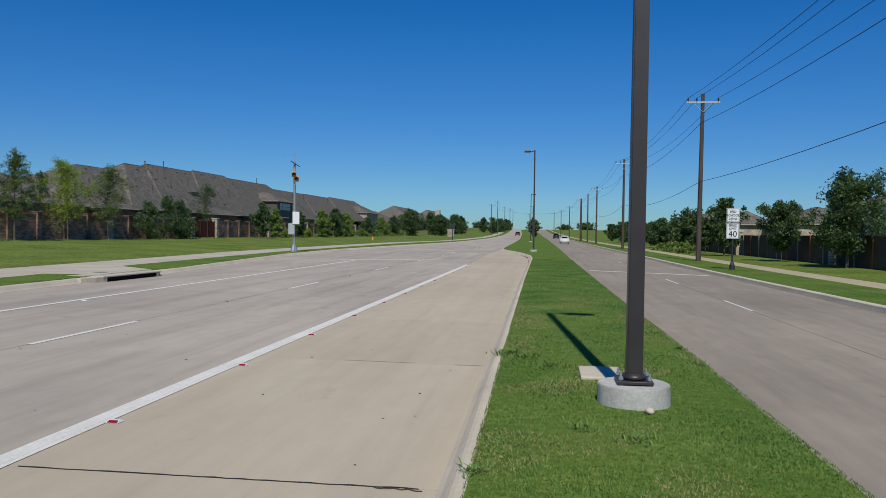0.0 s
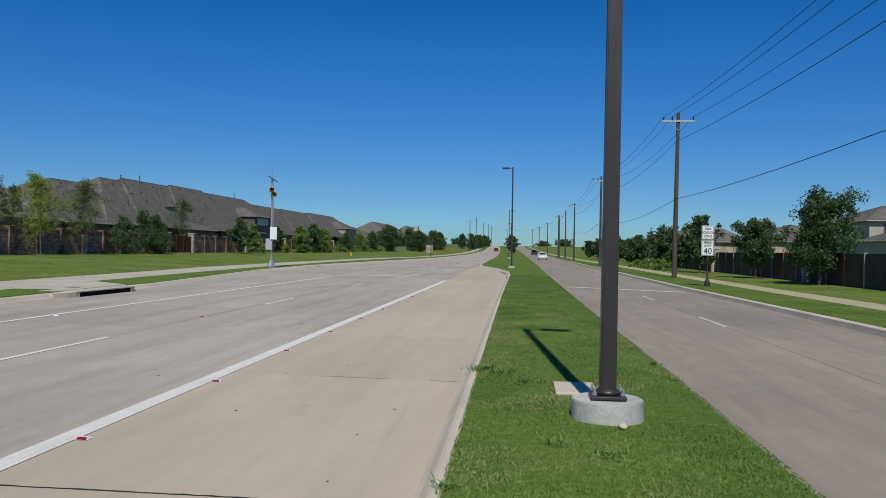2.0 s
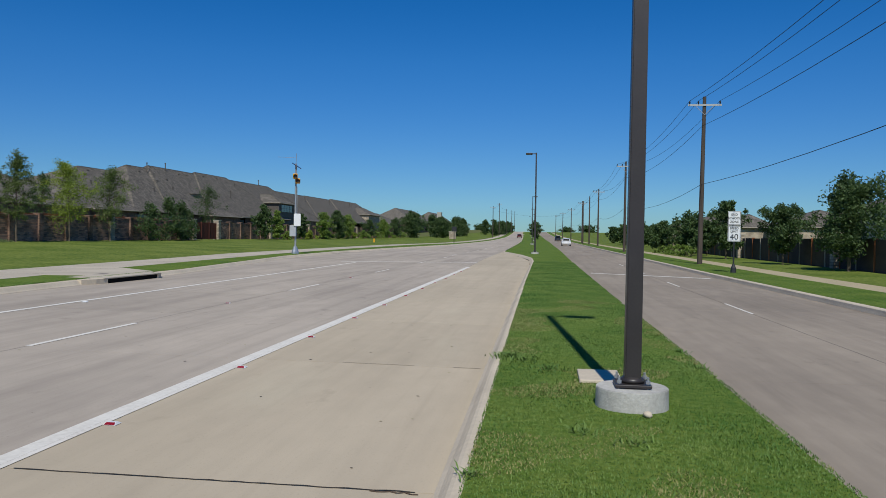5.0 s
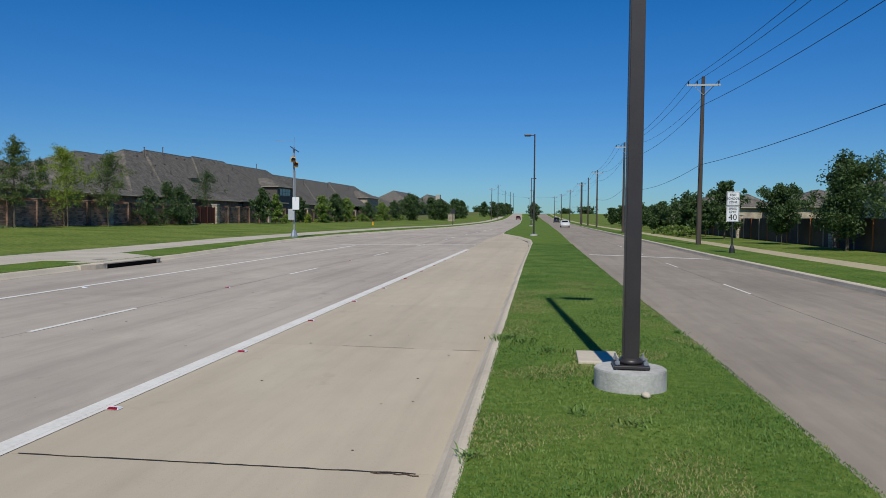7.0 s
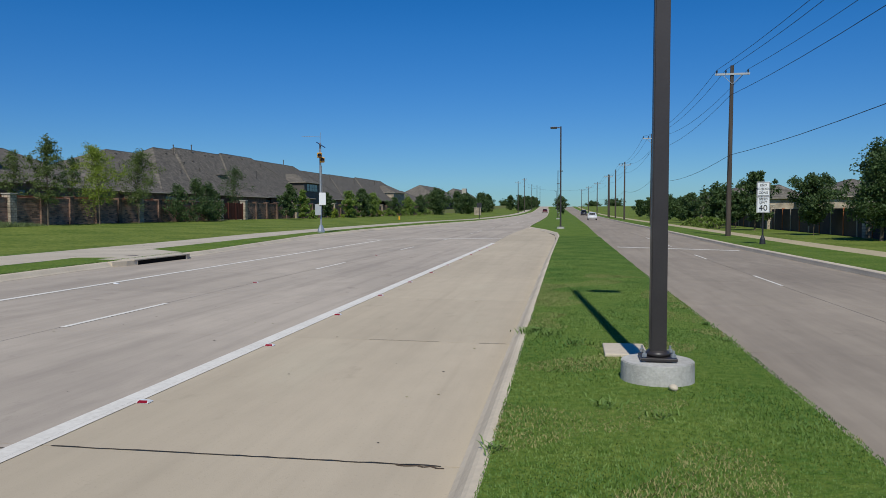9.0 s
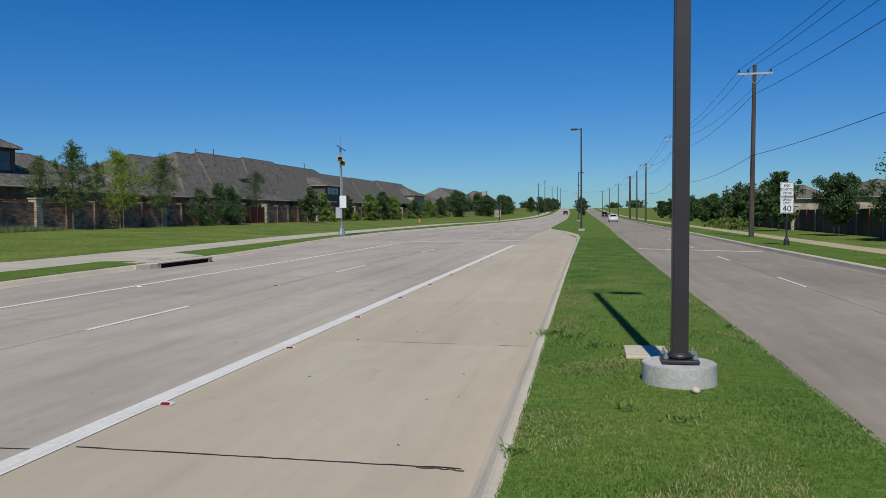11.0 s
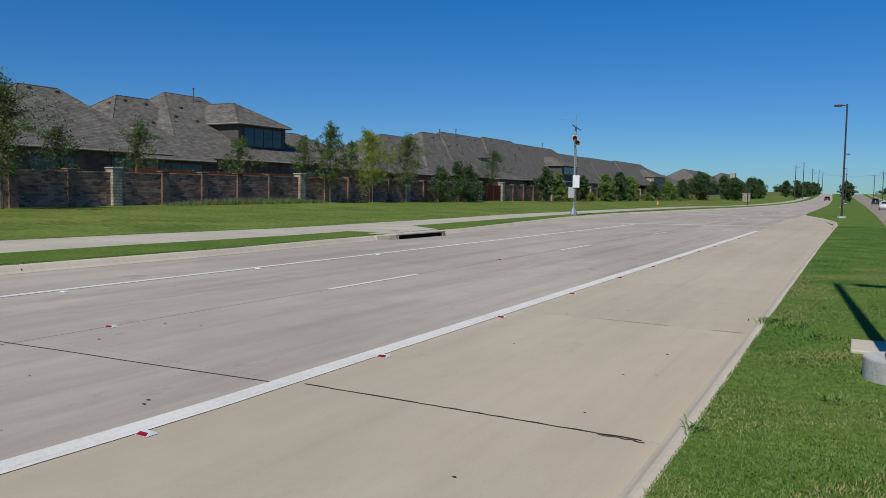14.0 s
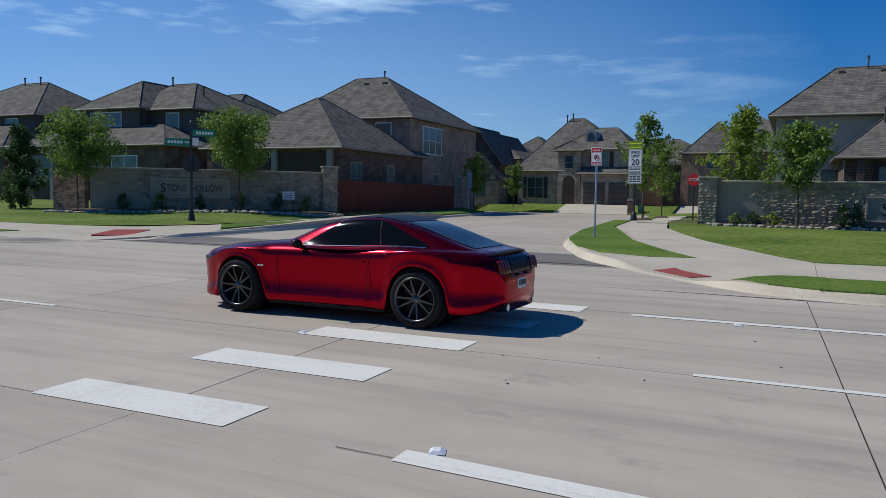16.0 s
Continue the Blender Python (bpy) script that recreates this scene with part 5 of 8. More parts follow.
# dormer house
h5 = house("house", [(-70, -54, 41.8, 52.8, 0.8, 5.0, 10.5, None, ((-61, 48.0), (-61, 51.6))), (-70, -50.6, 46.0, 63.0, 0.8, 4.7, 11.6, None, ((-62, 54.5), (-62, 59.4))), (-62, -52.5, 55.0, 61.8, 0.8, 8.3, 10.7, GREY_TRIM, ((-60, 58.4), (-56.4, 58.4))),
                     (-58, -49, 41.1, 47.8, 0.8, 4.3, 7.3, None, ((-54, 44.2), (-54, 46.4))), (-58, -51, 60, 66, 0.8, 4.9, 7.0, None)], HL + " and glazed upper dormer")
window(h5, "+x", -52.5, 55.8, 61.2, 6.2, 7.9, 3, False, GREY_TRIM)
window(h5, "+x", -49, 42.6, 47.0, 2.0, 3.95, 3, True, GREY_TRIM)
window(h5, "+x", -51, 61.5, 64.5, 2.0, 4.0, 1, True, GREY_TRIM)
part("stone_panel", boxed(-49.0, -48.96, 41.3, 42.4, 0.9, 4.2), PIER_STONE, h5, "pale stone wall panel")
for x, y, h in ((-61, 57.4, 1.2), (-55.5, 46.9, 1.1), (-57.5, 43.6, 0.8), (-56, 50.4, 0.5)):
    roof_pipe(h5, x, y, 9, h, 0.06)
for x, y in ((-60.4, 48.4), (-60.2, 50.6), (-59, 53.8), (-57.6, 49.2), (-57.0, 51.4), (-56.6, 53.6), (-60.6, 47.0)):
    roof_vent(h5, x, y, 9)
# the long row along the road
ROW = "brick house with a broad brown shingle roof behind the wall"
h6 = house("house", [(-76, -57, 69, 87, 0.9, 4.8, 9.4, None, ((-66, 77), (-66, 80))), (-75, -57.5, 84, 112, 0.9, 4.7, 10.9, None, ((-66, 100), (-66, 108))), (-66, -56.4, 90, 99, 0.9, 4.6, 7.6, None, ((-62, 94), (-62, 95.5)))], ROW)
h7 = house("house", [(-77, -57.5, 100, 134, 0.9, 4.7, 12.2, None, ((-66, 112.5), (-66, 126))), (-77, -57.5, 110, 148, 0.9, 4.7, 12.7, None, ((-66, 119), (-66, 138))), (-66, -56.2, 122, 134, 0.9, 4.6, 7.4, None, ((-62, 127.5), (-62, 129)))], ROW)
h8 = house("house", [(-77, -57.5, 124, 164, 0.9, 4.8, 13.0, None, ((-66, 136), (-66, 150))), (-77, -58, 138, 190, 0.9, 4.9, 12.7, None, ((-66, 150), (-66, 174))), (-66, -57.4, 158, 168, 0.9, 8.3, 10.3, GREY_TRIM, ((-64, 162.5), (-61, 162.5)))], "brick house with a broad brown roof and a dark glazed dormer")
window(h8, "+x", -57.4, 159.5, 166.5, 6.4, 7.9, 3, False, GREY_TRIM)
louvre = part("roof_dormer", boxed(-62.6, -60.6, 124.2, 127.4, 7.6, 8.25, 0.02), SIDING, h7, "small pale louvred dormer")
part("louvre", boxed(-60.6, -60.55, 124.5, 127.1, 7.75, 8.1), GREY_TRIM, louvre)
part("dormer_roof", boxed(-64.0, -60.3, 123.9, 127.7, 8.25, 8.4, 0.02), SHINGLE, louvre)
for hh, pts in ((h6, ((-63, 103, 0.5), (-62, 97, 0.4))), (h7, ((-65, 117, 1.5), (-65.5, 124, 1.2), (-61, 112, 0.4), (-61.5, 119, 0.4))), (h8, ((-61, 141, 1.3), (-64, 150, 0.5), (-66, 168, 1.0)))):
    for x, y, h in pts:
        roof_pipe(hh, x, y, 10, h, 0.08)
for hh, pts in ((h6, ((-65.2, 101), (-64.8, 104))), (h7, ((-65, 114.5), (-63, 116.5), (-63.5, 120.5), (-65.2, 128), (-65.2, 131), (-61, 130))), (h8, ((-65.3, 138), (-65.3, 144)))):
    for x, y in pts:
        roof_vent(hh, x, y, 10)
for hh, x, y0, n in ((h6, -57.5, 101, 1), (h7, -57.5, 108, 2), (h8, -57.5, 136, 2), (h8, -58, 170, 1)):
    for k in range(n):
        window(hh, "+x", x, y0 + 6.8 * k, y0 + 3.0 + 6.8 * k, 2.0, 4.1, 1, k == 1, GREY_TRIM)
        # patio shade painted as a thin dark panel on the solid wall
        part("patio_shade", boxed(x - 0.05, x + 0.05, y0 + 3.6 + 6.8 * k, y0 + 6.4 + 6.8 * k, 1.2, 4.5), SHADE_BROWN, hh, "dark wall panel painted as patio shade")
h9 = house("house", [(-78, -59, 160, 216, 1.0, 5.0, 12.1, None, ((-67, 174), (-67, 205))), (-78, -59, 192, 246, 1.0, 5.2, 12.2, None, ((-67, 204), (-67, 232))), (-78, -59, 218, 276, 1.0, 5.4, 12.5, None, ((-67, 230), (-67, 262))), (-68, -58.5, 246, 262, 1.0, 8.2, 10.8, TAN_BRICK)], "row of joined brick houses with long shingle roofs")
for y in (190, 199, 222, 246):
    roof_pipe(h9, -65, y, 11, 1.0, 0.1)
for y in (184, 196, 216):
    window(h9, "+x", -59, y, y + 3.2, 2.2, 4.2, 1, False, GREY_TRIM)
h10 = house("house", [(-78, -60, 288, 314, 1.4, 5.8, 10.2, None)], "small brick house with a grey hip roof far away")
h11 = house("house", [(-84, -62, 350, 425, 2, 8.0, 14.6, None)], "distant brick house with a brown roof")
part("chimney", boxed(-63.5, -61, 437, 441, 2, 15.0), SIDING, h11, "white chimney stack")
h12 = house("house", [(-95, -72, 520, 600, 3, 9.5, 18.0, None)], "distant house with a grey roof")

# across the side street
PINK_BRICK = brick_material("house_pink_brick", (0.36, 0.26, 0.20), (0.25, 0.17, 0.13), (0.36, 0.30, 0.24), 0.24, 0.085, 0.012)
hc = house("house", [(-70, -56.0, -42, -29.4, 0.5, 8.2, 12.5, PINK_BRICK, ((-62, -38.2), (-62, -35.0))), (-58, -45.2, -41, -29.2, 0.5, 5.05, 9.3, None)], HL + " and low front wing", DARK_BRICK)
# porch shade painted as a dark panel just proud of the front wall
part("patio_shade", boxed(-45.6, -45.12, -38.6, -30.2, 1.0, 4.7), SHADE_BROWN, hc, "dark wall panel painted as covered porch shade")
for y in (-38.6, -34.6, -29.9):
    part("porch_post", boxed(-45.2, -44.9, y - 0.22, y + 0.22, 0.5, 4.9), TRIM, hc)
window(hc, "+x", -56.0, -32.6, -31.2, 5.8, 7.7, 0, True, SIGN_WHITE)
window(hc, "+y", -29.4, -62.0, -58.4, 5.4, 7.6, 2, True, SIGN_WHITE)
window(hc, "+y", -29.2, -48.0, -46.6, 1.8, 4.0, 1, True, SIDING)
window(hc, "+y", -29.2, -53.0, -51.9, 1.8, 4.0, 0, True, SIDING)
window(hc, "+y", -29.4, -61.5, -60.5, 2.0, 3.6, 0, True, SIDING)
window(hc, "+y", -29.4, -66.5, -65.5, 2.0, 3.6, 0, True, SIDING)
roof_pipe(hc, -62.5, -35.5, 12.5, 0.8)
for x, y, z in ((-61, -36.5, 12.2), (-61, -34.6, 12.1), (-54, -36, 9.0), (-52, -36.4, 8.9), (-50.5, -37, 8.6)):
    roof_vent(hc, x, y, z)
hb = house("house", [(-62, -47.5, -57.2, -50.3, 0.6, 8.7, 11.5, GREY_TRIM, ((-56, -53.8), (-51.2, -53.8))), (-52, -43.5, -61, -43.6, 0.6, 5.3, 7.2, DARK_BRICK), (-62, -48.6, -54, -45.6, 0.6, 8.6, 11.4, GREY_TRIM, ((-53.4, -52.4), (-53.4, -49.6))), (-66, -54, -56, -46.2, 0.6, 8.5, 11.3, TRIM, ((-60, -51.5), (-60, -49.6)))], "dark-sided house with brown hip roof and low porch", DARK_BRICK)
window(hb, "+x", -47.5, -55.9, -52.4, 6.2, 8.3, 2, True, SIGN_WHITE)
window(hb, "+x", -48.6, -48.4, -47.1, 6.0, 8.2, 0, True, SIGN_WHITE)
window(hb, "+x", -43.5, -58, -56, 2.4, 4.4, 1)
window(hb, "+x", -43.5, -49, -46.4, 2.0, 4.4, 1, True, SIGN_WHITE)
# flat dark panel between the posts, coloured as the porch's shade
part("porch_shade", boxed(-43.9, -43.46, -55.5, -50.0, 1.0, 4.9), SHADE_BROWN, hb, "dark wall panel painted as porch shade")
for y in (-55.5, -52.8, -50.0):
    part("porch_post", boxed(-43.5, -43.2, y - 0.2, y + 0.2, 0.5, 5.1), TRIM, hb)
roof_pipe(hb, -52, -47.5, 11.2, 0.7)
roof_pipe(hb, -53, -52, 11.4, 0.7)
ha = house("house", [(-62, -49, -82, -65, 0.6, 8.7, 12.8, GREY_TRIM), (-54, -45, -82, -64, 0.6, 5.2, 8.2, DARK_BRICK)], HL + " behind a conifer", DARK_BRICK)
window(ha, "+x", -49, -69, -67.4, 6.2, 8.3, 1, True, SIGN_WHITE)
roof_pipe(ha, -55, -72, 12.6, 0.7)
roof_pipe(ha, -55, -74.4, 12.6, 0.7)
# at the end of the street
def gable_wall(parent, x, y0, y1, ze, zr, mat):
    b = bmesh.new()
    ends = [[b.verts.new((q, *p)) for p in ((y0, ze - 0.1), (y1, ze - 0.1), ((y0 + y1) / 2, zr - 0.2))] for q in (x, x - 0.2)]
    b.faces.new(ends[0]), b.faces.new(ends[1][::-1])
    for k in range(3):
        b.faces.new((ends[0][k - 1], ends[0][k], ends[1][k], ends[1][k - 1]))
    bmesh.ops.recalc_face_normals(b, faces=b.faces)
    return part("gable_wall", b, mat, parent)


hd = house("house", [(-98, -86, -40, -30.6, 0.2, 6.4, 9.6, None)], "brick and stone house with steep front gables", TAN_BRICK)
for x1, y0, y1, ze, zr, wm in ((-80.0, -39.0, -33.5, 6.2, 10.3, TAN_BRICK), (-81.0, -36.2, -31.0, 5.6, 9.4, DARK_BRICK), (-79.4, -34.9, -30.5, 3.7, 6.4, PIER_STONE)):
    gable_roof(hd, -94, x1, y0, y1, ze, zr)
    part("wall", boxed(-94, x1, y0, y1, 0.2, ze), wm, hd)
    gable_wall(hd, x1, y0, y1, ze, zr, wm)
window(hd, "+x", -80.0, -37.2, -36.2, 7.2, 8.4, 0)
window(hd, "+x", -80.0, -35.6, -34.6, 5.0, 6.6, 0)
window(hd, "+x", -79.4, -33.4, -32.0, 1.8, 3.6, 1, True)
roof_pipe(hd, -86, -36.2, 10, 0.6)
roof_pipe(hd, -88, -33.4, 9, 0.8)
he = house("house", [(-98, -81.0, -28.8, -15.8, 0.2, 4.8, 11.2, None, ((-89.5, -25.2), (-89.5, -23.6))), (-92, -81.1, -24.2, -16.6, 0.2, 7.1, 9.9, None, ((-88, -21.6), (-88, -19.4))),
                     (-84, -80.5, -24.1, -21.6, 0.2, 6.95, 8.0, PIER_STONE), (-84, -80.4, -21.5, -16.0, 0.2, 4.5, 5.6, None)], "beige stone house with arched entry and two dark garage doors", TAN_BRICK)
for y0, y1 in ((-21.2, -18.9), (-18.5, -16.4)):
    door_ = part("garage_door", boxed(-80.42, -80.30, y0, y1, 1.2, 3.5, 0.01), GREY_TRIM, he, "dark panelled garage door")
    for k in range(4):
        part("rail", boxed(-80.30, -80.28, y0 + 0.1, y1 - 0.1, 1.3 + k * 0.55, 1.34 + k * 0.55), BLACK_STEEL, door_)


def arch(parent, name, x, yc, half, z0, z1, mat, depth=0.1, label=""):
    """A round-headed panel on a wall that faces +x."""
    b = bmesh.new()
    rim = [(yc - half, z0), (yc + half, z0)] + [(yc + half * math.cos(a * math.pi / 10), z1 - half + half * math.sin(a * math.pi / 10)) for a in range(11)]
    f0 = [b.verts.new((x, y, z)) for y, z in rim]
    f1 = [b.verts.new((x - depth, y, z)) for y, z in rim]
    b.faces.new(f0)
    for k in range(len(rim)):
        b.faces.new((f0[k - 1], f0[k], f1[k], f1[k - 1]))
    bmesh.ops.recalc_face_normals(b, faces=b.faces)
    return part(name, b, mat, parent, label)


entry = arch(he, "entry_surround", -80.44, -22.85, 0.95, 0.9, 4.6, PIER_STONE, 0.1, "pale stone arch")
# the inner arch is a dark panel painted as the entry's shade
arch(entry, "entry_shade", -80.40, -22.85, 0.65, 0.9, 4.2, SHADE_BROWN, 0.06, "dark arched panel painted as entry shade")
window(he, "+x", -80.5, -23.3, -22.4, 5.0, 6.3, 0)
window(he, "+x", -81.1, -20.2, -18.8, 5.0, 6.7, 1, True)
for y in (-20.75, -18.65):
    part("shutter", boxed(-81.1, -81.02, y, y + 0.4, 4.95, 6.75, 0.01), BLACK_STEEL, he, "dark shutter")
window(he, "+x", -81.0, -27.6, -25.9, 1.8, 4.0, 1)
for y in (-28.15, -25.75):
    part("shutter", boxed(-81.0, -80.92, y, y + 0.4, 1.75, 4.05, 0.01), BLACK_STEEL, he, "dark shutter")
dormer = arch(he, "roof_dormer", -83.0, -21.2, 0.62, 7.4, 9.3, SIDING, 3.0, "pale arched dormer")
arch(dormer, "pane", -82.97, -21.2, 0.36, 7.9, 9.0, GLASS, 0.05)
roof_pipe(he, -89, -25.6, 11, 0.9)
roof_pipe(he, -89, -24.9, 11, 0.8)
def rising(name, x0, x1, x2, y0, y1, z0, z1, mat):
    """Ground that climbs from the street to a house and then runs level."""
    b = bmesh.new()
    prof = [(x0, z0), (x1, z1), (x2, z1), (x2, -0.2), (x0, -0.2)]
    rings = [[b.verts.new((x, y, z)) for x, z in prof] for y in (y0, y1)]
    for k in range(5):
        b.faces.new((rings[0][k - 1], rings[0][k], rings[1][k], rings[1][k - 1]))
    b.faces.new(rings[0]), b.faces.new(rings[1][::-1])
    bmesh.ops.recalc_face_normals(b, faces=b.faces)
    return part(name, b, mat)


for y0, y1 in ((-31.5, -23.0), (-15.5, -11.4), (-8.2, -4.5)):
    tagged(rising("lawn", -75.5, -80.3, -86, y0, y1, 0.32, 1.15, LAWN), "front lawn rising from the street to a house", "grass", kind="structure")
driveway = tagged(rising("driveway", -75.5, -80.3, -80.5, -23.0, -15.5, 0.28, 1.18, WALKWAY), "pale concrete driveway rising to the garage", "driveway", kind="structure")
PALE_RED_BRICK = brick_material("house_pale_red_brick", (0.40, 0.235, 0.17), (0.30, 0.17, 0.125), (0.40, 0.33, 0.26), 0.24, 0.085, 0.012)
hf = house("house", [(-100, -86, -12, 2, 0.2, 7.0, 11.4, None)], "red brick house with a tiled gable behind young trees", PALE_RED_BRICK)
hip_roof(hf, -96, -84.6, -11.2, -5.8, 6.8, 10.2)
part("wall", boxed(-95, -84.6, -11.2, -5.8, 0.2, 6.8), PALE_RED_BRICK, hf)
window(hf, "+x", -84.6, -9.2, -7.8, 5.2, 7.0, 0)
part("garage_door", boxed(-84.62, -84.5, -11.0, -8.4, 1.2, 3.7), GREY_TRIM, hf)
tagged(rising("driveway", -76.5, -82, -84.6, -11.4, -8.2, 0.28, 1.18, WALKWAY), "pale concrete driveway before the brick house", "driveway", kind="structure")
# gable peeking between
hg = house("house", [(-90, -78, 10.5, 20, 0.8, 7.0, 10.4, None)], "red brick gabled house glimpsed between roofs", HOUSE_BRICK)
# roofs further back
for i, (x0, y0, w, d) in enumerate(((-120, -24, 14, 15), (-122, -62, 14, 13), (-124, -44, 14, 12), (-122, -2, 14, 12), (-120, 14, 13, 13), (-118, 32, 14, 13), (-100, 26, 12, 13), (-100, 44, 12, 14))):
    house("house", [(x0, x0 + w, y0, y0 + d, 0.2, 6.6, 10.4 + (i % 3) * 0.5, (DARK_BRICK, TAN_BRICK, HOUSE_BRICK)[i % 3])], "brown-roofed house standing in the street behind")
# opposite side of the road
hr = house("house", [(37.5, 50, 88, 102, 0.1, 5.7, 7.6, SIDING, ((41.5, 94), (46, 94))), (36.6, 47, 80, 88.5, 0.1, 3.4, 5.0, SIDING)], "cream-sided two-storey house with a brown roof behind the fence", SIDING)
window(hr, "-y", 88, 39, 40.2, 4.0, 5.3, 0)
house("house", [(30.5, 43, 104, 118, 0.1, 3.5, 5.9, TAN_BRICK), (25.8, 31.5, 112, 124, 0.1, 3.5, 5.4, TAN_BRICK)], "tan house with grey-brown roofs rising behind the dark fence")
house("house", [(30, 44, 165, 184, 0.3, 4.6, 7.4, TAN_BRICK)], "tan house roof far behind the roadside trees")

# ---- trees and shrubs ----
def leaves(parent, rnd, clumps, mat, size=0.10, per=26, name="crown"):
    """A crown of many small bent leaves in loose clumps: (x, y, z, radius)."""
    verts, faces = [], []
    for cx, cy, cz, r in clumps:
        for _ in range(per):
            d = Vector((rnd.gauss(0, 1), rnd.gauss(0, 1), rnd.gauss(0, 0.8)))
            d.normalize()
            p = Vector((cx, cy, cz)) + d * r * (rnd.random() ** 0.5)
            a = Vector((rnd.uniform(-1, 1), rnd.uniform(-1, 1), rnd.uniform(-0.9, 0.4))).normalized()
            b = a.cross(Vector((rnd.uniform(-1, 1), rnd.uniform(-1, 1), rnd.uniform(-1, 1)))).normalized()
            s = size * rnd.uniform(0.55, 1.4)
            k = len(verts)
            verts += [p - a * s, p + b * s * 0.5, p + a * s + Vector((0, 0, -s * 0.3)), p - b * s * 0.5]
            faces.append((k, k + 1, k + 2, k + 3))
    me = bpy.data.meshes.new(name)
    me.from_pydata([tuple(v) for v in verts], [], faces)
    me.materials.append(mat)
    ob = new(name, me)
    ob.parent = parent
    return ob


def tree(x, y, z, h, spread, seed, mat=LEAF, label="young street tree with a slim trunk and loose green crown", trunk=0.25, dense=1.0, shape=0.5, size=0.10, r0=None, name="tree"):
    """trunk: share of the height that is bare; shape: height of the widest part, 0.5 and over for a round head."""
    rnd = random.Random(seed)
    h *= 0.9
    e = tagged(empty(name, x, y, z, rnd.uniform(0, 360)), label, "tree", "trees by the road")
    r0 = r0 or 0.03 + h * 0.009
    b = bmesh.new()
    pts = [(rnd.gauss(0, 0.012) * h * 0.3 * k, rnd.gauss(0, 0.012) * h * 0.3 * k, h * 0.97 * k / 6) for k in range(7)]
    pts[0] = (0, 0, -0.15)
    tube(b, pts, [r0 * (1 - 0.9 * k / 6) for k in range(7)], 8)
    clumps = []
    n = int(15 + h * 4.2)
    for k in range(n):
        f = trunk + (0.98 - trunk) * ((k + 0.5) / n)
        q = (f - trunk) / (1 - trunk)
        if shape >= 0.5:
            reach = spread * math.sqrt(max(0.03, 1 - ((q - 0.42) / 0.6) ** 2))
        elif q < shape:
            reach = spread * (0.45 + 0.55 * q / shape)
        else:
            reach = spread * max(0.1, (1 - (q - shape) / (1 - shape)) ** 0.85)
        a = k * 2.4 + rnd.uniform(-0.6, 0.6)
        reach *= rnd.choice((0.45, 0.75, 0.9, 1.0, 1.15) if shape < 0.5 else (0.5, 0.72, 0.82, 0.9, 1.0))
        i = min(5, int(f / 0.97 * 6))
        u = f / 0.97 * 6 - i
        base = Vector(pts[i]).lerp(Vector(pts[i + 1]), min(1, u))
        tip = base + Vector((math.cos(a) * reach, math.sin(a) * reach, reach * rnd.uniform(0.1, 0.55)))
        mid = base.lerp(tip, 0.5) + Vector((0, 0, reach * 0.1))
        tube(b, [base, mid, tip], [r0 * 0.34 * (1 - 0.6 * f), r0 * 0.2, r0 * 0.06], 5)
        for s in (0.35, 0.6, 0.82, 1.0):
            if rnd.random() < 0.12:
                continue
            c = base.lerp(tip, s)
            g = 0.10 * spread
            clumps.append((c.x + rnd.gauss(0, g), c.y + rnd.gauss(0, g), c.z + rnd.gauss(0, g), spread * (rnd.uniform(0.12, 0.27) if shape < 0.5 else rnd.uniform(0.17, 0.32))))
        if rnd.random() < 0.5:
            clumps.append((base.x, base.y, base.z, spread * 0.16))
    part("trunk", b, BARK, e)
    leaves(e, rnd, clumps, mat, size, int(24 * dense))
    return e


def shrub(x, y, z, h, w, seed, mat=LEAF_DARK, label="dense dark evergreen shrub", per=30, size=0.09, name="shrub"):
    rnd = random.Random(seed)
    e = tagged(empty(name, x, y, z), label, "shrub", "shrubs by the wall")
    b = bmesh.new()
    for k in range(5):
        a = k * 1.26
        tube(b, [(0, 0, -0.1), (math.cos(a) * w * 0.2, math.sin(a) * w * 0.2, h * 0.4), (math.cos(a) * w * 0.35, math.sin(a) * w * 0.35, h * 0.75)], [0.03, 0.02, 0.006], 5)
    part("stem", b, BARK, e)
    clumps = []
    for k in range(int(10 + 7 * h)):
        f = rnd.uniform(0.08, 1)
        rr = w * 0.5 * (1 - f ** 2.2) * rnd.uniform(0.2, 1)
        a = rnd.uniform(0, 6.28)
        clumps.append((math.cos(a) * rr, math.sin(a) * rr, f * h * 0.92, min(w, h) * rnd.uniform(0.14, 0.24)))
    leaves(e, rnd, clumps, mat, size, per, "foliage")
    return e


def gl(x, y):
    return lawn_z(x, y)


# in front of the wall
for i, (y, h, s, m, lab) in enumerate((
        (10.9, 4.3, 1.25, LEAF_LIME, "young tree with bright yellow-green leaves before the stone wall"),
        (16.3, 2.2, 0.6, LEAF, "thin sapling with sparse leaves before the brick wall"),
        (22.3, 7.2, 1.45, LEAF_OLIVE, "tall slender tree with loose foliage before the brick wall"),
        (48.6, 6.7, 1.0, LEAF_OLIVE, "tall slender tree with loose foliage before the brick wall"),
        (54.6, 6.7, 1.35, LEAF_LIME, "slender tree with pale yellow-green leaves"),
        (60.1, 6.6, 1.4, LEAF_OLIVE, "young tree with drooping green branches"))):
    tree(-36.7, y, gl(-36.7, y), h, s * (1.6 if h > 5 else 1.05), 20 + i, m, lab, 0.27, (1.9 if h > 5 else 3.0) if h > 3 else 0.4, 0.38 if h > 5 else 0.5, 0.066)
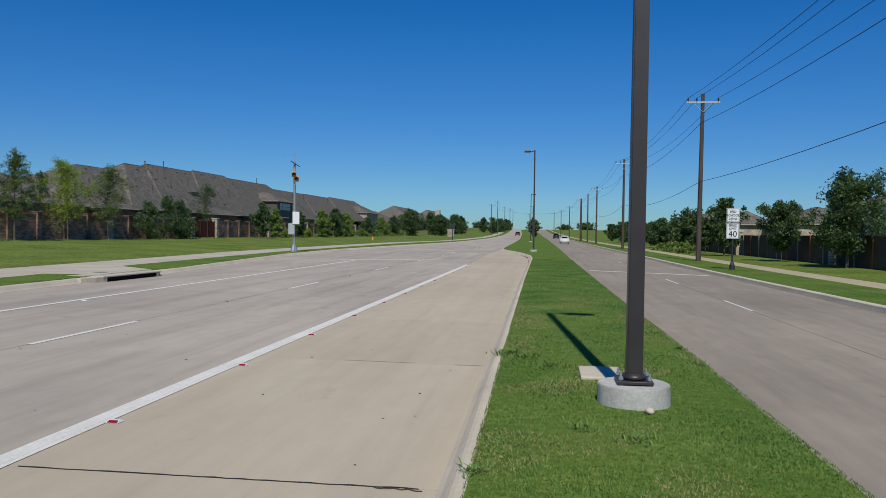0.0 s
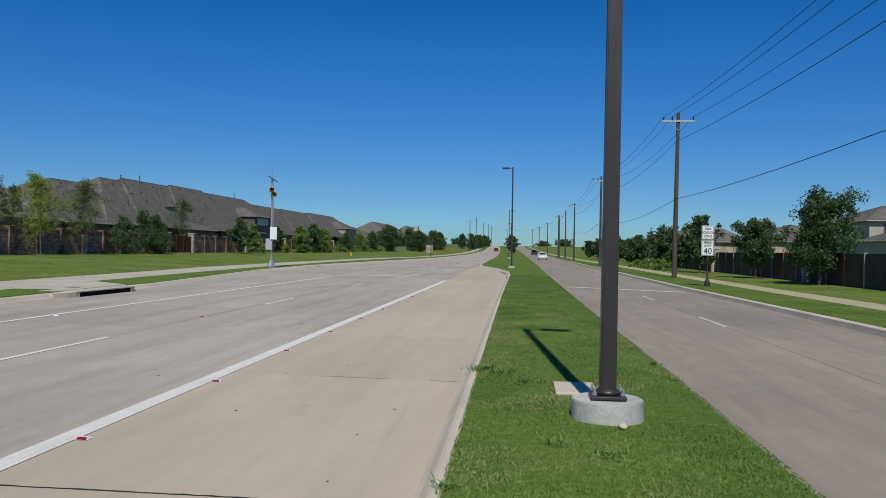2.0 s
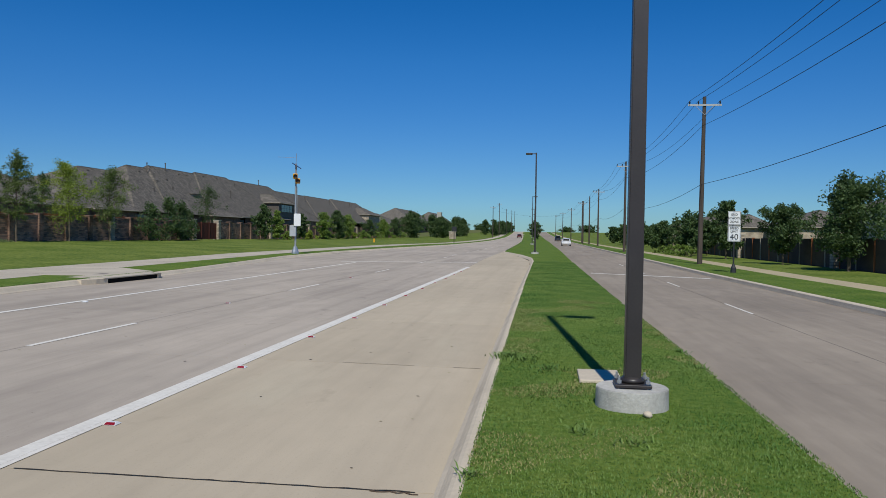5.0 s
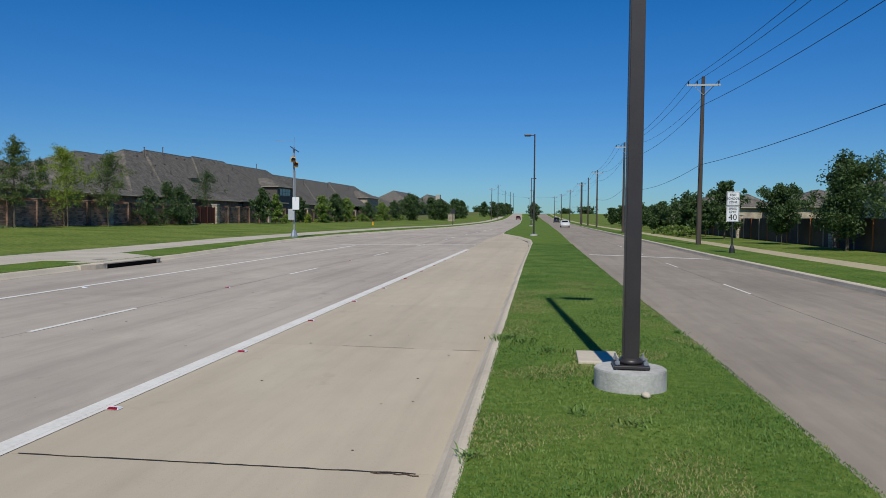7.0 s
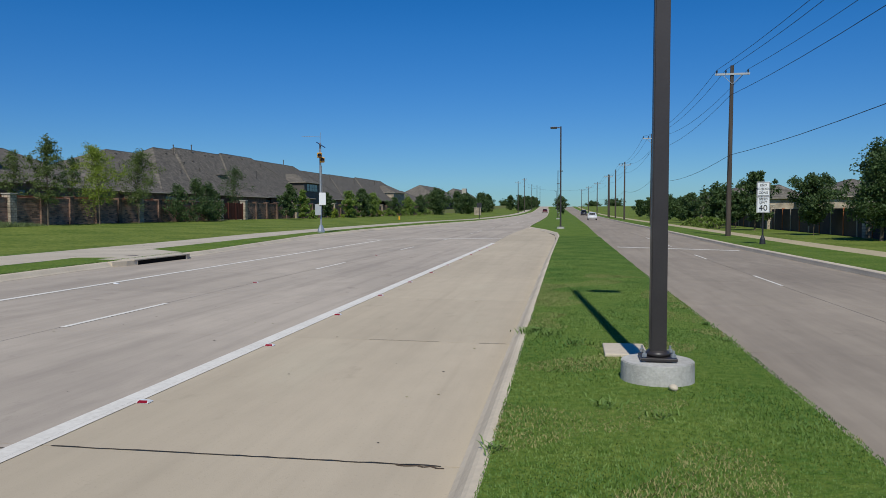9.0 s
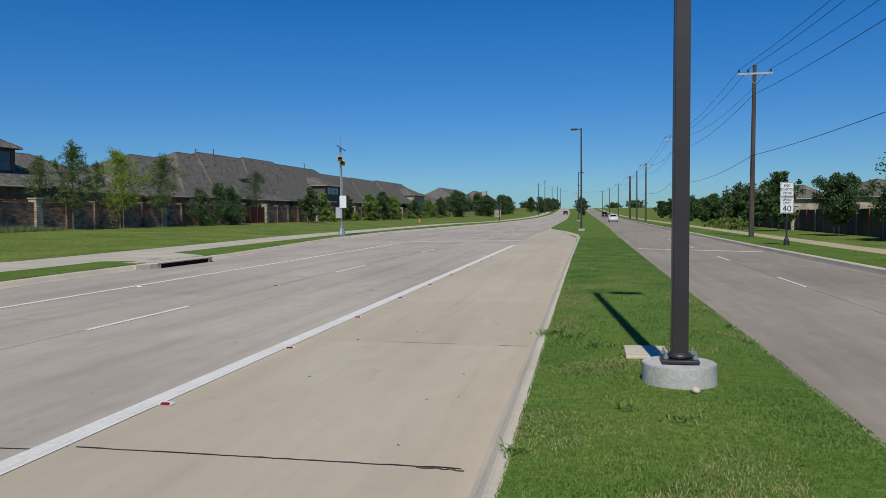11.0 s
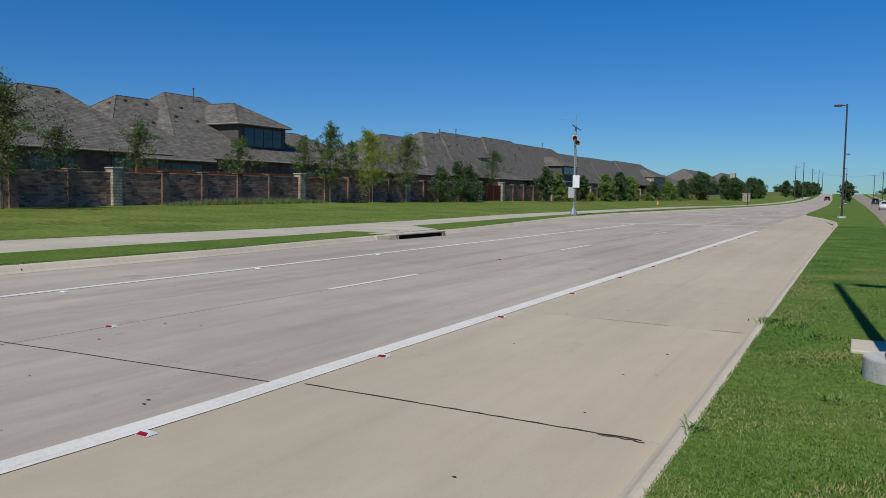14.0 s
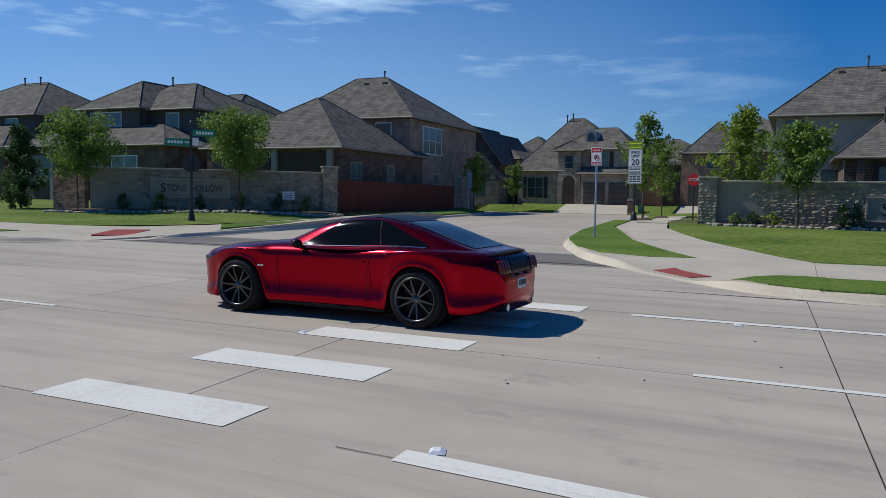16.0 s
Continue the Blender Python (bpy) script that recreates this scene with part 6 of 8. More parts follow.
tree(-36.6, -0.4, gl(-36.6, 0), 4.9, 1.45, 41, LEAF, "young tree with fresh green leaves before the stone wall", 0.42, 1.3, 0.45)
# behind the wall
for i, (x, y, h, s, m) in enumerate(((-44, 30.4, 5.3, 1.5, LEAF_DARK), (-44, 36.3, 6.1, 1.5, LEAF_OLIVE), (-44, 46.2, 5.5, 1.6, LEAF_OLIVE), (-44, 54.2, 6.5, 1.4, LEAF_OLIVE), (-44, 61.7, 6.3, 1.3, LEAF_DARK), (-44, 19.6, 5.4, 1.6, LEAF), (-44, 94.4, 7.4, 2.0, LEAF_DARK))):
    tree(x, y, gl(x, y), h, s * 1.15, 60 + i, m, "garden tree rising behind the brick wall", 0.3, 1.1, 0.3, 0.068)
tree(-43, -3.2, 0.6, 6.6, 1.9, 71, LEAF_LIME, "tall leafy tree with bright green foliage behind the corner pier", 0.15, 1.5, 0.35)
# thick evergreens by the gate
for i, (x, y, h, w) in enumerate(((-36.6, 66.4, 3.7, 2.6), (-36.3, 69.6, 4.4, 2.8), (-36.5, 72.4, 4.0, 2.8), (-36.8, 74.5, 3.2, 2.2))):
    shrub(x, y, gl(x, y), h, w, 80 + i, LEAF_DARK, "dense dark green evergreen shrub beside the wall", 60, 0.10)
rnd_row = random.Random(5)
for i, (y, h, s) in enumerate(((92, 5.2, 1.9), (97, 4.6, 1.5), (107, 4.4, 1.6), (118, 5.0, 2.2), (127, 5.6, 2.6), (133, 5.0, 2.4), (150, 4.4, 2.4), (163, 4.8, 2.6), (176, 5.4, 2.8))):
    tree(-35.5, y, gl(-35.5, y), h * 0.92, s * 0.75, 100 + i, LEAF if i % 2 else LEAF_DARK, "small leafy tree in the planting before the wall", 0.12, 1.3, 0.4, 0.13)
for i, (y, h, w) in enumerate(((102, 1.9, 2.0), (112, 2.2, 3.4), (121, 2.4, 4.0), (128, 2.4, 4.0), (137, 2.2, 5.0), (146, 2.6, 5.0), (157, 2.4, 5.0), (170, 2.6, 5.0), (184, 3.0, 6.0))):
    shrub(-35.8, y, gl(-35.8, y), h * 0.6, w * 0.8, 130 + i, LEAF_LIME if i in (1, 4) else LEAF, "loose green shrub in the long planting", 50, 0.14)
for i in range(26):
    y = 192 + i * 12.5
    x = -30 - rnd_row.uniform(0, 7) + (8 if y > 330 else 0)
    tree(x, y, gl(x, y), rnd_row.uniform(4.6, 7.4), rnd_row.uniform(2.6, 3.8), 160 + i, LEAF_DARK, "dark rounded tree in the row along the road", 0.08, 1.6, 0.4, 0.20)
# grey-green grasses in front of the wall
rnd_g = random.Random(9)
vs, fs = [], []
for _ in range(5200):
    x, y = -36.9 + rnd_g.uniform(-0.7, 0.7), rnd_g.uniform(32.5, 48)
    z = gl(x, y)
    h = rnd_g.uniform(0.15, 0.50) * (0.5 + 0.7 * math.sin((y - 32.5) / 15.5 * math.pi))
    a = rnd_g.uniform(0, 6.28)
    k = len(vs)
    vs += [(x, y, z), (x + 0.03 * math.cos(a), y + 0.03 * math.sin(a), z), (x + rnd_g.gauss(0, 0.12), y + rnd_g.gauss(0, 0.12), z + h)]
    fs.append((k, k + 1, k + 2))
me = bpy.data.meshes.new("ornamental_grass")
me.from_pydata(vs, [], fs)
me.materials.append(material("grey_green_grass", (0.16, 0.20, 0.09), (0.10, 0.14, 0.05), 1, 20, 0.8))
tagged(new("ornamental_grass", me), "bank of grey-green ornamental grass before the wall", "grass", kind="stuff")
# beds at the entrance
for i, y in enumerate((-2.9, -2.2, -1.4, 1.4, 1.9, 5.6, 6.4, 7.4, 8.7, 9.8, 11.8, 12.3)):
    h = 0.95 if i in (3, 4, 10, 11) else 0.6
    shrub(-37.1, y, gl(-37, y) + 0.08, h, 0.9, 210 + i, (LEAF, LEAF_DARK, LEAF_LIME)[i % 3], "low flowering shrub in the mulch bed", 22, 0.06)
for i, (x, y) in enumerate(((-29.6, -32.6), (-30.8, -31.2), (-32.0, -29.6), (-33.4, -28.0), (-34.6, -26.4), (-35.6, -25.2))):
    shrub(x, y, gl(x, y) + 0.15, 0.8, 0.9, 230 + i, (LEAF_DARK, LEAF)[i % 2], "small shrub in the raised corner bed", 22, 0.06)
# far corner and side street
tree(-32.8, -27.6, 0.7, 5.5, 2.0, 301, LEAF, "leafy young tree before the far entrance wall", 0.47, 2.8, 0.5, 0.085)
tree(-27.6, -33.6, 0.7, 5.0, 2.0, 302, LEAF, "leafy young tree on the far corner lawn", 0.45, 2.8, 0.5, 0.085)
tree(-29.0, -39.8, 0.8, 4.8, 1.5, 303, LEAF_DARK, "dark conical evergreen on the corner lawn", 0.04, 4.2, 0.08, 0.075)
tree(-46.5, -8.75, gl(-46, -9), 6.9, 1.6, 304, LEAF, "slim street tree beside the side street", 0.3, 0.8, 0.45)
tree(-57.5, -9.4, gl(-57, -9), 6.4, 1.7, 305, LEAF, "slim street tree beside the side street", 0.28, 0.8, 0.45)
tree(-72, -30.5, 0.9, 5.6, 1.8, 306, LEAF_DARK, "rounded street tree by the houses", 0.25, 1.6, 0.5)
tree(-75.5, -27.3, 0.9, 4.6, 1.0, 307, LEAF, "sapling before the beige house", 0.3, 1.0, 0.5)
tree(-64, -27.0, 0.9, 4.8, 1.0, 308, LEAF_LIME, "pale sapling by the timber fence end", 0.3, 0.8, 0.5)
# opposite side
tree(16.0, 43.7, gl(16, 44), 5.2, 2.05, 320, LEAF_DARK, "broad dark oak-like tree before the dark fence", 0.22, 4.6, 0.5, 0.085, 0.10)
tree(15.4, 53.2, gl(15, 53), 4.2, 1.5, 321, LEAF_DARK, "rounded dark tree before the dark fence", 0.25, 4.0, 0.5, 0.08)
tree(14.6, 66, gl(14, 66), 5.2, 1.7, 322, LEAF_DARK, "dark roadside tree behind the utility pole", 0.2, 2.2, 0.42, 0.12)
tree(14.9, 75, gl(14, 75), 3.6, 1.3, 323, LEAF_DARK, "small dark tree by the fence", 0.2, 2.0, 0.42, 0.12)
for i in range(11):
    y = 84 + 11 * i
    tree(15.5 + rnd_row.uniform(-1, 3) + i * 0.15, y, gl(15, y), rnd_row.uniform(3.6, 4.6), rnd_row.uniform(1.8, 2.6), 330 + i, LEAF_DARK, "dark rounded tree in the row behind the road", 0.1, 1.8, 0.42, 0.17)
for i, y in enumerate((72, 75, 78.5, 83, 87)):
    shrub(12.8, y, gl(12.8, y), 1.0, 2.4, 350 + i, LEAF, "low spreading roadside shrub", 34, 0.10)
tree(-4.0, 255, road_z(-4, 255) + 0.15, 6.5, 2.4, 360, LEAF_DARK, "small bushy tree standing on the median", 0.15, 1.6, 0.4, 0.2)
for i in range(14):
    x = -120 + i * 22 + rnd_row.uniform(-6, 6)
    if -34 < x < 14:
        continue
    tree(x, 560 + rnd_row.uniform(0, 60), 3.5, rnd_row.uniform(4, 6), rnd_row.uniform(5, 8), 380 + i, LEAF_DARK, "distant dark tree on the skyline", 0.05, 1.2, 0.4, 0.45)


# ---- utility poles and wires ----
def utility_pole(x, y, z, h, arm=True, lean=0.0, group="utility poles"):
    e = tagged(empty("utility_pole", x, y, z), "weathered wooden utility pole" + (" with a pale crossarm" if arm else ""), "utility pole", group)
    part("pole", tubed([(0, 0, -0.5), (lean * 0.5, 0, h * 0.5), (lean, 0, h)], [0.17, 0.14, 0.11], 10), TIMBER, e)
    if arm:
        part("crossarm", boxed(lean - 1.05, lean + 1.05, -0.16, -0.06, h - 0.62, h - 0.50), CABINET_GREY, e, "pale grey crossarm")
        for s in (-1, 1):
            part("brace", tubed([(lean, -0.12, h - 1.2), (lean + s * 0.6, -0.12, h - 0.6)], 0.02, 5), STEEL, e)
        for u in (-0.95, -0.4, 0.95):
            part("insulator", tubed([(lean + u, -0.11, h - 0.5), (lean + u, -0.11, h - 0.38), (lean + u, -0.11, h - 0.28)], [0.03, 0.055, 0.03], 8), BLACK_STEEL, e)
    return e


POLES = [(10.3, -8, 11.2), (9.78, 51.7, 10.9), (8.9, 92, 10.6), (9.0, 141, 10.4), (8.6, 196, 10.6), (7.5, 250, 10.4), (6, 310, 10.4), (4, 380, 10.4)]
for i, (x, y, h) in enumerate(POLES):
    utility_pole(x, y, gl(x, y), h, True, 0.12 if i == 1 else 0.03)
for x, y, h in ((9.0, 170, 10.5), (8.0, 178, 9.8), (12.9, 121, 4.9)):
    utility_pole(x, y, gl(x, y), h, False)
LPOLES = [(-19.8, 278, 11.5, True), (-20.0, 318, 14.0, True), (-20.6, 385, 13.0, False), (-21.0, 450, 13.5, False), (-22, 515, 13.5, False)]
for x, y, h, a in LPOLES:
    utility_pole(x, y, gl(x, y), h, a, 0.05, "utility poles across the road")


def wire(name, pts, r=0.012, label="thin black overhead power cable"):
    b = bmesh.new()
    out = []
    for (a, sag), (c, _) in zip(pts, pts[1:]):
        for k in range(12):
            f = k / 12
            p = Vector(a).lerp(Vector(c), f)
            p.z -= sag * 4 * f * (1 - f)
            out.append(p)
    out.append(Vector(pts[-1][0]))
    tube(b, out, r, 5)
    return tagged(part(name, b, WIRE), label, "cable", "overhead cables")


for u in (-0.95, -0.4, 0.95):
    wire("overhead_cable", [((x + u + (0.12 if i == 1 else 0.03), y - 0.11, gl(x, y) + h - 0.28), 0.9) for i, (x, y, h) in enumerate(POLES)], 0.013)
wire("overhead_cable", [((x, y - 0.12, gl(x, y) + h - 1.9), 0.8) for x, y, h in POLES], 0.014)
wire("overhead_cable", [((x, y - 0.13, gl(x, y) + (5.2 if i else 6.7)), 0.7) for i, (x, y, h) in enumerate(POLES)], 0.015, "heavy black communications cable strung low between poles")
wire("overhead_cable", [((x, y, gl(x, y) + h - 0.4), 1.0) for x, y, h, a in LPOLES], 0.02)
wire("overhead_cable", [((-21.5, 330, 12.5), 1.2), ((6, 310, 10.5), 0.5)], 0.02, "thin cable crossing high above the road")


# ---- dark fence across the road ----
fence = tagged(empty("fence", 17.0, 26, 0.12), "dark brown panelled fence with slim pale posts", "fence")
FENCE_DARK = material("dark_fence_panel", (0.10, 0.076, 0.066), (0.065, 0.052, 0.047), 1.0, 14, 0.85, per_object=0.1)
for k in range(40):
    part("panel", boxed(-0.05, 0.05, k * 2.4 + 0.07, (k + 1) * 2.4 - 0.07, 0.0, 1.78 + 0.02 * (k % 2)), FENCE_DARK, fence)
    part("post", boxed(-0.10, 0.09, k * 2.4 - 0.045, k * 2.4 + 0.045, 0, 1.84), ORANGE_FENCE if k % 2 else TRIM, fence, "slim lighter post")
for y in (47.9, 70.5, 88, 106):
    pier = tagged(empty("stone_pier", 16.85, y, 0.1), "pale stone pier set in the dark fence", "pier")
    part("shaft", boxed(-0.28, 0.28, -0.28, 0.28, 0, 2.1, 0.02), PIER_STONE, pier)
    part("cap", boxed(-0.34, 0.34, -0.34, 0.34, 2.1, 2.2, 0.02), CAP, pier)


# ---- signs ----
def bars(parent, x0, x1, z, h, n, y, mat, gap=0.025):
    """Writing too small to read, as short bars."""
    w = (x1 - x0 - gap * (n - 1)) / n
    for k in range(n):
        part("bar", boxed(x0 + k * (w + gap), x0 + k * (w + gap) + w, y - 0.003, y, z - h / 2, z + h / 2), mat, parent)


def sign_plate(parent, x0, x1, z0, z1, y, mat, border=None, name="plate", label=""):
    p = part(name, boxed(x0, x1, y, y + 0.008, z0, z1, 0.003), mat, parent, label)
    if border:
        t = 0.018
        for a, b, c, d in ((x0 + t, x1 - t, z1 - 2 * t, z1 - t), (x0 + t, x1 - t, z0 + t, z0 + 2 * t), (x0 + t, x0 + 2 * t, z0 + t, z1 - t), (x1 - 2 * t, x1 - t, z0 + t, z1 - t)):
            part("border", boxed(a, b, y - 0.003, y, c, d), border, p)
    return p


# school zone sign across the road
s1 = tagged(empty("road_sign", 9.05, 39.4, gl(9, 39.4), -6), "white school zone and speed limit signs on a black post", "road sign")
part("post", tubed([(0, 0.05, -0.2), (0, 0.05, 3.15)], 0.04, 10), BLACK_STEEL, s1)
part("post_base", tubed([(0, 0.05, -0.1), (0, 0.05, 0.25), (0, 0.05, 0.45)], [0.16, 0.12, 0.045], 12), BLACK_STEEL, s1)
p = sign_plate(s1, -0.30, 0.30, 2.36, 3.05, 0, SIGN_WHITE, SIGN_BLACK)
for txt, z in (("END", 2.88), ("SCHOOL", 2.70), ("ZONE", 2.52)):
    letters(p, txt, 0, z, 0.15, -0.006, SIGN_BLACK)
p = sign_plate(s1, -0.30, 0.30, 1.55, 2.33, 0, SIGN_WHITE, SIGN_BLACK)
for txt, z, sz in (("SPEED", 2.2, 0.15), ("LIMIT", 2.04, 0.15), ("40", 1.77, 0.40)):
    letters(p, txt, 0, z, sz, -0.006, SIGN_BLACK)

# solar school flasher
fl = tagged(empty("school_flasher", -17.3, 50.8, gl(-17.3, 50.8), 20), "steel flasher pole with yellow beacons, solar panel and grey cabinets", "traffic beacon")
part("pole", tubed([(0, 0, 0), (0, 0, 6.2)], 0.07, 12), STEEL, fl)
part("pole_base", tubed([(0, 0, -0.1), (0, 0, 0.1), (0, 0, 0.5)], [0.26, 0.24, 0.12], 8), STEEL, fl)
part("antenna_mast", tubed([(0, 0, 6.1), (0.02, 0, 6.9)], 0.02, 6), STEEL, fl)
b = bmesh.new()
tube(b, [(0, 0, 6.6), (-1.25, 0, 6.62)], 0.012, 5)
for k in range(7):
    tube(b, [(-0.2 - k * 0.17, -0.14, 6.61), (-0.2 - k * 0.17, 0.14, 6.61)], 0.006, 4)
part("antenna", b, STEEL, fl)
pan = part("solar_panel", boxed(-0.36, 0.36, -0.3, 0.3, -0.02, 0.02, 0.005), SOLAR, fl, "tilted blue solar panel")
pan.matrix_basis = pose(0.05, 0, 6.05, 8, 32, 0)
for dx, dz, rz in ((-0.05, 5.32, 0), (0.13, 5.0, 90)):
    hd_ = part("beacon", boxed(dx - 0.16, dx + 0.16, -0.30, -0.07, dz - 0.18, dz + 0.18, 0.05), SIGNAL_YELLOW, fl, "yellow signal housing")
    lens = tubed([(dx, -0.33, dz), (dx, -0.36, dz)], 0.13, 14)
    part("lens", lens, BLACK_STEEL, hd_)
    vis = bmesh.new()
    bmesh.ops.create_cone(vis, cap_ends=False, segments=16, radius1=0.15, radius2=0.15, depth=0.2, matrix=Matrix.Translation((dx, -0.42, dz)) @ Matrix.Rotation(radians(90), 4, "X"))
    part("visor", vis, SIGNAL_YELLOW, hd_)
part("sign_back", boxed(0.08, 0.10, -0.38, 0.38, 3.0, 4.6, 0.005), STEEL, fl, "bare metal back of a sign")
part("sign_back", boxed(0.08, 0.10, -0.38, 0.38, 2.5, 2.95, 0.005), STEEL, fl)
part("cabinet", boxed(-0.12, 0.34, -0.38, -0.07, 1.9, 2.75, 0.02), SIGN_WHITE, fl, "white equipment box")
part("cabinet", boxed(-0.40, 0.02, -0.30, -0.07, 1.2, 1.95, 0.02), CABINET_GREY, fl, "grey battery box")

# slim post on the verge
AGED_LIME = material("weathered_lime_plate", (0.26, 0.30, 0.05), (0.20, 0.23, 0.04), 2, 20, 0.5)
bus = tagged(empty("sign_post", -15.35, 1.76, gl(-15.35, 1.76)), "galvanised sign post carrying narrow signs seen edge on", "sign post")
part("post", tubed([(0, 0, -0.2), (0, 0, 3.08)], 0.03, 8), STEEL, bus)
part("plate", boxed(-0.3, 0.3, 0.032, 0.04, 2.22, 2.95, 0.002), AGED_LIME, bus, "lime sign plate")
part("plate", boxed(-0.22, 0.22, 0.032, 0.04, 1.84, 2.17, 0.002), AGED_LIME, bus)

# parking sign at the corner
ps = tagged(empty("parking_sign", -24.95, -6.4, gl(-25, -6.4), 78), "red and white parking sign on a galvanised post", "road sign")
part("post", tubed([(0, 0.04, -0.2), (0, 0.04, 2.9)], 0.035, 8), STEEL, ps)
p = sign_plate(ps, -0.19, 0.19, 2.36, 2.95, 0, SIGN_WHITE, SIGN_RED)
part("panel", boxed(-0.165, 0.165, -0.004, 0, 2.79, 2.92), SIGN_RED, p)
bars(p, -0.11, 0.11, 2.855, 0.04, 3, -0.005, SIGN_WHITE)
part("symbol", tubed([(0.085 * math.cos(a * math.pi / 8), -0.006, 2.63 + 0.085 * math.sin(a * math.pi / 8)) for a in range(17)], 0.011, 5), SIGN_RED, p, "red ring")
part("symbol", boxed(-0.035, 0.035, -0.006, -0.001, 2.585, 2.675), SIGN_BLACK, p)
bars(p, -0.14, 0.14, 2.45, 0.05, 3, -0.001, SIGN_RED)

# school speed limit
sp = tagged(empty("road_sign", -41.3, -8.3, gl(-41, -8.3), 78), "lime school tab over speed limit sign on a black post", "road sign")
part("post", tubed([(0, 0.06, -0.1), (0, 0.06, 4.15)], 0.045, 10), BLACK_STEEL, sp)
part("post_base", tubed([(0, 0.06, -0.1), (0, 0.06, 0.3), (0, 0.06, 0.5)], [0.2, 0.14, 0.05], 12), BLACK_STEEL, sp)
p = sign_plate(sp, -0.40, 0.40, 3.78, 4.14, 0, SIGN_LIME, SIGN_BLACK)
letters(p, "SCHOOL", 0, 3.96, 0.2, -0.006, SIGN_BLACK)
p = sign_plate(sp, -0.38, 0.38, 2.82, 3.76, 0, SIGN_WHITE, SIGN_BLACK)
for txt, z, sz in (("SPEED", 3.6, 0.2), ("LIMIT", 3.4, 0.2), ("20", 3.07, 0.46)):
    letters(p, txt, 0, z, sz, -0.006, SIGN_BLACK)
p = sign_plate(sp, -0.38, 0.38, 2.46, 2.8, 0, SIGN_WHITE, SIGN_BLACK)
for z in (2.71, 2.56):
    bars(p, -0.3, 0.3, z, 0.06, 4, -0.001, SIGN_BLACK)
p = sign_plate(sp, -0.38, 0.38, 1.95, 2.42, 0, SIGN_WHITE, SIGN_BLACK)
for z in (2.31, 2.19, 2.07):
    bars(p, -0.3, 0.3, z, 0.07, 3, -0.001, SIGN_BLACK)

# grey sign back beside the timber fence
sb = tagged(empty("sign_post", -60.5, -26.0, gl(-60.5, -26.0), 78), "galvanised post carrying the plain grey back of a tall sign", "sign post")
part("post", tubed([(0, 0, -0.2), (0, 0, 3.3)], 0.035, 8), STEEL, sb)
part("sign_back", boxed(-0.3, 0.3, 0.04, 0.05, 1.9, 3.3, 0.003), CABINET_GREY, sb, "bare grey sign back")
# mulch rings round the street trees
for x, y in ((-46.5, -8.75), (-57.5, -9.4)):
    b = bmesh.new()
    rim = [b.verts.new((x + 0.75 * math.cos(a * 0.5236), y + 0.65 * math.sin(a * 0.5236), gl(x, y) + 0.01)) for a in range(12)]
    top_ = [b.verts.new((x + 0.4 * math.cos(a * 0.5236), y + 0.35 * math.sin(a * 0.5236), gl(x, y) + 0.14)) for a in range(12)]
    b.faces.new(top_)
    for k in range(12):
        b.faces.new((rim[k - 1], rim[k], top_[k], top_[k - 1]))
    bmesh.ops.recalc_face_normals(b, faces=b.faces)
    tagged(part("mulch_ring", b, MULCH), "low ring of dark mulch round a street tree", "mulch", "mulch rings")
mb = tagged(empty("mailbox", -76.2, -15.3, 0.3), "dark masonry mailbox pillar beside the driveway", "mailbox")
part("pillar", boxed(-0.25, 0.25, -0.3, 0.3, -0.1, 1.35, 0.03), DARK_BRICK, mb)
part("cap", boxed(-0.3, 0.3, -0.35, 0.35, 1.35, 1.45, 0.03), CAP, mb)
ub = tagged(empty("utility_cabinet", -76.8, -14.4, 0.35), "small green utility cabinet on the grass", "utility cabinet")
part("body", boxed(-0.3, 0.3, -0.25, 0.25, -0.1, 0.85, 0.04), SIGN_GREEN, ub)

# stop sign
st = tagged(empty("stop_sign", -49.8, -6.3, gl(-50, -6.3), 78), "red octagonal stop sign on a black post beyond the pier", "stop sign")
part("post", tubed([(0, 0.05, -0.1), (0, 0.05, 2.95)], 0.045, 10), BLACK_STEEL, st)
b = bmesh.new()
for yy, r, m in ((0.0, 0.40, 0),):
    f0 = [b.verts.new((r * math.cos(math.pi / 8 + k * math.pi / 4), 0.0, 2.5 + r * math.sin(math.pi / 8 + k * math.pi / 4))) for k in range(8)]
    f1 = [b.verts.new((v.co.x, 0.012, v.co.z)) for v in f0]
    b.faces.new(f0), b.faces.new(f1[::-1])
    for k in range(8):
        b.faces.new((f0[k - 1], f0[k], f1[k], f1[k - 1]))
bmesh.ops.recalc_face_normals(b, faces=b.faces)
p = part("plate", b, SIGN_RED, st)
letters(p, "STOP", 0, 2.5, 0.27, -0.006, SIGN_WHITE)

# street name sign on the far corner
sn = tagged(empty("street_name_sign", -25.4, -24.0, gl(-25, -24), 131), "black fluted post with two green street name blades", "street sign")
part("post", tubed([(0, 0, 0.3), (0, 0, 4.15)], 0.055, 10), BLACK_STEEL, sn)
part("post_base", tubed([(0, 0, -0.1), (0, 0, 0.12), (0, 0, 0.35), (0, 0, 0.55)], [0.15, 0.14, 0.10, 0.058], 12), BLACK_STEEL, sn)
part("finial", tubed([(0, 0, 4.1), (0, 0, 4.2), (0, 0, 4.3)], [0.05, 0.08, 0.02], 10), BLACK_STEEL, sn)
p = part("blade", boxed(-1.05, -0.02, -0.015, 0.015, 3.2, 3.5, 0.005), SIGN_GREEN, sn, "green name blade")
bars(p, -0.95, -0.35, 3.35, 0.12, 5, -0.016, SIGN_WHITE)
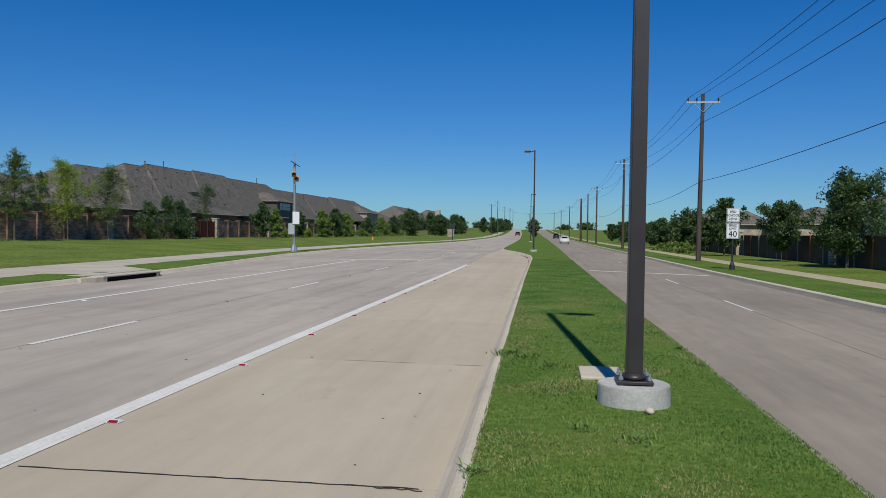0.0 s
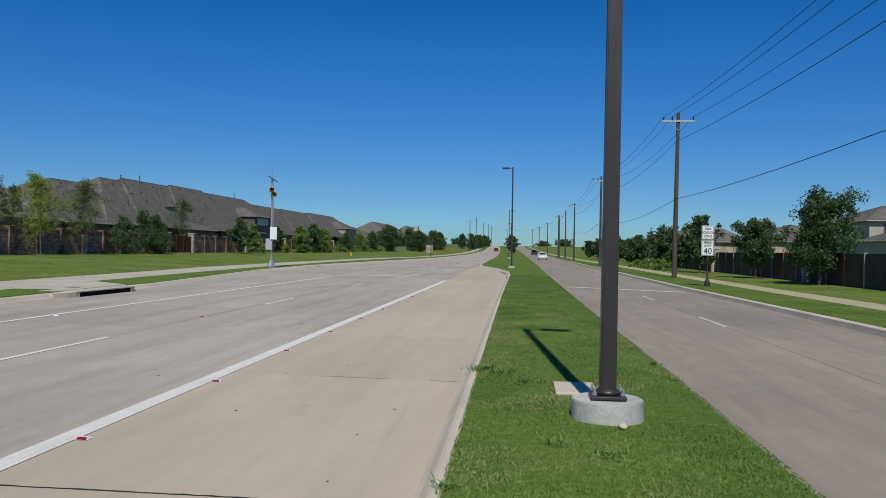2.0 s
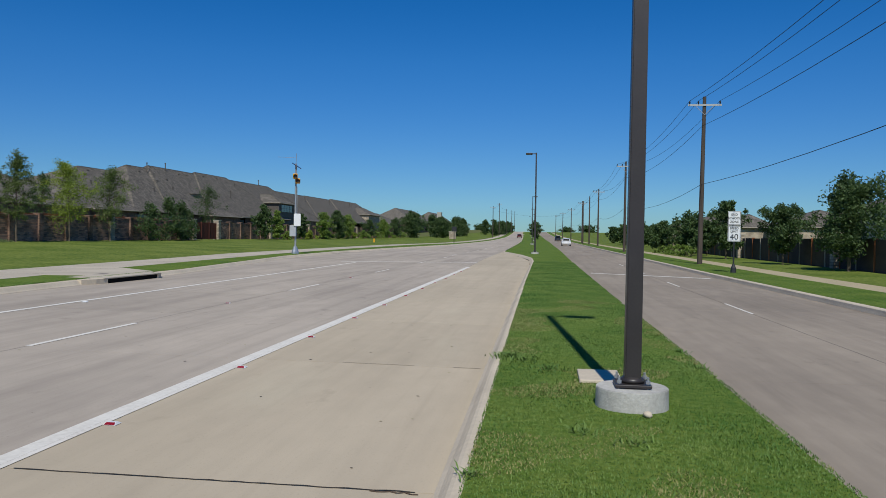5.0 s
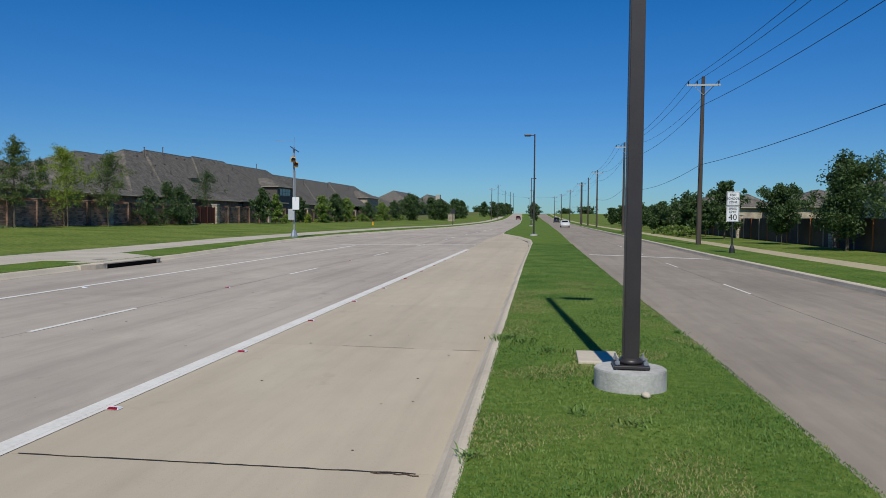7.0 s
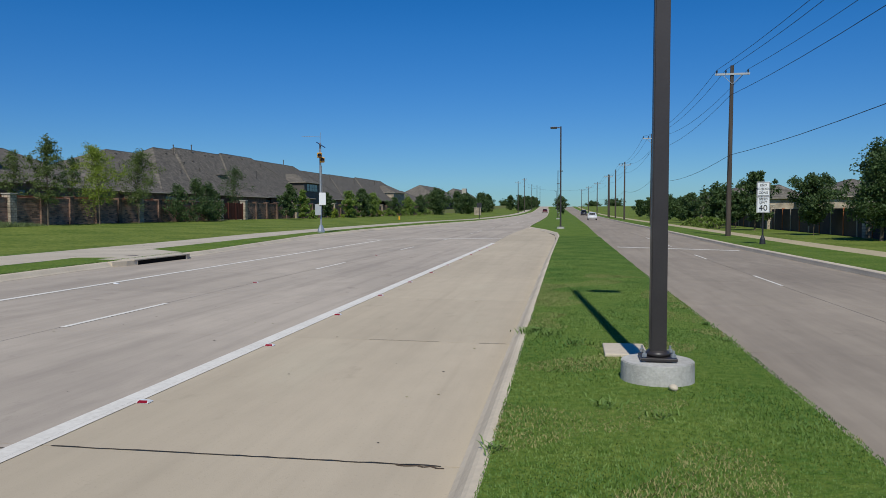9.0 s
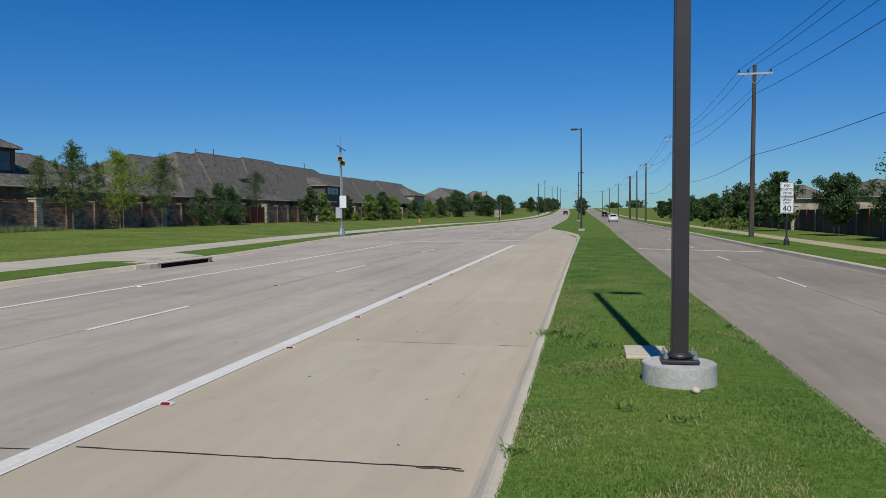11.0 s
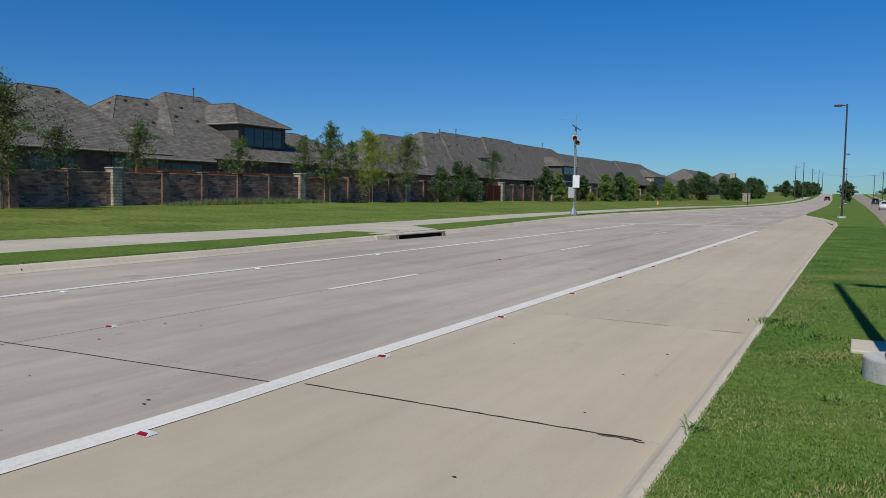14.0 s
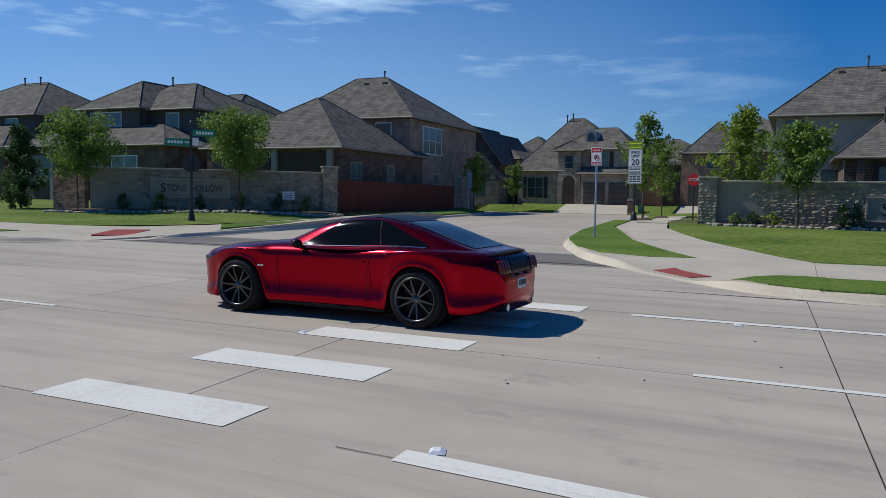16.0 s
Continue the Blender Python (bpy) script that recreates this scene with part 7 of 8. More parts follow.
bars(p, -0.26, -0.1, 3.35, 0.08, 2, -0.016, SIGN_WHITE)
p = part("blade", boxed(-0.02, 0.98, -0.015, 0.015, 3.62, 3.9, 0.005), SIGN_GREEN, sn, "green name blade")
bars(p, 0.2, 0.88, 3.76, 0.12, 6, -0.016, SIGN_WHITE)
part("plate", boxed(0.0, 0.3, -0.02, 0.0, 3.22, 3.55, 0.004), SIGN_WHITE, sn, "small white plate")
part("sign_back", tubed([(0, 0.05, 2.45), (0, 0.07, 2.45)], 0.40, 8), BLACK_STEEL, sn, "dark back of a stop sign")

board = tagged(empty("notice_board", -34.6, -25.7, gl(-34.6, -25.7) + 0.15, 131), "small white notice sign on two short stakes in the bed", "sign")
pb = sign_plate(board, -0.33, 0.33, 0.5, 0.98, 0, SIGN_WHITE, SIGN_BLACK)
for z in (0.84, 0.74, 0.64):
    bars(pb, -0.22, 0.22, z, 0.045, 4, -0.001, SIGN_BLACK)
for u in (-0.26, 0.26):
    part("stake", boxed(u - 0.02, u + 0.02, 0.01, 0.04, -0.2, 0.98), BLACK_STEEL, board)
# distant black sign post and yellow marker
far_sign = tagged(empty("sign_post", -17.4, 142, gl(-17.4, 142)), "slim black post with a small dark sign far along the verge", "sign post")
part("post", tubed([(0, 0, 0), (0, 0, 2.6)], 0.07, 8), BLACK_STEEL, far_sign)
part("plate", boxed(-0.45, 0.45, -0.02, 0.02, 2.1, 3.0, 0.01), BLACK_STEEL, far_sign)
mk = tagged(empty("marker_post", -25.8, 112, gl(-25.8, 112)), "short yellow marker post on the lawn", "marker post")
part("post", boxed(-0.12, 0.12, -0.12, 0.12, 0, 0.55, 0.03), SIGNAL_YELLOW, mk)
ob_ = tagged(empty("brick_pier", -25.5, 205, gl(-25.5, 205)), "tan masonry entrance pier far along the road", "pier")
part("shaft", boxed(-0.9, 0.9, -0.5, 0.5, 0, 1.9, 0.03), TAN_BRICK, ob_)
part("cap", boxed(-1.0, 1.0, -0.6, 0.6, 1.9, 2.05, 0.03), CAP, ob_)


# ---- red fastback coupe ----
CAR_RED = material("candy_red_paint", (0.36, 0.0, 0.014), (0.32, 0.0, 0.012), 3, 300, 0.20, metal=0.90, coat=0.04)
CAR_BLACK = material("gloss_black", (0.010, 0.010, 0.012), None, 3, 40, 0.38)
TINT = material("tinted_glass", (0.006, 0.007, 0.008), None, 3, 40, 0.10)
RUBBER = material("tyre_rubber", (0.018, 0.018, 0.019), (0.028, 0.027, 0.027), 6, 60, 0.85)
RIM = material("dark_alloy", (0.11, 0.108, 0.106), (0.08, 0.079, 0.078), 5, 60, 0.3, metal=0.9)
CHROME = material("bright_metal", (0.75, 0.76, 0.78), None, 5, 60, 0.15, metal=1.0)
LAMP_GLASS = material("headlight_lens", (0.16, 0.17, 0.18), (0.05, 0.05, 0.055), 30, 80, 0.1, coat=0.8)
TAIL = material("tail_lamp_red", (0.13, 0.004, 0.008), None, 5, 60, 0.25)
for dark_ in (TINT, CAR_BLACK):
    dark_.node_tree.nodes["Principled BSDF"].inputs["IOR"].default_value = 1.22


def spline(table, t):
    """Catmull-Rom through a table."""
    if t <= table[0][0]:
        return table[0][1]
    if t >= table[-1][0]:
        return table[-1][1]
    for k in range(len(table) - 1):
        if t <= table[k + 1][0]:
            break
    (a, va), (b, vb) = table[k], table[k + 1]
    (p, vp), (q, vq) = table[max(k - 1, 0)], table[min(k + 2, len(table) - 1)]
    m0 = (vb - vp) / (b - p) if b > p else 0
    m1 = (vq - va) / (q - a) if q > a else 0
    h = b - a
    u = (t - a) / h
    return (2 * u**3 - 3 * u**2 + 1) * va + (u**3 - 2 * u**2 + u) * h * m0 + (-2 * u**3 + 3 * u**2) * vb + (u**3 - u**2) * h * m1


COUPE = dict(
    length=4.78, axles=(0.88, 3.60), wheel=0.352, arch=0.405,
    top=[(0, 0.60), (0.04, 0.72), (0.14, 0.80), (0.5, 0.885), (1.0, 0.945), (1.6, 0.99), (2.4, 0.99), (3.6, 0.985), (4.2, 0.965), (4.45, 0.945), (4.58, 0.925), (4.68, 0.87), (4.74, 0.78), (4.78, 0.64)],
    shoulder=[(0, 0.58), (0.14, 0.745), (0.5, 0.835), (1.0, 0.885), (1.6, 0.915), (2.6, 0.915), (3.2, 0.95), (3.8, 0.955), (4.3, 0.91), (4.55, 0.86), (4.68, 0.79), (4.74, 0.71), (4.78, 0.58)],
    half=[(0, 0.48), (0.06, 0.66), (0.2, 0.80), (0.5, 0.905), (0.9, 0.958), (1.6, 0.94), (2.5, 0.925), (3.1, 0.94), (3.6, 0.965), (4.1, 0.945), (4.4, 0.885), (4.6, 0.79), (4.7, 0.70), (4.75, 0.63), (4.78, 0.55)],
    bottom=[(0, 0.24), (0.15, 0.15), (0.5, 0.16), (4.3, 0.18), (4.6, 0.23), (4.78, 0.33)],
    roof=[(1.42, 0.955), (1.7, 1.07), (2.05, 1.225), (2.35, 1.30), (2.7, 1.335), (3.0, 1.318), (3.35, 1.245), (3.7, 1.135), (4.05, 1.02), (4.36, 0.95)],
    gbase=[(1.42, 0.70), (1.8, 0.78), (2.4, 0.80), (3.2, 0.78), (3.8, 0.74), (4.36, 0.66)],
    gtop=[(1.42, 0.56), (1.8, 0.57), (2.3, 0.565), (3.0, 0.56), (3.6, 0.55), (4.36, 0.55)],
)

# a short rear overhang
def rear(s):
    return s if s < 3.9 else 3.9 + (s - 3.9) * 0.82


for key_ in ("top", "shoulder", "half", "bottom", "roof", "gbase", "gtop"):
    COUPE[key_] = [(rear(a), v) for a, v in COUPE[key_]]
COUPE["length"] = rear(4.78)


def coupe_body(c):
    b = bmesh.new()
    L = c["length"]
    st = sorted(set([0, 0.02, 0.05, 0.09, 0.14, 0.2] + [0.2 + k * 0.06 for k in range(int((L - 0.35) / 0.06))] + [L - 0.1, L - 0.06, L - 0.03, L]))
    rings = []
    for s in st:
        hw, zt, zs, zb = spline(c["half"], s), spline(c["top"], s), spline(c["shoulder"], s), lerp(c["bottom"], s)
        flare, edge = 0.0, zb
        for ax in c["axles"]:
            d = abs(s - ax)
            if d < c["arch"]:
                edge = max(edge, c["wheel"] + math.sqrt(max(0, c["arch"] ** 2 - d * d)))
            flare = max(flare, (0.030 if ax < 2 else 0.048) * math.exp(-(d / 0.46) ** 2))
        edge = min(edge, zs - 0.10)
        w = hw + flare - 0.012
        near_arch = min(1.0, max(0.0, (edge - zb) / 0.22))
        hollow = 1 - near_arch
        hgt = zs - edge
        floor_ = min(zb + 0.02, 0.22)
        pts = [(0.0, floor_), (w * 0.80, floor_ if edge <= zb else edge), (w - 0.045 * hollow - 0.004, edge), (w - 0.016 * hollow, edge + hgt * 0.045), (w - 0.012 * hollow, edge + hgt * 0.17), (w - 0.030 * hollow - 0.004, edge + hgt * 0.24),
               (w - 0.026 * hollow - 0.004, edge + hgt * 0.46), (w - 0.014 * hollow - 0.002, edge + hgt * 0.68), (w, edge + hgt * 0.83), (w - 0.004, edge + hgt * 0.87), (w - 0.028, edge + hgt * 0.945), (w - 0.075, zs - 0.003), (w * 0.86, zs + (zt - zs) * 0.40), (w * 0.70, zs + (zt - zs) * 0.80), (w * 0.64, zs + (zt - zs) * 0.80), (w * 0.58, zs + (zt - zs) * 0.97), (w * 0.3, zt - 0.002), (0.0, zt)]
        rings.append(([b.verts.new((s, -y, z)) for y, z in pts], [b.verts.new((s, y, z)) for y, z in pts]))
    for (a, a2), (d, d2) in zip(rings, rings[1:]):
        for k in range(len(a) - 1):
            b.faces.new((a[k], a[k + 1], d[k + 1], d[k]))
            b.faces.new((d2[k], d2[k + 1], a2[k + 1], a2[k]))
    for r, r2 in (rings[0], rings[-1]):
        for k in range(len(r) - 1):
            b.faces.new((r[k], r[k + 1], r2[k + 1], r2[k]))
    bmesh.ops.remove_doubles(b, verts=b.verts, dist=0.0008)
    bmesh.ops.recalc_face_normals(b, faces=b.faces)
    return b


def cabin_point(c, s, u, out=0.0):
    """u: 0 at the belt line, 1 on the roof's centre line."""
    zr, gb, gt = spline(c["roof"], s), spline(c["gbase"], s), spline(c["gtop"], s)
    zb = min(spline(c["shoulder"], s) - 0.01, zr - 0.01)
    tab_y = [(0, gb + 0.1), (0.12, gb + 0.03), (0.5, gt + 0.09), (0.62, gt), (0.75, gt * 0.75), (1, 0)]
    tab_z = [(0, zb), (0.12, zb + (zr - zb) * 0.12), (0.5, zb + (zr - zb) * 0.80), (0.62, zb + (zr - zb) * 0.93), (0.75, zb + (zr - zb) * 0.985), (1, zr)]
    y, z = spline(tab_y, u), spline(tab_z, u)
    n = Vector((0, spline(tab_z, u + 0.02) - spline(tab_z, u - 0.02), -(spline(tab_y, u + 0.02) - spline(tab_y, u - 0.02))))
    n = n.normalized() if n.length > 1e-6 else Vector((0, 0, 1))
    return Vector((s, y + n.y * out, z + n.z * out))


def cabin_patch(c, s_range, u_range, out, nu=8, ns=14, sides=(1, -1), taper=None):
    b = bmesh.new()
    for sg in sides:
        grid_ = []
        for i in range(ns + 1):
            row = []
            for j in range(nu + 1):
                u = u_range[0] + (u_range[1] - u_range[0]) * j / nu
                s0, s1 = s_range if taper is None else taper(u)
                p = cabin_point(c, s0 + (s1 - s0) * i / ns, u, out)
                row.append(b.verts.new((p.x, sg * p.y, p.z)))
            grid_.append(row)
        for r, t in zip(grid_, grid_[1:]):
            for j in range(nu):
                b.faces.new((r[j], r[j + 1], t[j + 1], t[j]) if sg > 0 else (r[j], t[j], t[j + 1], r[j + 1]))
    bmesh.ops.remove_doubles(b, verts=b.verts, dist=0.0005)
    bmesh.ops.recalc_face_normals(b, faces=b.faces)
    return b


def lathe(profile, segs=40):
    """Profile of (radius, y), turned about the y axis."""
    b = bmesh.new()
    rings = [[b.verts.new((r * math.cos(a), y, r * math.sin(a))) for a in (2 * math.pi * k / segs for k in range(segs))] for r, y in profile]
    for p, q in zip(rings, rings[1:]):
        for k in range(segs):
            b.faces.new((p[k], p[(k + 1) % segs], q[(k + 1) % segs], q[k]))
    bmesh.ops.recalc_face_normals(b, faces=b.faces)
    return b


def car_wheel(parent, x, side, y, R, spokes=10, spin=0.0):
    w = part("wheel", lathe([(R - 0.09, -0.11), (R - 0.03, -0.125), (R - 0.008, -0.10), (R, -0.06), (R, 0.06), (R - 0.008, 0.10), (R - 0.03, 0.125), (R - 0.09, 0.11)]), RUBBER, parent, "black low-profile tyre", True)
    w.matrix_basis = Matrix.Translation((x, y * side, R)) @ Matrix.Rotation(0 if side < 0 else math.pi, 4, "Z") @ Matrix.Rotation(spin, 4, "Y")
    rim = part("rim", lathe([(R - 0.088, 0.10), (R - 0.10, -0.06), (R - 0.088, -0.118), (R - 0.072, -0.124), (R - 0.090, -0.132), (R - 0.105, -0.10), (R - 0.125, 0.02)]), RIM, w, "dark grey alloy rim", True)
    part("brake_disc", lathe([(0.0, 0.01), (0.155, 0.01), (0.155, 0.03)]), STEEL, w)
    for k in range(spokes):
        a = 2 * math.pi * k / spokes
        sp_ = bmesh.new()
        box(sp_, -0.0095, 0.0095, -0.105, -0.07, 0.04, R - 0.10)
        for v in sp_.verts:
            v.co.x *= 1.0 if v.co.z > 0.1 else 1.5
            v.co.y += 0.0 if v.co.z > 0.1 else 0.025
        m = Matrix.Rotation(a + (0.07 if k % 2 else -0.07), 4, "Y")
        bmesh.ops.transform(sp_, matrix=m, verts=sp_.verts)
        part("spoke", sp_, RIM, w)
    part("hub_cap", lathe([(0.0, -0.095), (0.045, -0.092), (0.06, -0.075), (0.065, -0.05)], 20), RIM, w, "", True)
    return w


def tail_patch(y0, y1, z0, z1, out, n):
    """A piece that follows the rounded tail."""
    b = bmesh.new()
    grid_ = []
    for i in range(n + 1):
        y = y0 + (y1 - y0) * i / n
        row = []
        for j in range(5):
            z = z0 + (z1 - z0) * j / 4
            x = min(lerp([(0.55, 4.617), (0.63, 4.597), (0.70, 4.556), (0.79, 4.474)], abs(y)), lerp([(0.64, 4.617), (0.78, 4.585), (0.87, 4.53)], z))
            row.append(b.verts.new((x + out, y, z)))
        grid_.append(row)
    low_ = [[b.verts.new((v.co.x - 0.05, v.co.y, v.co.z)) for v in r] for r in grid_]
    for r, t in zip(grid_, grid_[1:]):
        for j in range(4):
            b.faces.new((r[j], r[j + 1], t[j + 1], t[j]))
    for i in range(n):
        b.faces.new((grid_[i][0], grid_[i + 1][0], low_[i + 1][0], low_[i][0]))
        b.faces.new((grid_[i][4], grid_[i + 1][4], low_[i + 1][4], low_[i][4]))
    for i in (0, n):
        for j in range(4):
            b.faces.new((grid_[i][j], grid_[i][j + 1], low_[i][j + 1], low_[i][j]))
    bmesh.ops.recalc_face_normals(b, faces=b.faces)
    return b


def coupe(x, y, z, rz):
    c = COUPE
    e = tagged(empty("car", x, y, z, rz), "glossy candy-red fastback coupe with dark alloy wheels and tinted glass", "car")
    body = part("body", coupe_body(c), CAR_RED, e, "", True)
    part("cabin", cabin_patch(c, (1.42, 4.27), (0, 1), 0.0, 16, 40), CAR_RED, e, "red pillars and roof rails", True)
    part("windscreen", cabin_patch(c, (1.46, 2.26), (0.60, 1.0), 0.006, 8, 12, taper=lambda u: (1.50, 2.24 if u > 0.62 else 2.2)), TINT, e, "dark raked windscreen", True)
    part("roof_panel", cabin_patch(c, (2.34, 3.22), (0.68, 1.0), 0.005, 8, 14), CAR_BLACK, e, "gloss black roof panel", True)
    part("rear_window", cabin_patch(c, (3.26, 4.2), (0.66, 1.0), 0.006, 8, 14), TINT, e, "dark sloping rear window", True)
    for sg in (1, -1):
        part("side_window", cabin_patch(c, (1.9, 3.1), (0.13, 0.56), 0.006, 8, 16, (sg,), lambda u: (1.80 + 0.60 * ((u - 0.13) / 0.43) ** 1.25, 3.02 - 0.10 * (u - 0.13) / 0.43)), TINT, e, "dark tinted door glass", True)
    for sg in (1, -1):
        part("quarter_window", cabin_patch(c, (3.1, 3.6), (0.13, 0.56), 0.006, 10, 8, (sg,), lambda u: (3.035 - 0.10 * (u - 0.13) / 0.43, 3.66 + 0.25 * min(u - 0.13, 0.06) - 0.70 * (max(u - 0.19, 0.0) / 0.37) ** 1.35)), TINT, e, "dark tinted quarter glass", True)
    for sg in (1, -1):
        part("window_pillar", cabin_patch(c, (2.98, 3.10), (0.13, 0.56), 0.004, 6, 2, (sg,), lambda u: (3.00 - 0.10 * (u - 0.13) / 0.43, 3.055 - 0.10 * (u - 0.13) / 0.43)), CAR_BLACK, e, "black pillar between the side windows", True)
    for sg in (-1, 1):
        # bright window strip, sills, doors
        pts = [cabin_point(c, s, 0.10, 0.008) for s in (1.78, 2.2, 2.8, 3.3, 3.66)]
        part("window_trim", tubed([(p.x, sg * p.y, p.z) for p in pts], 0.007, 5), CHROME, e, "thin bright window strip")
        part("sill", boxed(1.35, 3.15, min(sg * 0.80, sg * 0.905), max(sg * 0.80, sg * 0.905), 0.145, 0.19, 0.012), CAR_BLACK, e)
        for s in (1.52, 2.92):
            part("door_seam", tubed([(s, sg * (spline(c["half"], s) + 0.003), 0.26), (s - 0.02, sg * (spline(c["half"], s) + 0.002), 0.60), (s, sg * (spline(c["half"], s) - 0.012), 0.85)], 0.004, 4), CAR_BLACK, e)
        hx = 2.66
        part("door_handle", boxed(hx, hx + 0.2, min(sg * 0.905, sg * 0.945), max(sg * 0.905, sg * 0.945), 0.755, 0.785, 0.008), CAR_RED, e)
        mir = bmesh.new()
        bmesh.ops.create_uvsphere(mir, u_segments=16, v_segments=10, radius=0.078)
        for v in mir.verts:
            v.co = Vector((v.co.x * 0.85 + 1.86, v.co.y * 1.0 + sg * 0.965, v.co.z * 0.72 + 0.965))
        m_ = part("door_mirror", mir, CAR_BLACK, e, "dark door mirror", True)
        part("mirror_stalk", tubed([(1.9, sg * 0.86, 0.91), (1.88, sg * 0.96, 0.955)], 0.02, 6), CAR_BLACK, m_)
        part("badge", boxed(1.22, 1.32, min(sg * 0.955, sg * 0.968), max(sg * 0.955, sg * 0.968), 0.635, 0.66, 0.003), CHROME, e, "small bright badge")
        # lamps
        part("headlight", boxed(0.22, 0.46, min(sg * 0.58, sg * 0.852), max(sg * 0.58, sg * 0.852), 0.67, 0.735, 0.02), LAMP_GLASS, e, "clear headlight")
        for k in range(3):
            t0 = 0.40 + 0.075 * k
            part("tail_light", tail_patch(sg * (t0 + 0.06 * k / 3), sg * (t0 + 0.065 + 0.06 * k / 3), 0.69 - 0.004 * k, 0.845, 0.022, 4), TAIL, e, "upright red tail lamp bar", True)
        part("fog_lamp", boxed(0.035, 0.14, min(sg * 0.48, sg * 0.62), max(sg * 0.48, sg * 0.62), 0.40, 0.47, 0.015), LAMP_GLASS, e)
        part("exhaust", tubed([(4.4, sg * 0.48, 0.27), (4.625, sg * 0.48, 0.27)], 0.045, 12), CHROME, e, "bright exhaust tip")
    part("grille", boxed(-0.006, 0.10, -0.40, 0.40, 0.46, 0.58, 0.03), CAR_BLACK, e, "black upper grille")
    part("lower_grille", boxed(-0.004, 0.12, -0.38, 0.38, 0.28, 0.38, 0.03), CAR_BLACK, e)
    part("splitter", boxed(-0.03, 0.45, -0.52, 0.52, 0.14, 0.160, 0.006), CAR_BLACK, e, "black front splitter")
    part("tail_panel", tail_patch(-0.38, 0.38, 0.68, 0.86, 0.014, 12), CAR_BLACK, e, "black panel between the tail lamps", True)
    part("rear_diffuser", boxed(4.28, 4.61, -0.58, 0.58, 0.22, 0.44, 0.04), CAR_BLACK, e, "black rear diffuser")
    plate = part("number_plate", boxed(4.615, 4.635, -0.16, 0.16, 0.47, 0.60, 0.004), SIGN_WHITE, e, "pale number plate")
    for k in range(5):
        part("bar", boxed(4.635, 4.638, -0.13 + k * 0.055, -0.09 + k * 0.055, 0.51, 0.58), SIGN_BLACK, plate)
    b = bmesh.new()
    rings = []
    for k in range(25):
        y = -0.72 + 1.44 * k / 24
        f = abs(y) / 0.72
        xb, zb = 4.50 - 0.13 * f ** 3, -0.062 - 0.05 * f ** 2.5
        rings.append([b.verts.new((xb + dx, y, zb + q)) for dx, q in ((-0.20, 0.972), (-0.10, 0.994), (0.0, 1.012), (0.025, 1.006), (0.02, 0.985), (-0.05, 0.93), (-0.20, 0.93))])
    for p, q in zip(rings, rings[1:]):
        for k in range(7):
            b.faces.new((p[k - 1], p[k], q[k], q[k - 1]))
    b.faces.new(rings[0]), b.faces.new(rings[-1][::-1])
    bmesh.ops.recalc_face_normals(b, faces=b.faces)
    part("spoiler", b, CAR_BLACK, e, "dark lip spoiler on the boot")
    for ax in c["axles"]:
        well = tubed([(ax, -0.86, c["wheel"]), (ax, 0.86, c["wheel"])], c["arch"] - 0.01, 28)
        part("wheel_arch", well, CAR_BLACK, e, "dark wheel arch lining")
        for sg in (-1, 1):
            car_wheel(e, ax, sg, 0.865, c["wheel"], 10, 0.2 * sg)
    return e


coupe(-9.38, -8.14, road_z(-9.38, -6), 90)


# ---- distant cars ----
def far_car(x, y, paint, label, rz=90, h=1.5):
    e = tagged(empty("car", x, y, road_z(x, y), rz), label, "car", "cars on the far road")
    b = bmesh.new()
    prof = [(0.0, 0.45), (0.08, 0.72), (1.1, 0.92), (1.75, h - 0.08), (2.3, h), (3.5, h - 0.04), (4.15, 1.0), (4.45, 0.92), (4.5, 0.4), (4.3, 0.22), (0.2, 0.2)]
    rings = [[b.verts.new((s, w * (0.87 if z < 1.0 else 0.66), z)) for s, z in prof] for w in (-1, 1)]
    for k in range(len(prof)):
        b.faces.new((rings[0][k - 1], rings[0][k], rings[1][k], rings[1][k - 1]))
    b.faces.new(rings[0][::-1]), b.faces.new(rings[1])
    bmesh.ops.recalc_face_normals(b, faces=b.faces)
    bmesh.ops.bevel(b, geom=list(b.edges), offset=0.04, segments=2, affect="EDGES")
    part("body", b, paint, e, "", True)
    part("rear_window", boxed(3.55, 4.12, -0.56, 0.56, 1.08, h - 0.1, 0.02), TINT, e)
    part("windscreen", boxed(1.25, 1.72, -0.56, 0.56, 1.0, h - 0.16, 0.02), TINT, e)
    for sg in (-1, 1):
        part("tail_light", boxed(4.42, 4.52, sg * 0.6 - 0.14, sg * 0.6 + 0.14, 0.72, 0.88, 0.01), TAIL, e)
        part("side_window", boxed(1.9, 3.4, sg * 0.70 - 0.06, sg * 0.70 + 0.06, 1.0, h - 0.14, 0.02), TINT, e)
    for ax in (0.85, 3.5):
        for sg in (-1, 1):
            part("wheel", tubed([(ax, sg * 0.70, 0.32), (ax, sg * 0.89, 0.32)], 0.32, 18), RUBBER, e)
    part("bumper", boxed(4.4, 4.58, -0.82, 0.82, 0.35, 0.55, 0.04), paint, e)
    return e


far_car(3.6, 150, material("white_car_paint", (0.75, 0.75, 0.73), None, 3, 30, 0.25, coat=0.8), "white saloon car driving away along the far roadway", -90 + 180)
far_car(3.1, 235, material("dark_car_paint", (0.03, 0.03, 0.035), None, 3, 30, 0.25, coat=0.8), "dark car far away on the opposite roadway", 90, 1.7)
far_car(-10.8, 300, material("maroon_car_paint", (0.10, 0.015, 0.015), None, 3, 30, 0.25, coat=0.8), "dark maroon car approaching in the far distance", -90)

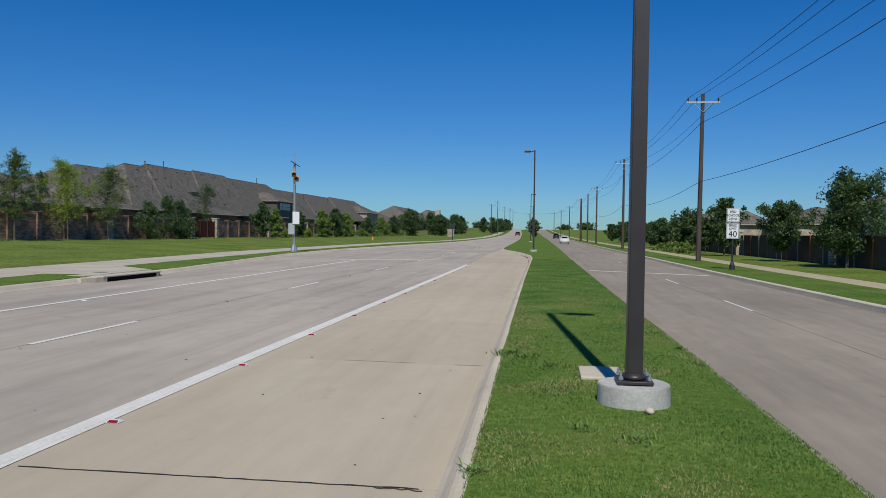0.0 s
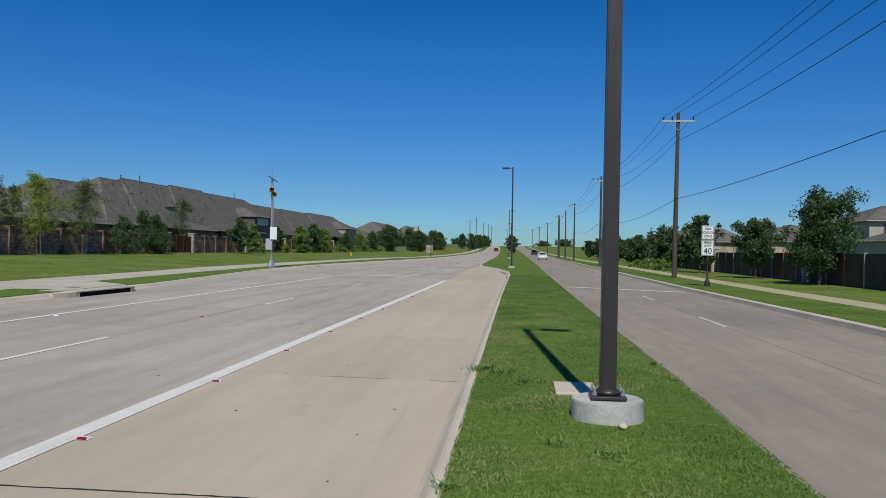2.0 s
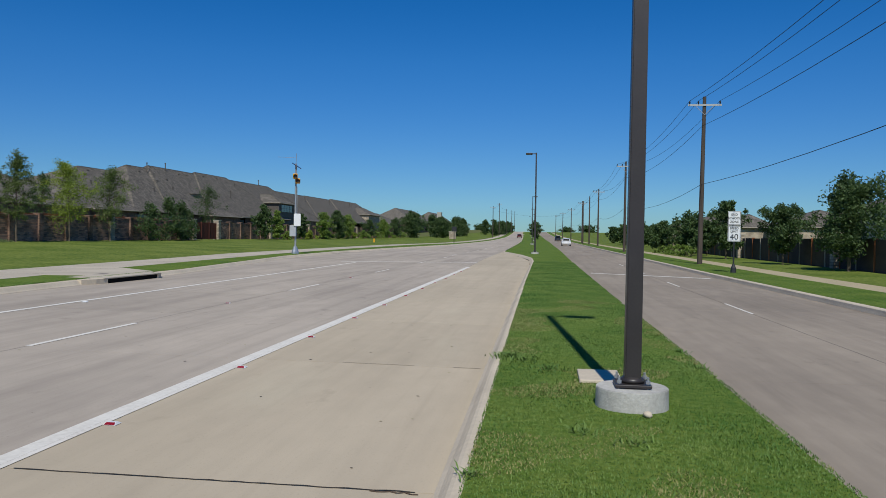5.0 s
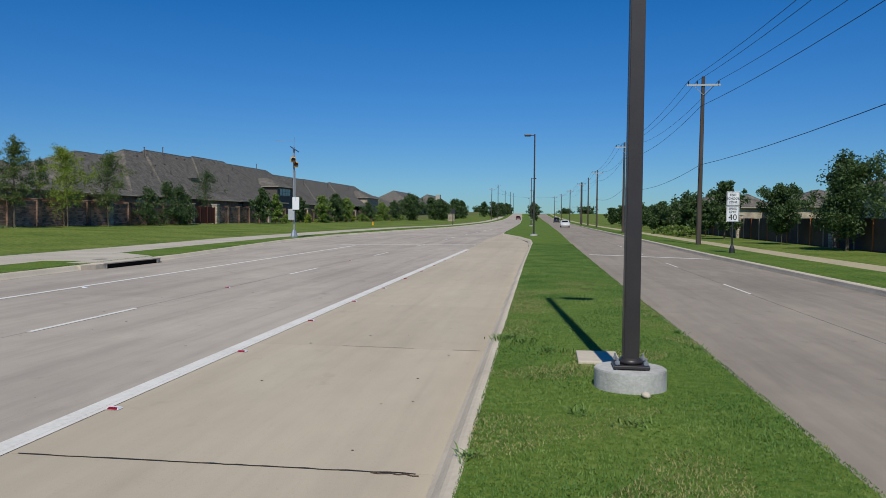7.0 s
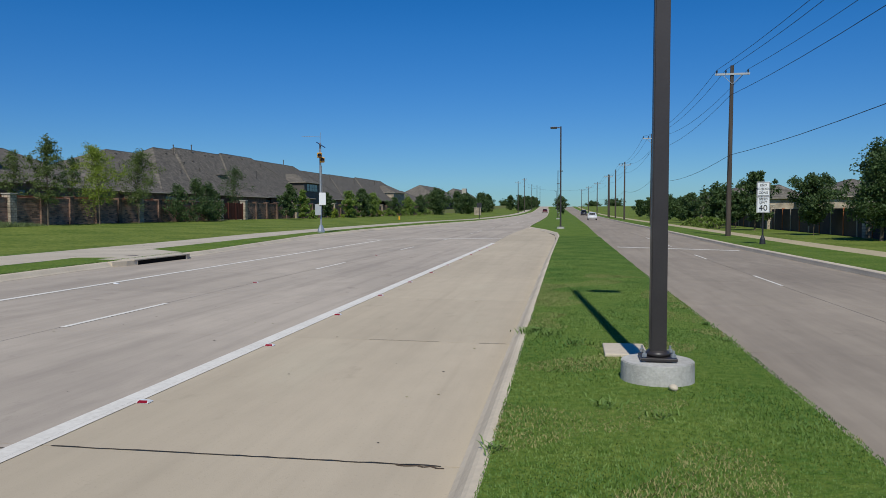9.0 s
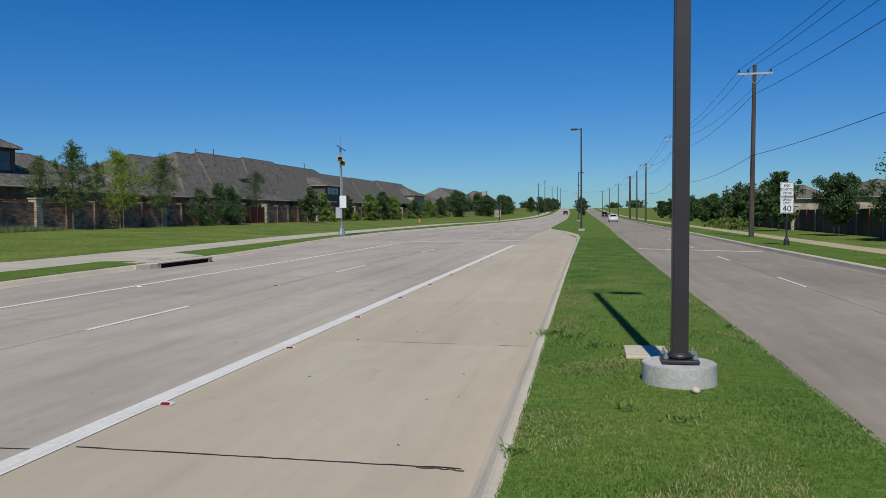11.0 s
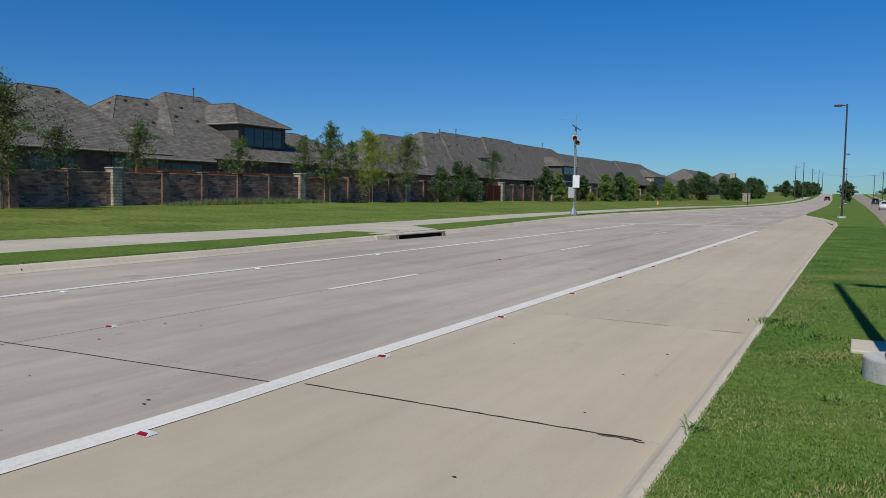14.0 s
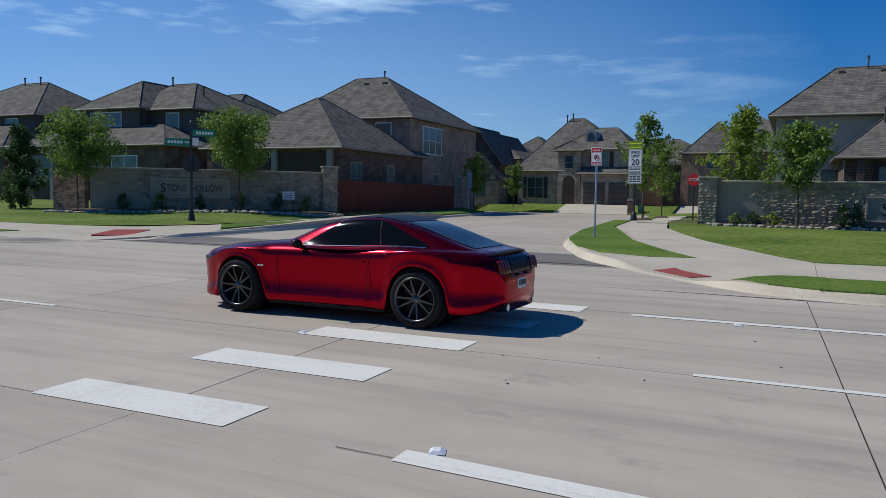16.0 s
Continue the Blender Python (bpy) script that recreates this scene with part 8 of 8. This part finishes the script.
# ---- turf on the median ----
def blades(name, n, seed, xr, yr, mat, hmin, hmax, dens=None, label="", lean=0.5, width=0.0033):
    g = np.random.default_rng(seed)
    ys = yr[0] + (yr[1] - yr[0]) * g.random(n) ** 1.5
    u = g.random(n)
    a = np.interp(ys, [t[0] for t in MEDIAN_L], [t[1] for t in MEDIAN_L]) + 0.215
    c = np.interp(ys, [t[0] for t in MEDIAN_R], [t[1] for t in MEDIAN_R]) + 0.03
    xs_ = a + (c - a) * u
    if xr:
        xs_ = xr[0] + (xr[1] - xr[0]) * u
    keep = np.ones(n, bool) if dens is None else dens(xs_, ys, g)
    keep &= (xs_ - 0.735) ** 2 + (ys - 7.7) ** 2 > 0.37 ** 2
    keep &= ~((abs(xs_ - 0.52) < 0.25) & (abs(ys - 9.15) < 0.37))
    xs_, ys = xs_[keep], ys[keep]
    m = len(xs_)
    zs_ = np.array([med_z(p, q) for p, q in zip(xs_, ys)]) - 0.003
    h = g.uniform(hmin, hmax, m) * (0.9 + 0.3 * np.sin(xs_ * 2.3 + 1.0) * np.sin(ys * 1.7))
    th, ln = g.uniform(0, 2 * np.pi, m), g.uniform(0.1, lean, m) * h * 2
    w = width * (1 + ys * 0.10)
    dx, dy = np.cos(th), np.sin(th)
    v = np.empty((m, 3, 3))
    v[:, 0] = np.stack([xs_ - dy * w, ys + dx * w, zs_], 1)
    v[:, 1] = np.stack([xs_ + dy * w, ys - dx * w, zs_], 1)
    v[:, 2] = np.stack([xs_ + dx * ln, ys + dy * ln, zs_ + h], 1)
    me_ = bpy.data.meshes.new(name)
    me_.vertices.add(m * 3)
    me_.vertices.foreach_set("co", v.ravel())
    me_.loops.add(m * 3)
    me_.loops.foreach_set("vertex_index", np.arange(m * 3))
    me_.polygons.add(m)
    me_.polygons.foreach_set("loop_start", np.arange(m) * 3)
    me_.update(calc_edges=True)
    me_.materials.append(mat)
    return tagged(new(name, me_), label, "grass", kind="stuff")


blades("turf", 330000, 4, None, (2.6, 50), BLADE, 0.008, 0.023, label="short green grass blades on the median")
blades("turf", 60000, 5, None, (-2.0, 2.6), BLADE, 0.010, 0.030, label="short green grass blades by the rounded median end")
def dry_patch(x, y, g):
    f = np.array([noise.noise((p * 0.9, q * 0.9, 5.0)) for p, q in zip(x, y)])
    return f + 0.35 * np.exp(-((x - 0.95) ** 2 + (y - 5) ** 2) / 0.5) + 0.55 * np.exp(-((x - 0.75) ** 2 + (y - 4.2) ** 2) / 0.12) > 0.18
blades("dry_turf", 80000, 6, None, (2.6, 20), DRY_BLADE, 0.010, 0.028, dry_patch, "straw-coloured dry patches in the median grass", 0.9)
# weeds leaning over the kerb
for i, (x, y, s, n) in enumerate(((-0.62, 10.6, 0.16, 300), (-0.40, 10.3, 0.22, 110), (-0.05, 9.6, 0.30, 80), (1.85, 10.2, 0.12, 50), (1.85, 11.6, 0.10, 40), (-0.62, 5.35, 0.08, 30), (0.2, 6.6, 0.16, 50), (0.6, 6.3, 0.14, 40))):
    g = random.Random(700 + i)
    vs, fs = [], []
    for _ in range(n):
        a, r = g.uniform(0, 6.28), abs(g.gauss(0, s))
        bx_, by_ = x + math.cos(a) * r * 0.7, y + math.sin(a) * r * 0.9
        bz_ = med_z(bx_, by_) - 0.005
        h_, l_ = g.uniform(0.03, 0.09) * (0.6 + s), g.uniform(0.04, 0.11)
        t = g.uniform(0, 6.28)
        k = len(vs)
        w_ = 0.006
        mx, my = bx_ + math.cos(t) * l_ * 0.4, by_ + math.sin(t) * l_ * 0.4
        vs += [(bx_ - math.sin(t) * w_, by_ + math.cos(t) * w_, bz_), (bx_ + math.sin(t) * w_, by_ - math.cos(t) * w_, bz_), (mx + math.sin(t) * w_, my - math.cos(t) * w_, bz_ + h_ * 0.75), (mx - math.sin(t) * w_, my + math.cos(t) * w_, bz_ + h_ * 0.75), (bx_ + math.cos(t) * l_, by_ + math.sin(t) * l_, bz_ + h_)]
        fs += [(k, k + 1, k + 2, k + 3), (k + 3, k + 2, k + 4)]
    me = bpy.data.meshes.new("weed")
    me.from_pydata(vs, [], fs)
    me.materials.append(BLADE)
    tagged(new("weed", me), "coarse grassy weed tuft growing by the kerb", "weed", "weeds on the median", "stuff")

# longer grass fringing the kerb and the footpath
def fringe(name, n, seed, left, right, y0, y1, label, h0=0.02, h1=0.05):
    g = np.random.default_rng(seed)
    ys = g.uniform(y0, y1, n)
    a = np.array([left(v) for v in ys])
    c = np.array([right(v) for v in ys])
    px_ = a + (c - a) * g.random(n)
    pz_ = np.array([lawn_z(p, q) for p, q in zip(px_, ys)]) + 0.005
    h, th = g.uniform(h0, h1, n), g.uniform(0, 2 * np.pi, n)
    w, dx, dy = 0.008, np.cos(th), np.sin(th)
    v = np.stack([np.stack([px_ - dy * w, ys + dx * w, pz_], 1), np.stack([px_ + dy * w, ys - dx * w, pz_], 1), np.stack([px_ + dx * h * 0.7, ys + dy * h * 0.7, pz_ + h], 1)], 1)
    me_ = bpy.data.meshes.new(name)
    me_.from_pydata(v.reshape(-1, 3).tolist(), [], np.arange(n * 3).reshape(-1, 3).tolist())
    me_.materials.append(BLADE)
    return tagged(new(name, me_), label, "grass", kind="stuff")


fringe("verge_grass", 9000, 21, lambda v: lerp(OUTER_KERB, v) - 0.34, lambda v: lerp(OUTER_KERB, v) - 0.20, 0.0, 26, "ragged grass blades along the kerb", 0.012, 0.04)
fringe("path_grass", 9000, 22, lambda v: lerp(WALK_FAR, v) - 0.16, lambda v: lerp(WALK_FAR, v) + 0.02, 0.0, 26, "ragged grass blades along the footpath", 0.012, 0.04)

# straws, crack and debris on the road
stain_y = random.Random(12)
crack = tagged(empty("road_crack"), "short pale scratch and dark cracks in the concrete", "crack", kind="structure")
def crack_line(pts, w, mat, dz=0.005):
    b = bmesh.new()
    for (x0, y0), (x1, y1) in zip(pts, pts[1:]):
        d = Vector((x1 - x0, y1 - y0)).normalized() * w
        b.faces.new([b.verts.new((x, y, road_z(x, y) + dz)) for x, y in ((x0 - d.y, y0 + d.x), (x0 + d.y, y0 - d.x), (x1 + d.y, y1 - d.x), (x1 - d.y, y1 + d.x))])
    return part("line", b, mat, crack)
crack_line([(-6.03, 1.34), (-5.85, 1.33), (-5.63, 1.37)], 0.014, WHITE_PAINT)
crack_line([(-2.9, 10.42), (-2.3, 10.44), (-1.9, 10.45)], 0.005, JOINT)
crack_line([(-1.35, 10.47), (-0.98, 10.49)], 0.006, JOINT)
crack_line([(-4.0 + 0.1 * k, 5.27 + 0.0043 * k + stain_y.uniform(-0.009, 0.009)) for k in range(31)], 0.008, JOINT)
crack_line([(-1.32 + 0.05 * k, 5.37 + stain_y.uniform(-0.025, 0.025)) for k in range(8)], 0.010, MULCH)
crack_line([(-13.0 + 0.463 * k, 5.15 + 0.098 * (-8.79 + 0.463 * k) + stain_y.uniform(-0.01, 0.01)) for k in range(20)], 0.008, JOINT)
stain = random.Random(31)
for i in range(110):
    x, y = stain.uniform(-10, -1.2), stain.uniform(-4, 22)
    b = bmesh.new()
    n = 9
    r = stain.uniform(0.004, 0.017)
    b.faces.new([b.verts.new((x + r * 1.6 * stain.uniform(0.5, 1.2) * math.cos(k * 6.283 / n), y + r * stain.uniform(0.5, 1.2) * math.sin(k * 6.283 / n), road_z(x, y) + 0.005)) for k in range(n)])
    part("spot", b, JOINT if i % 3 else DRY_BLADE, crack)
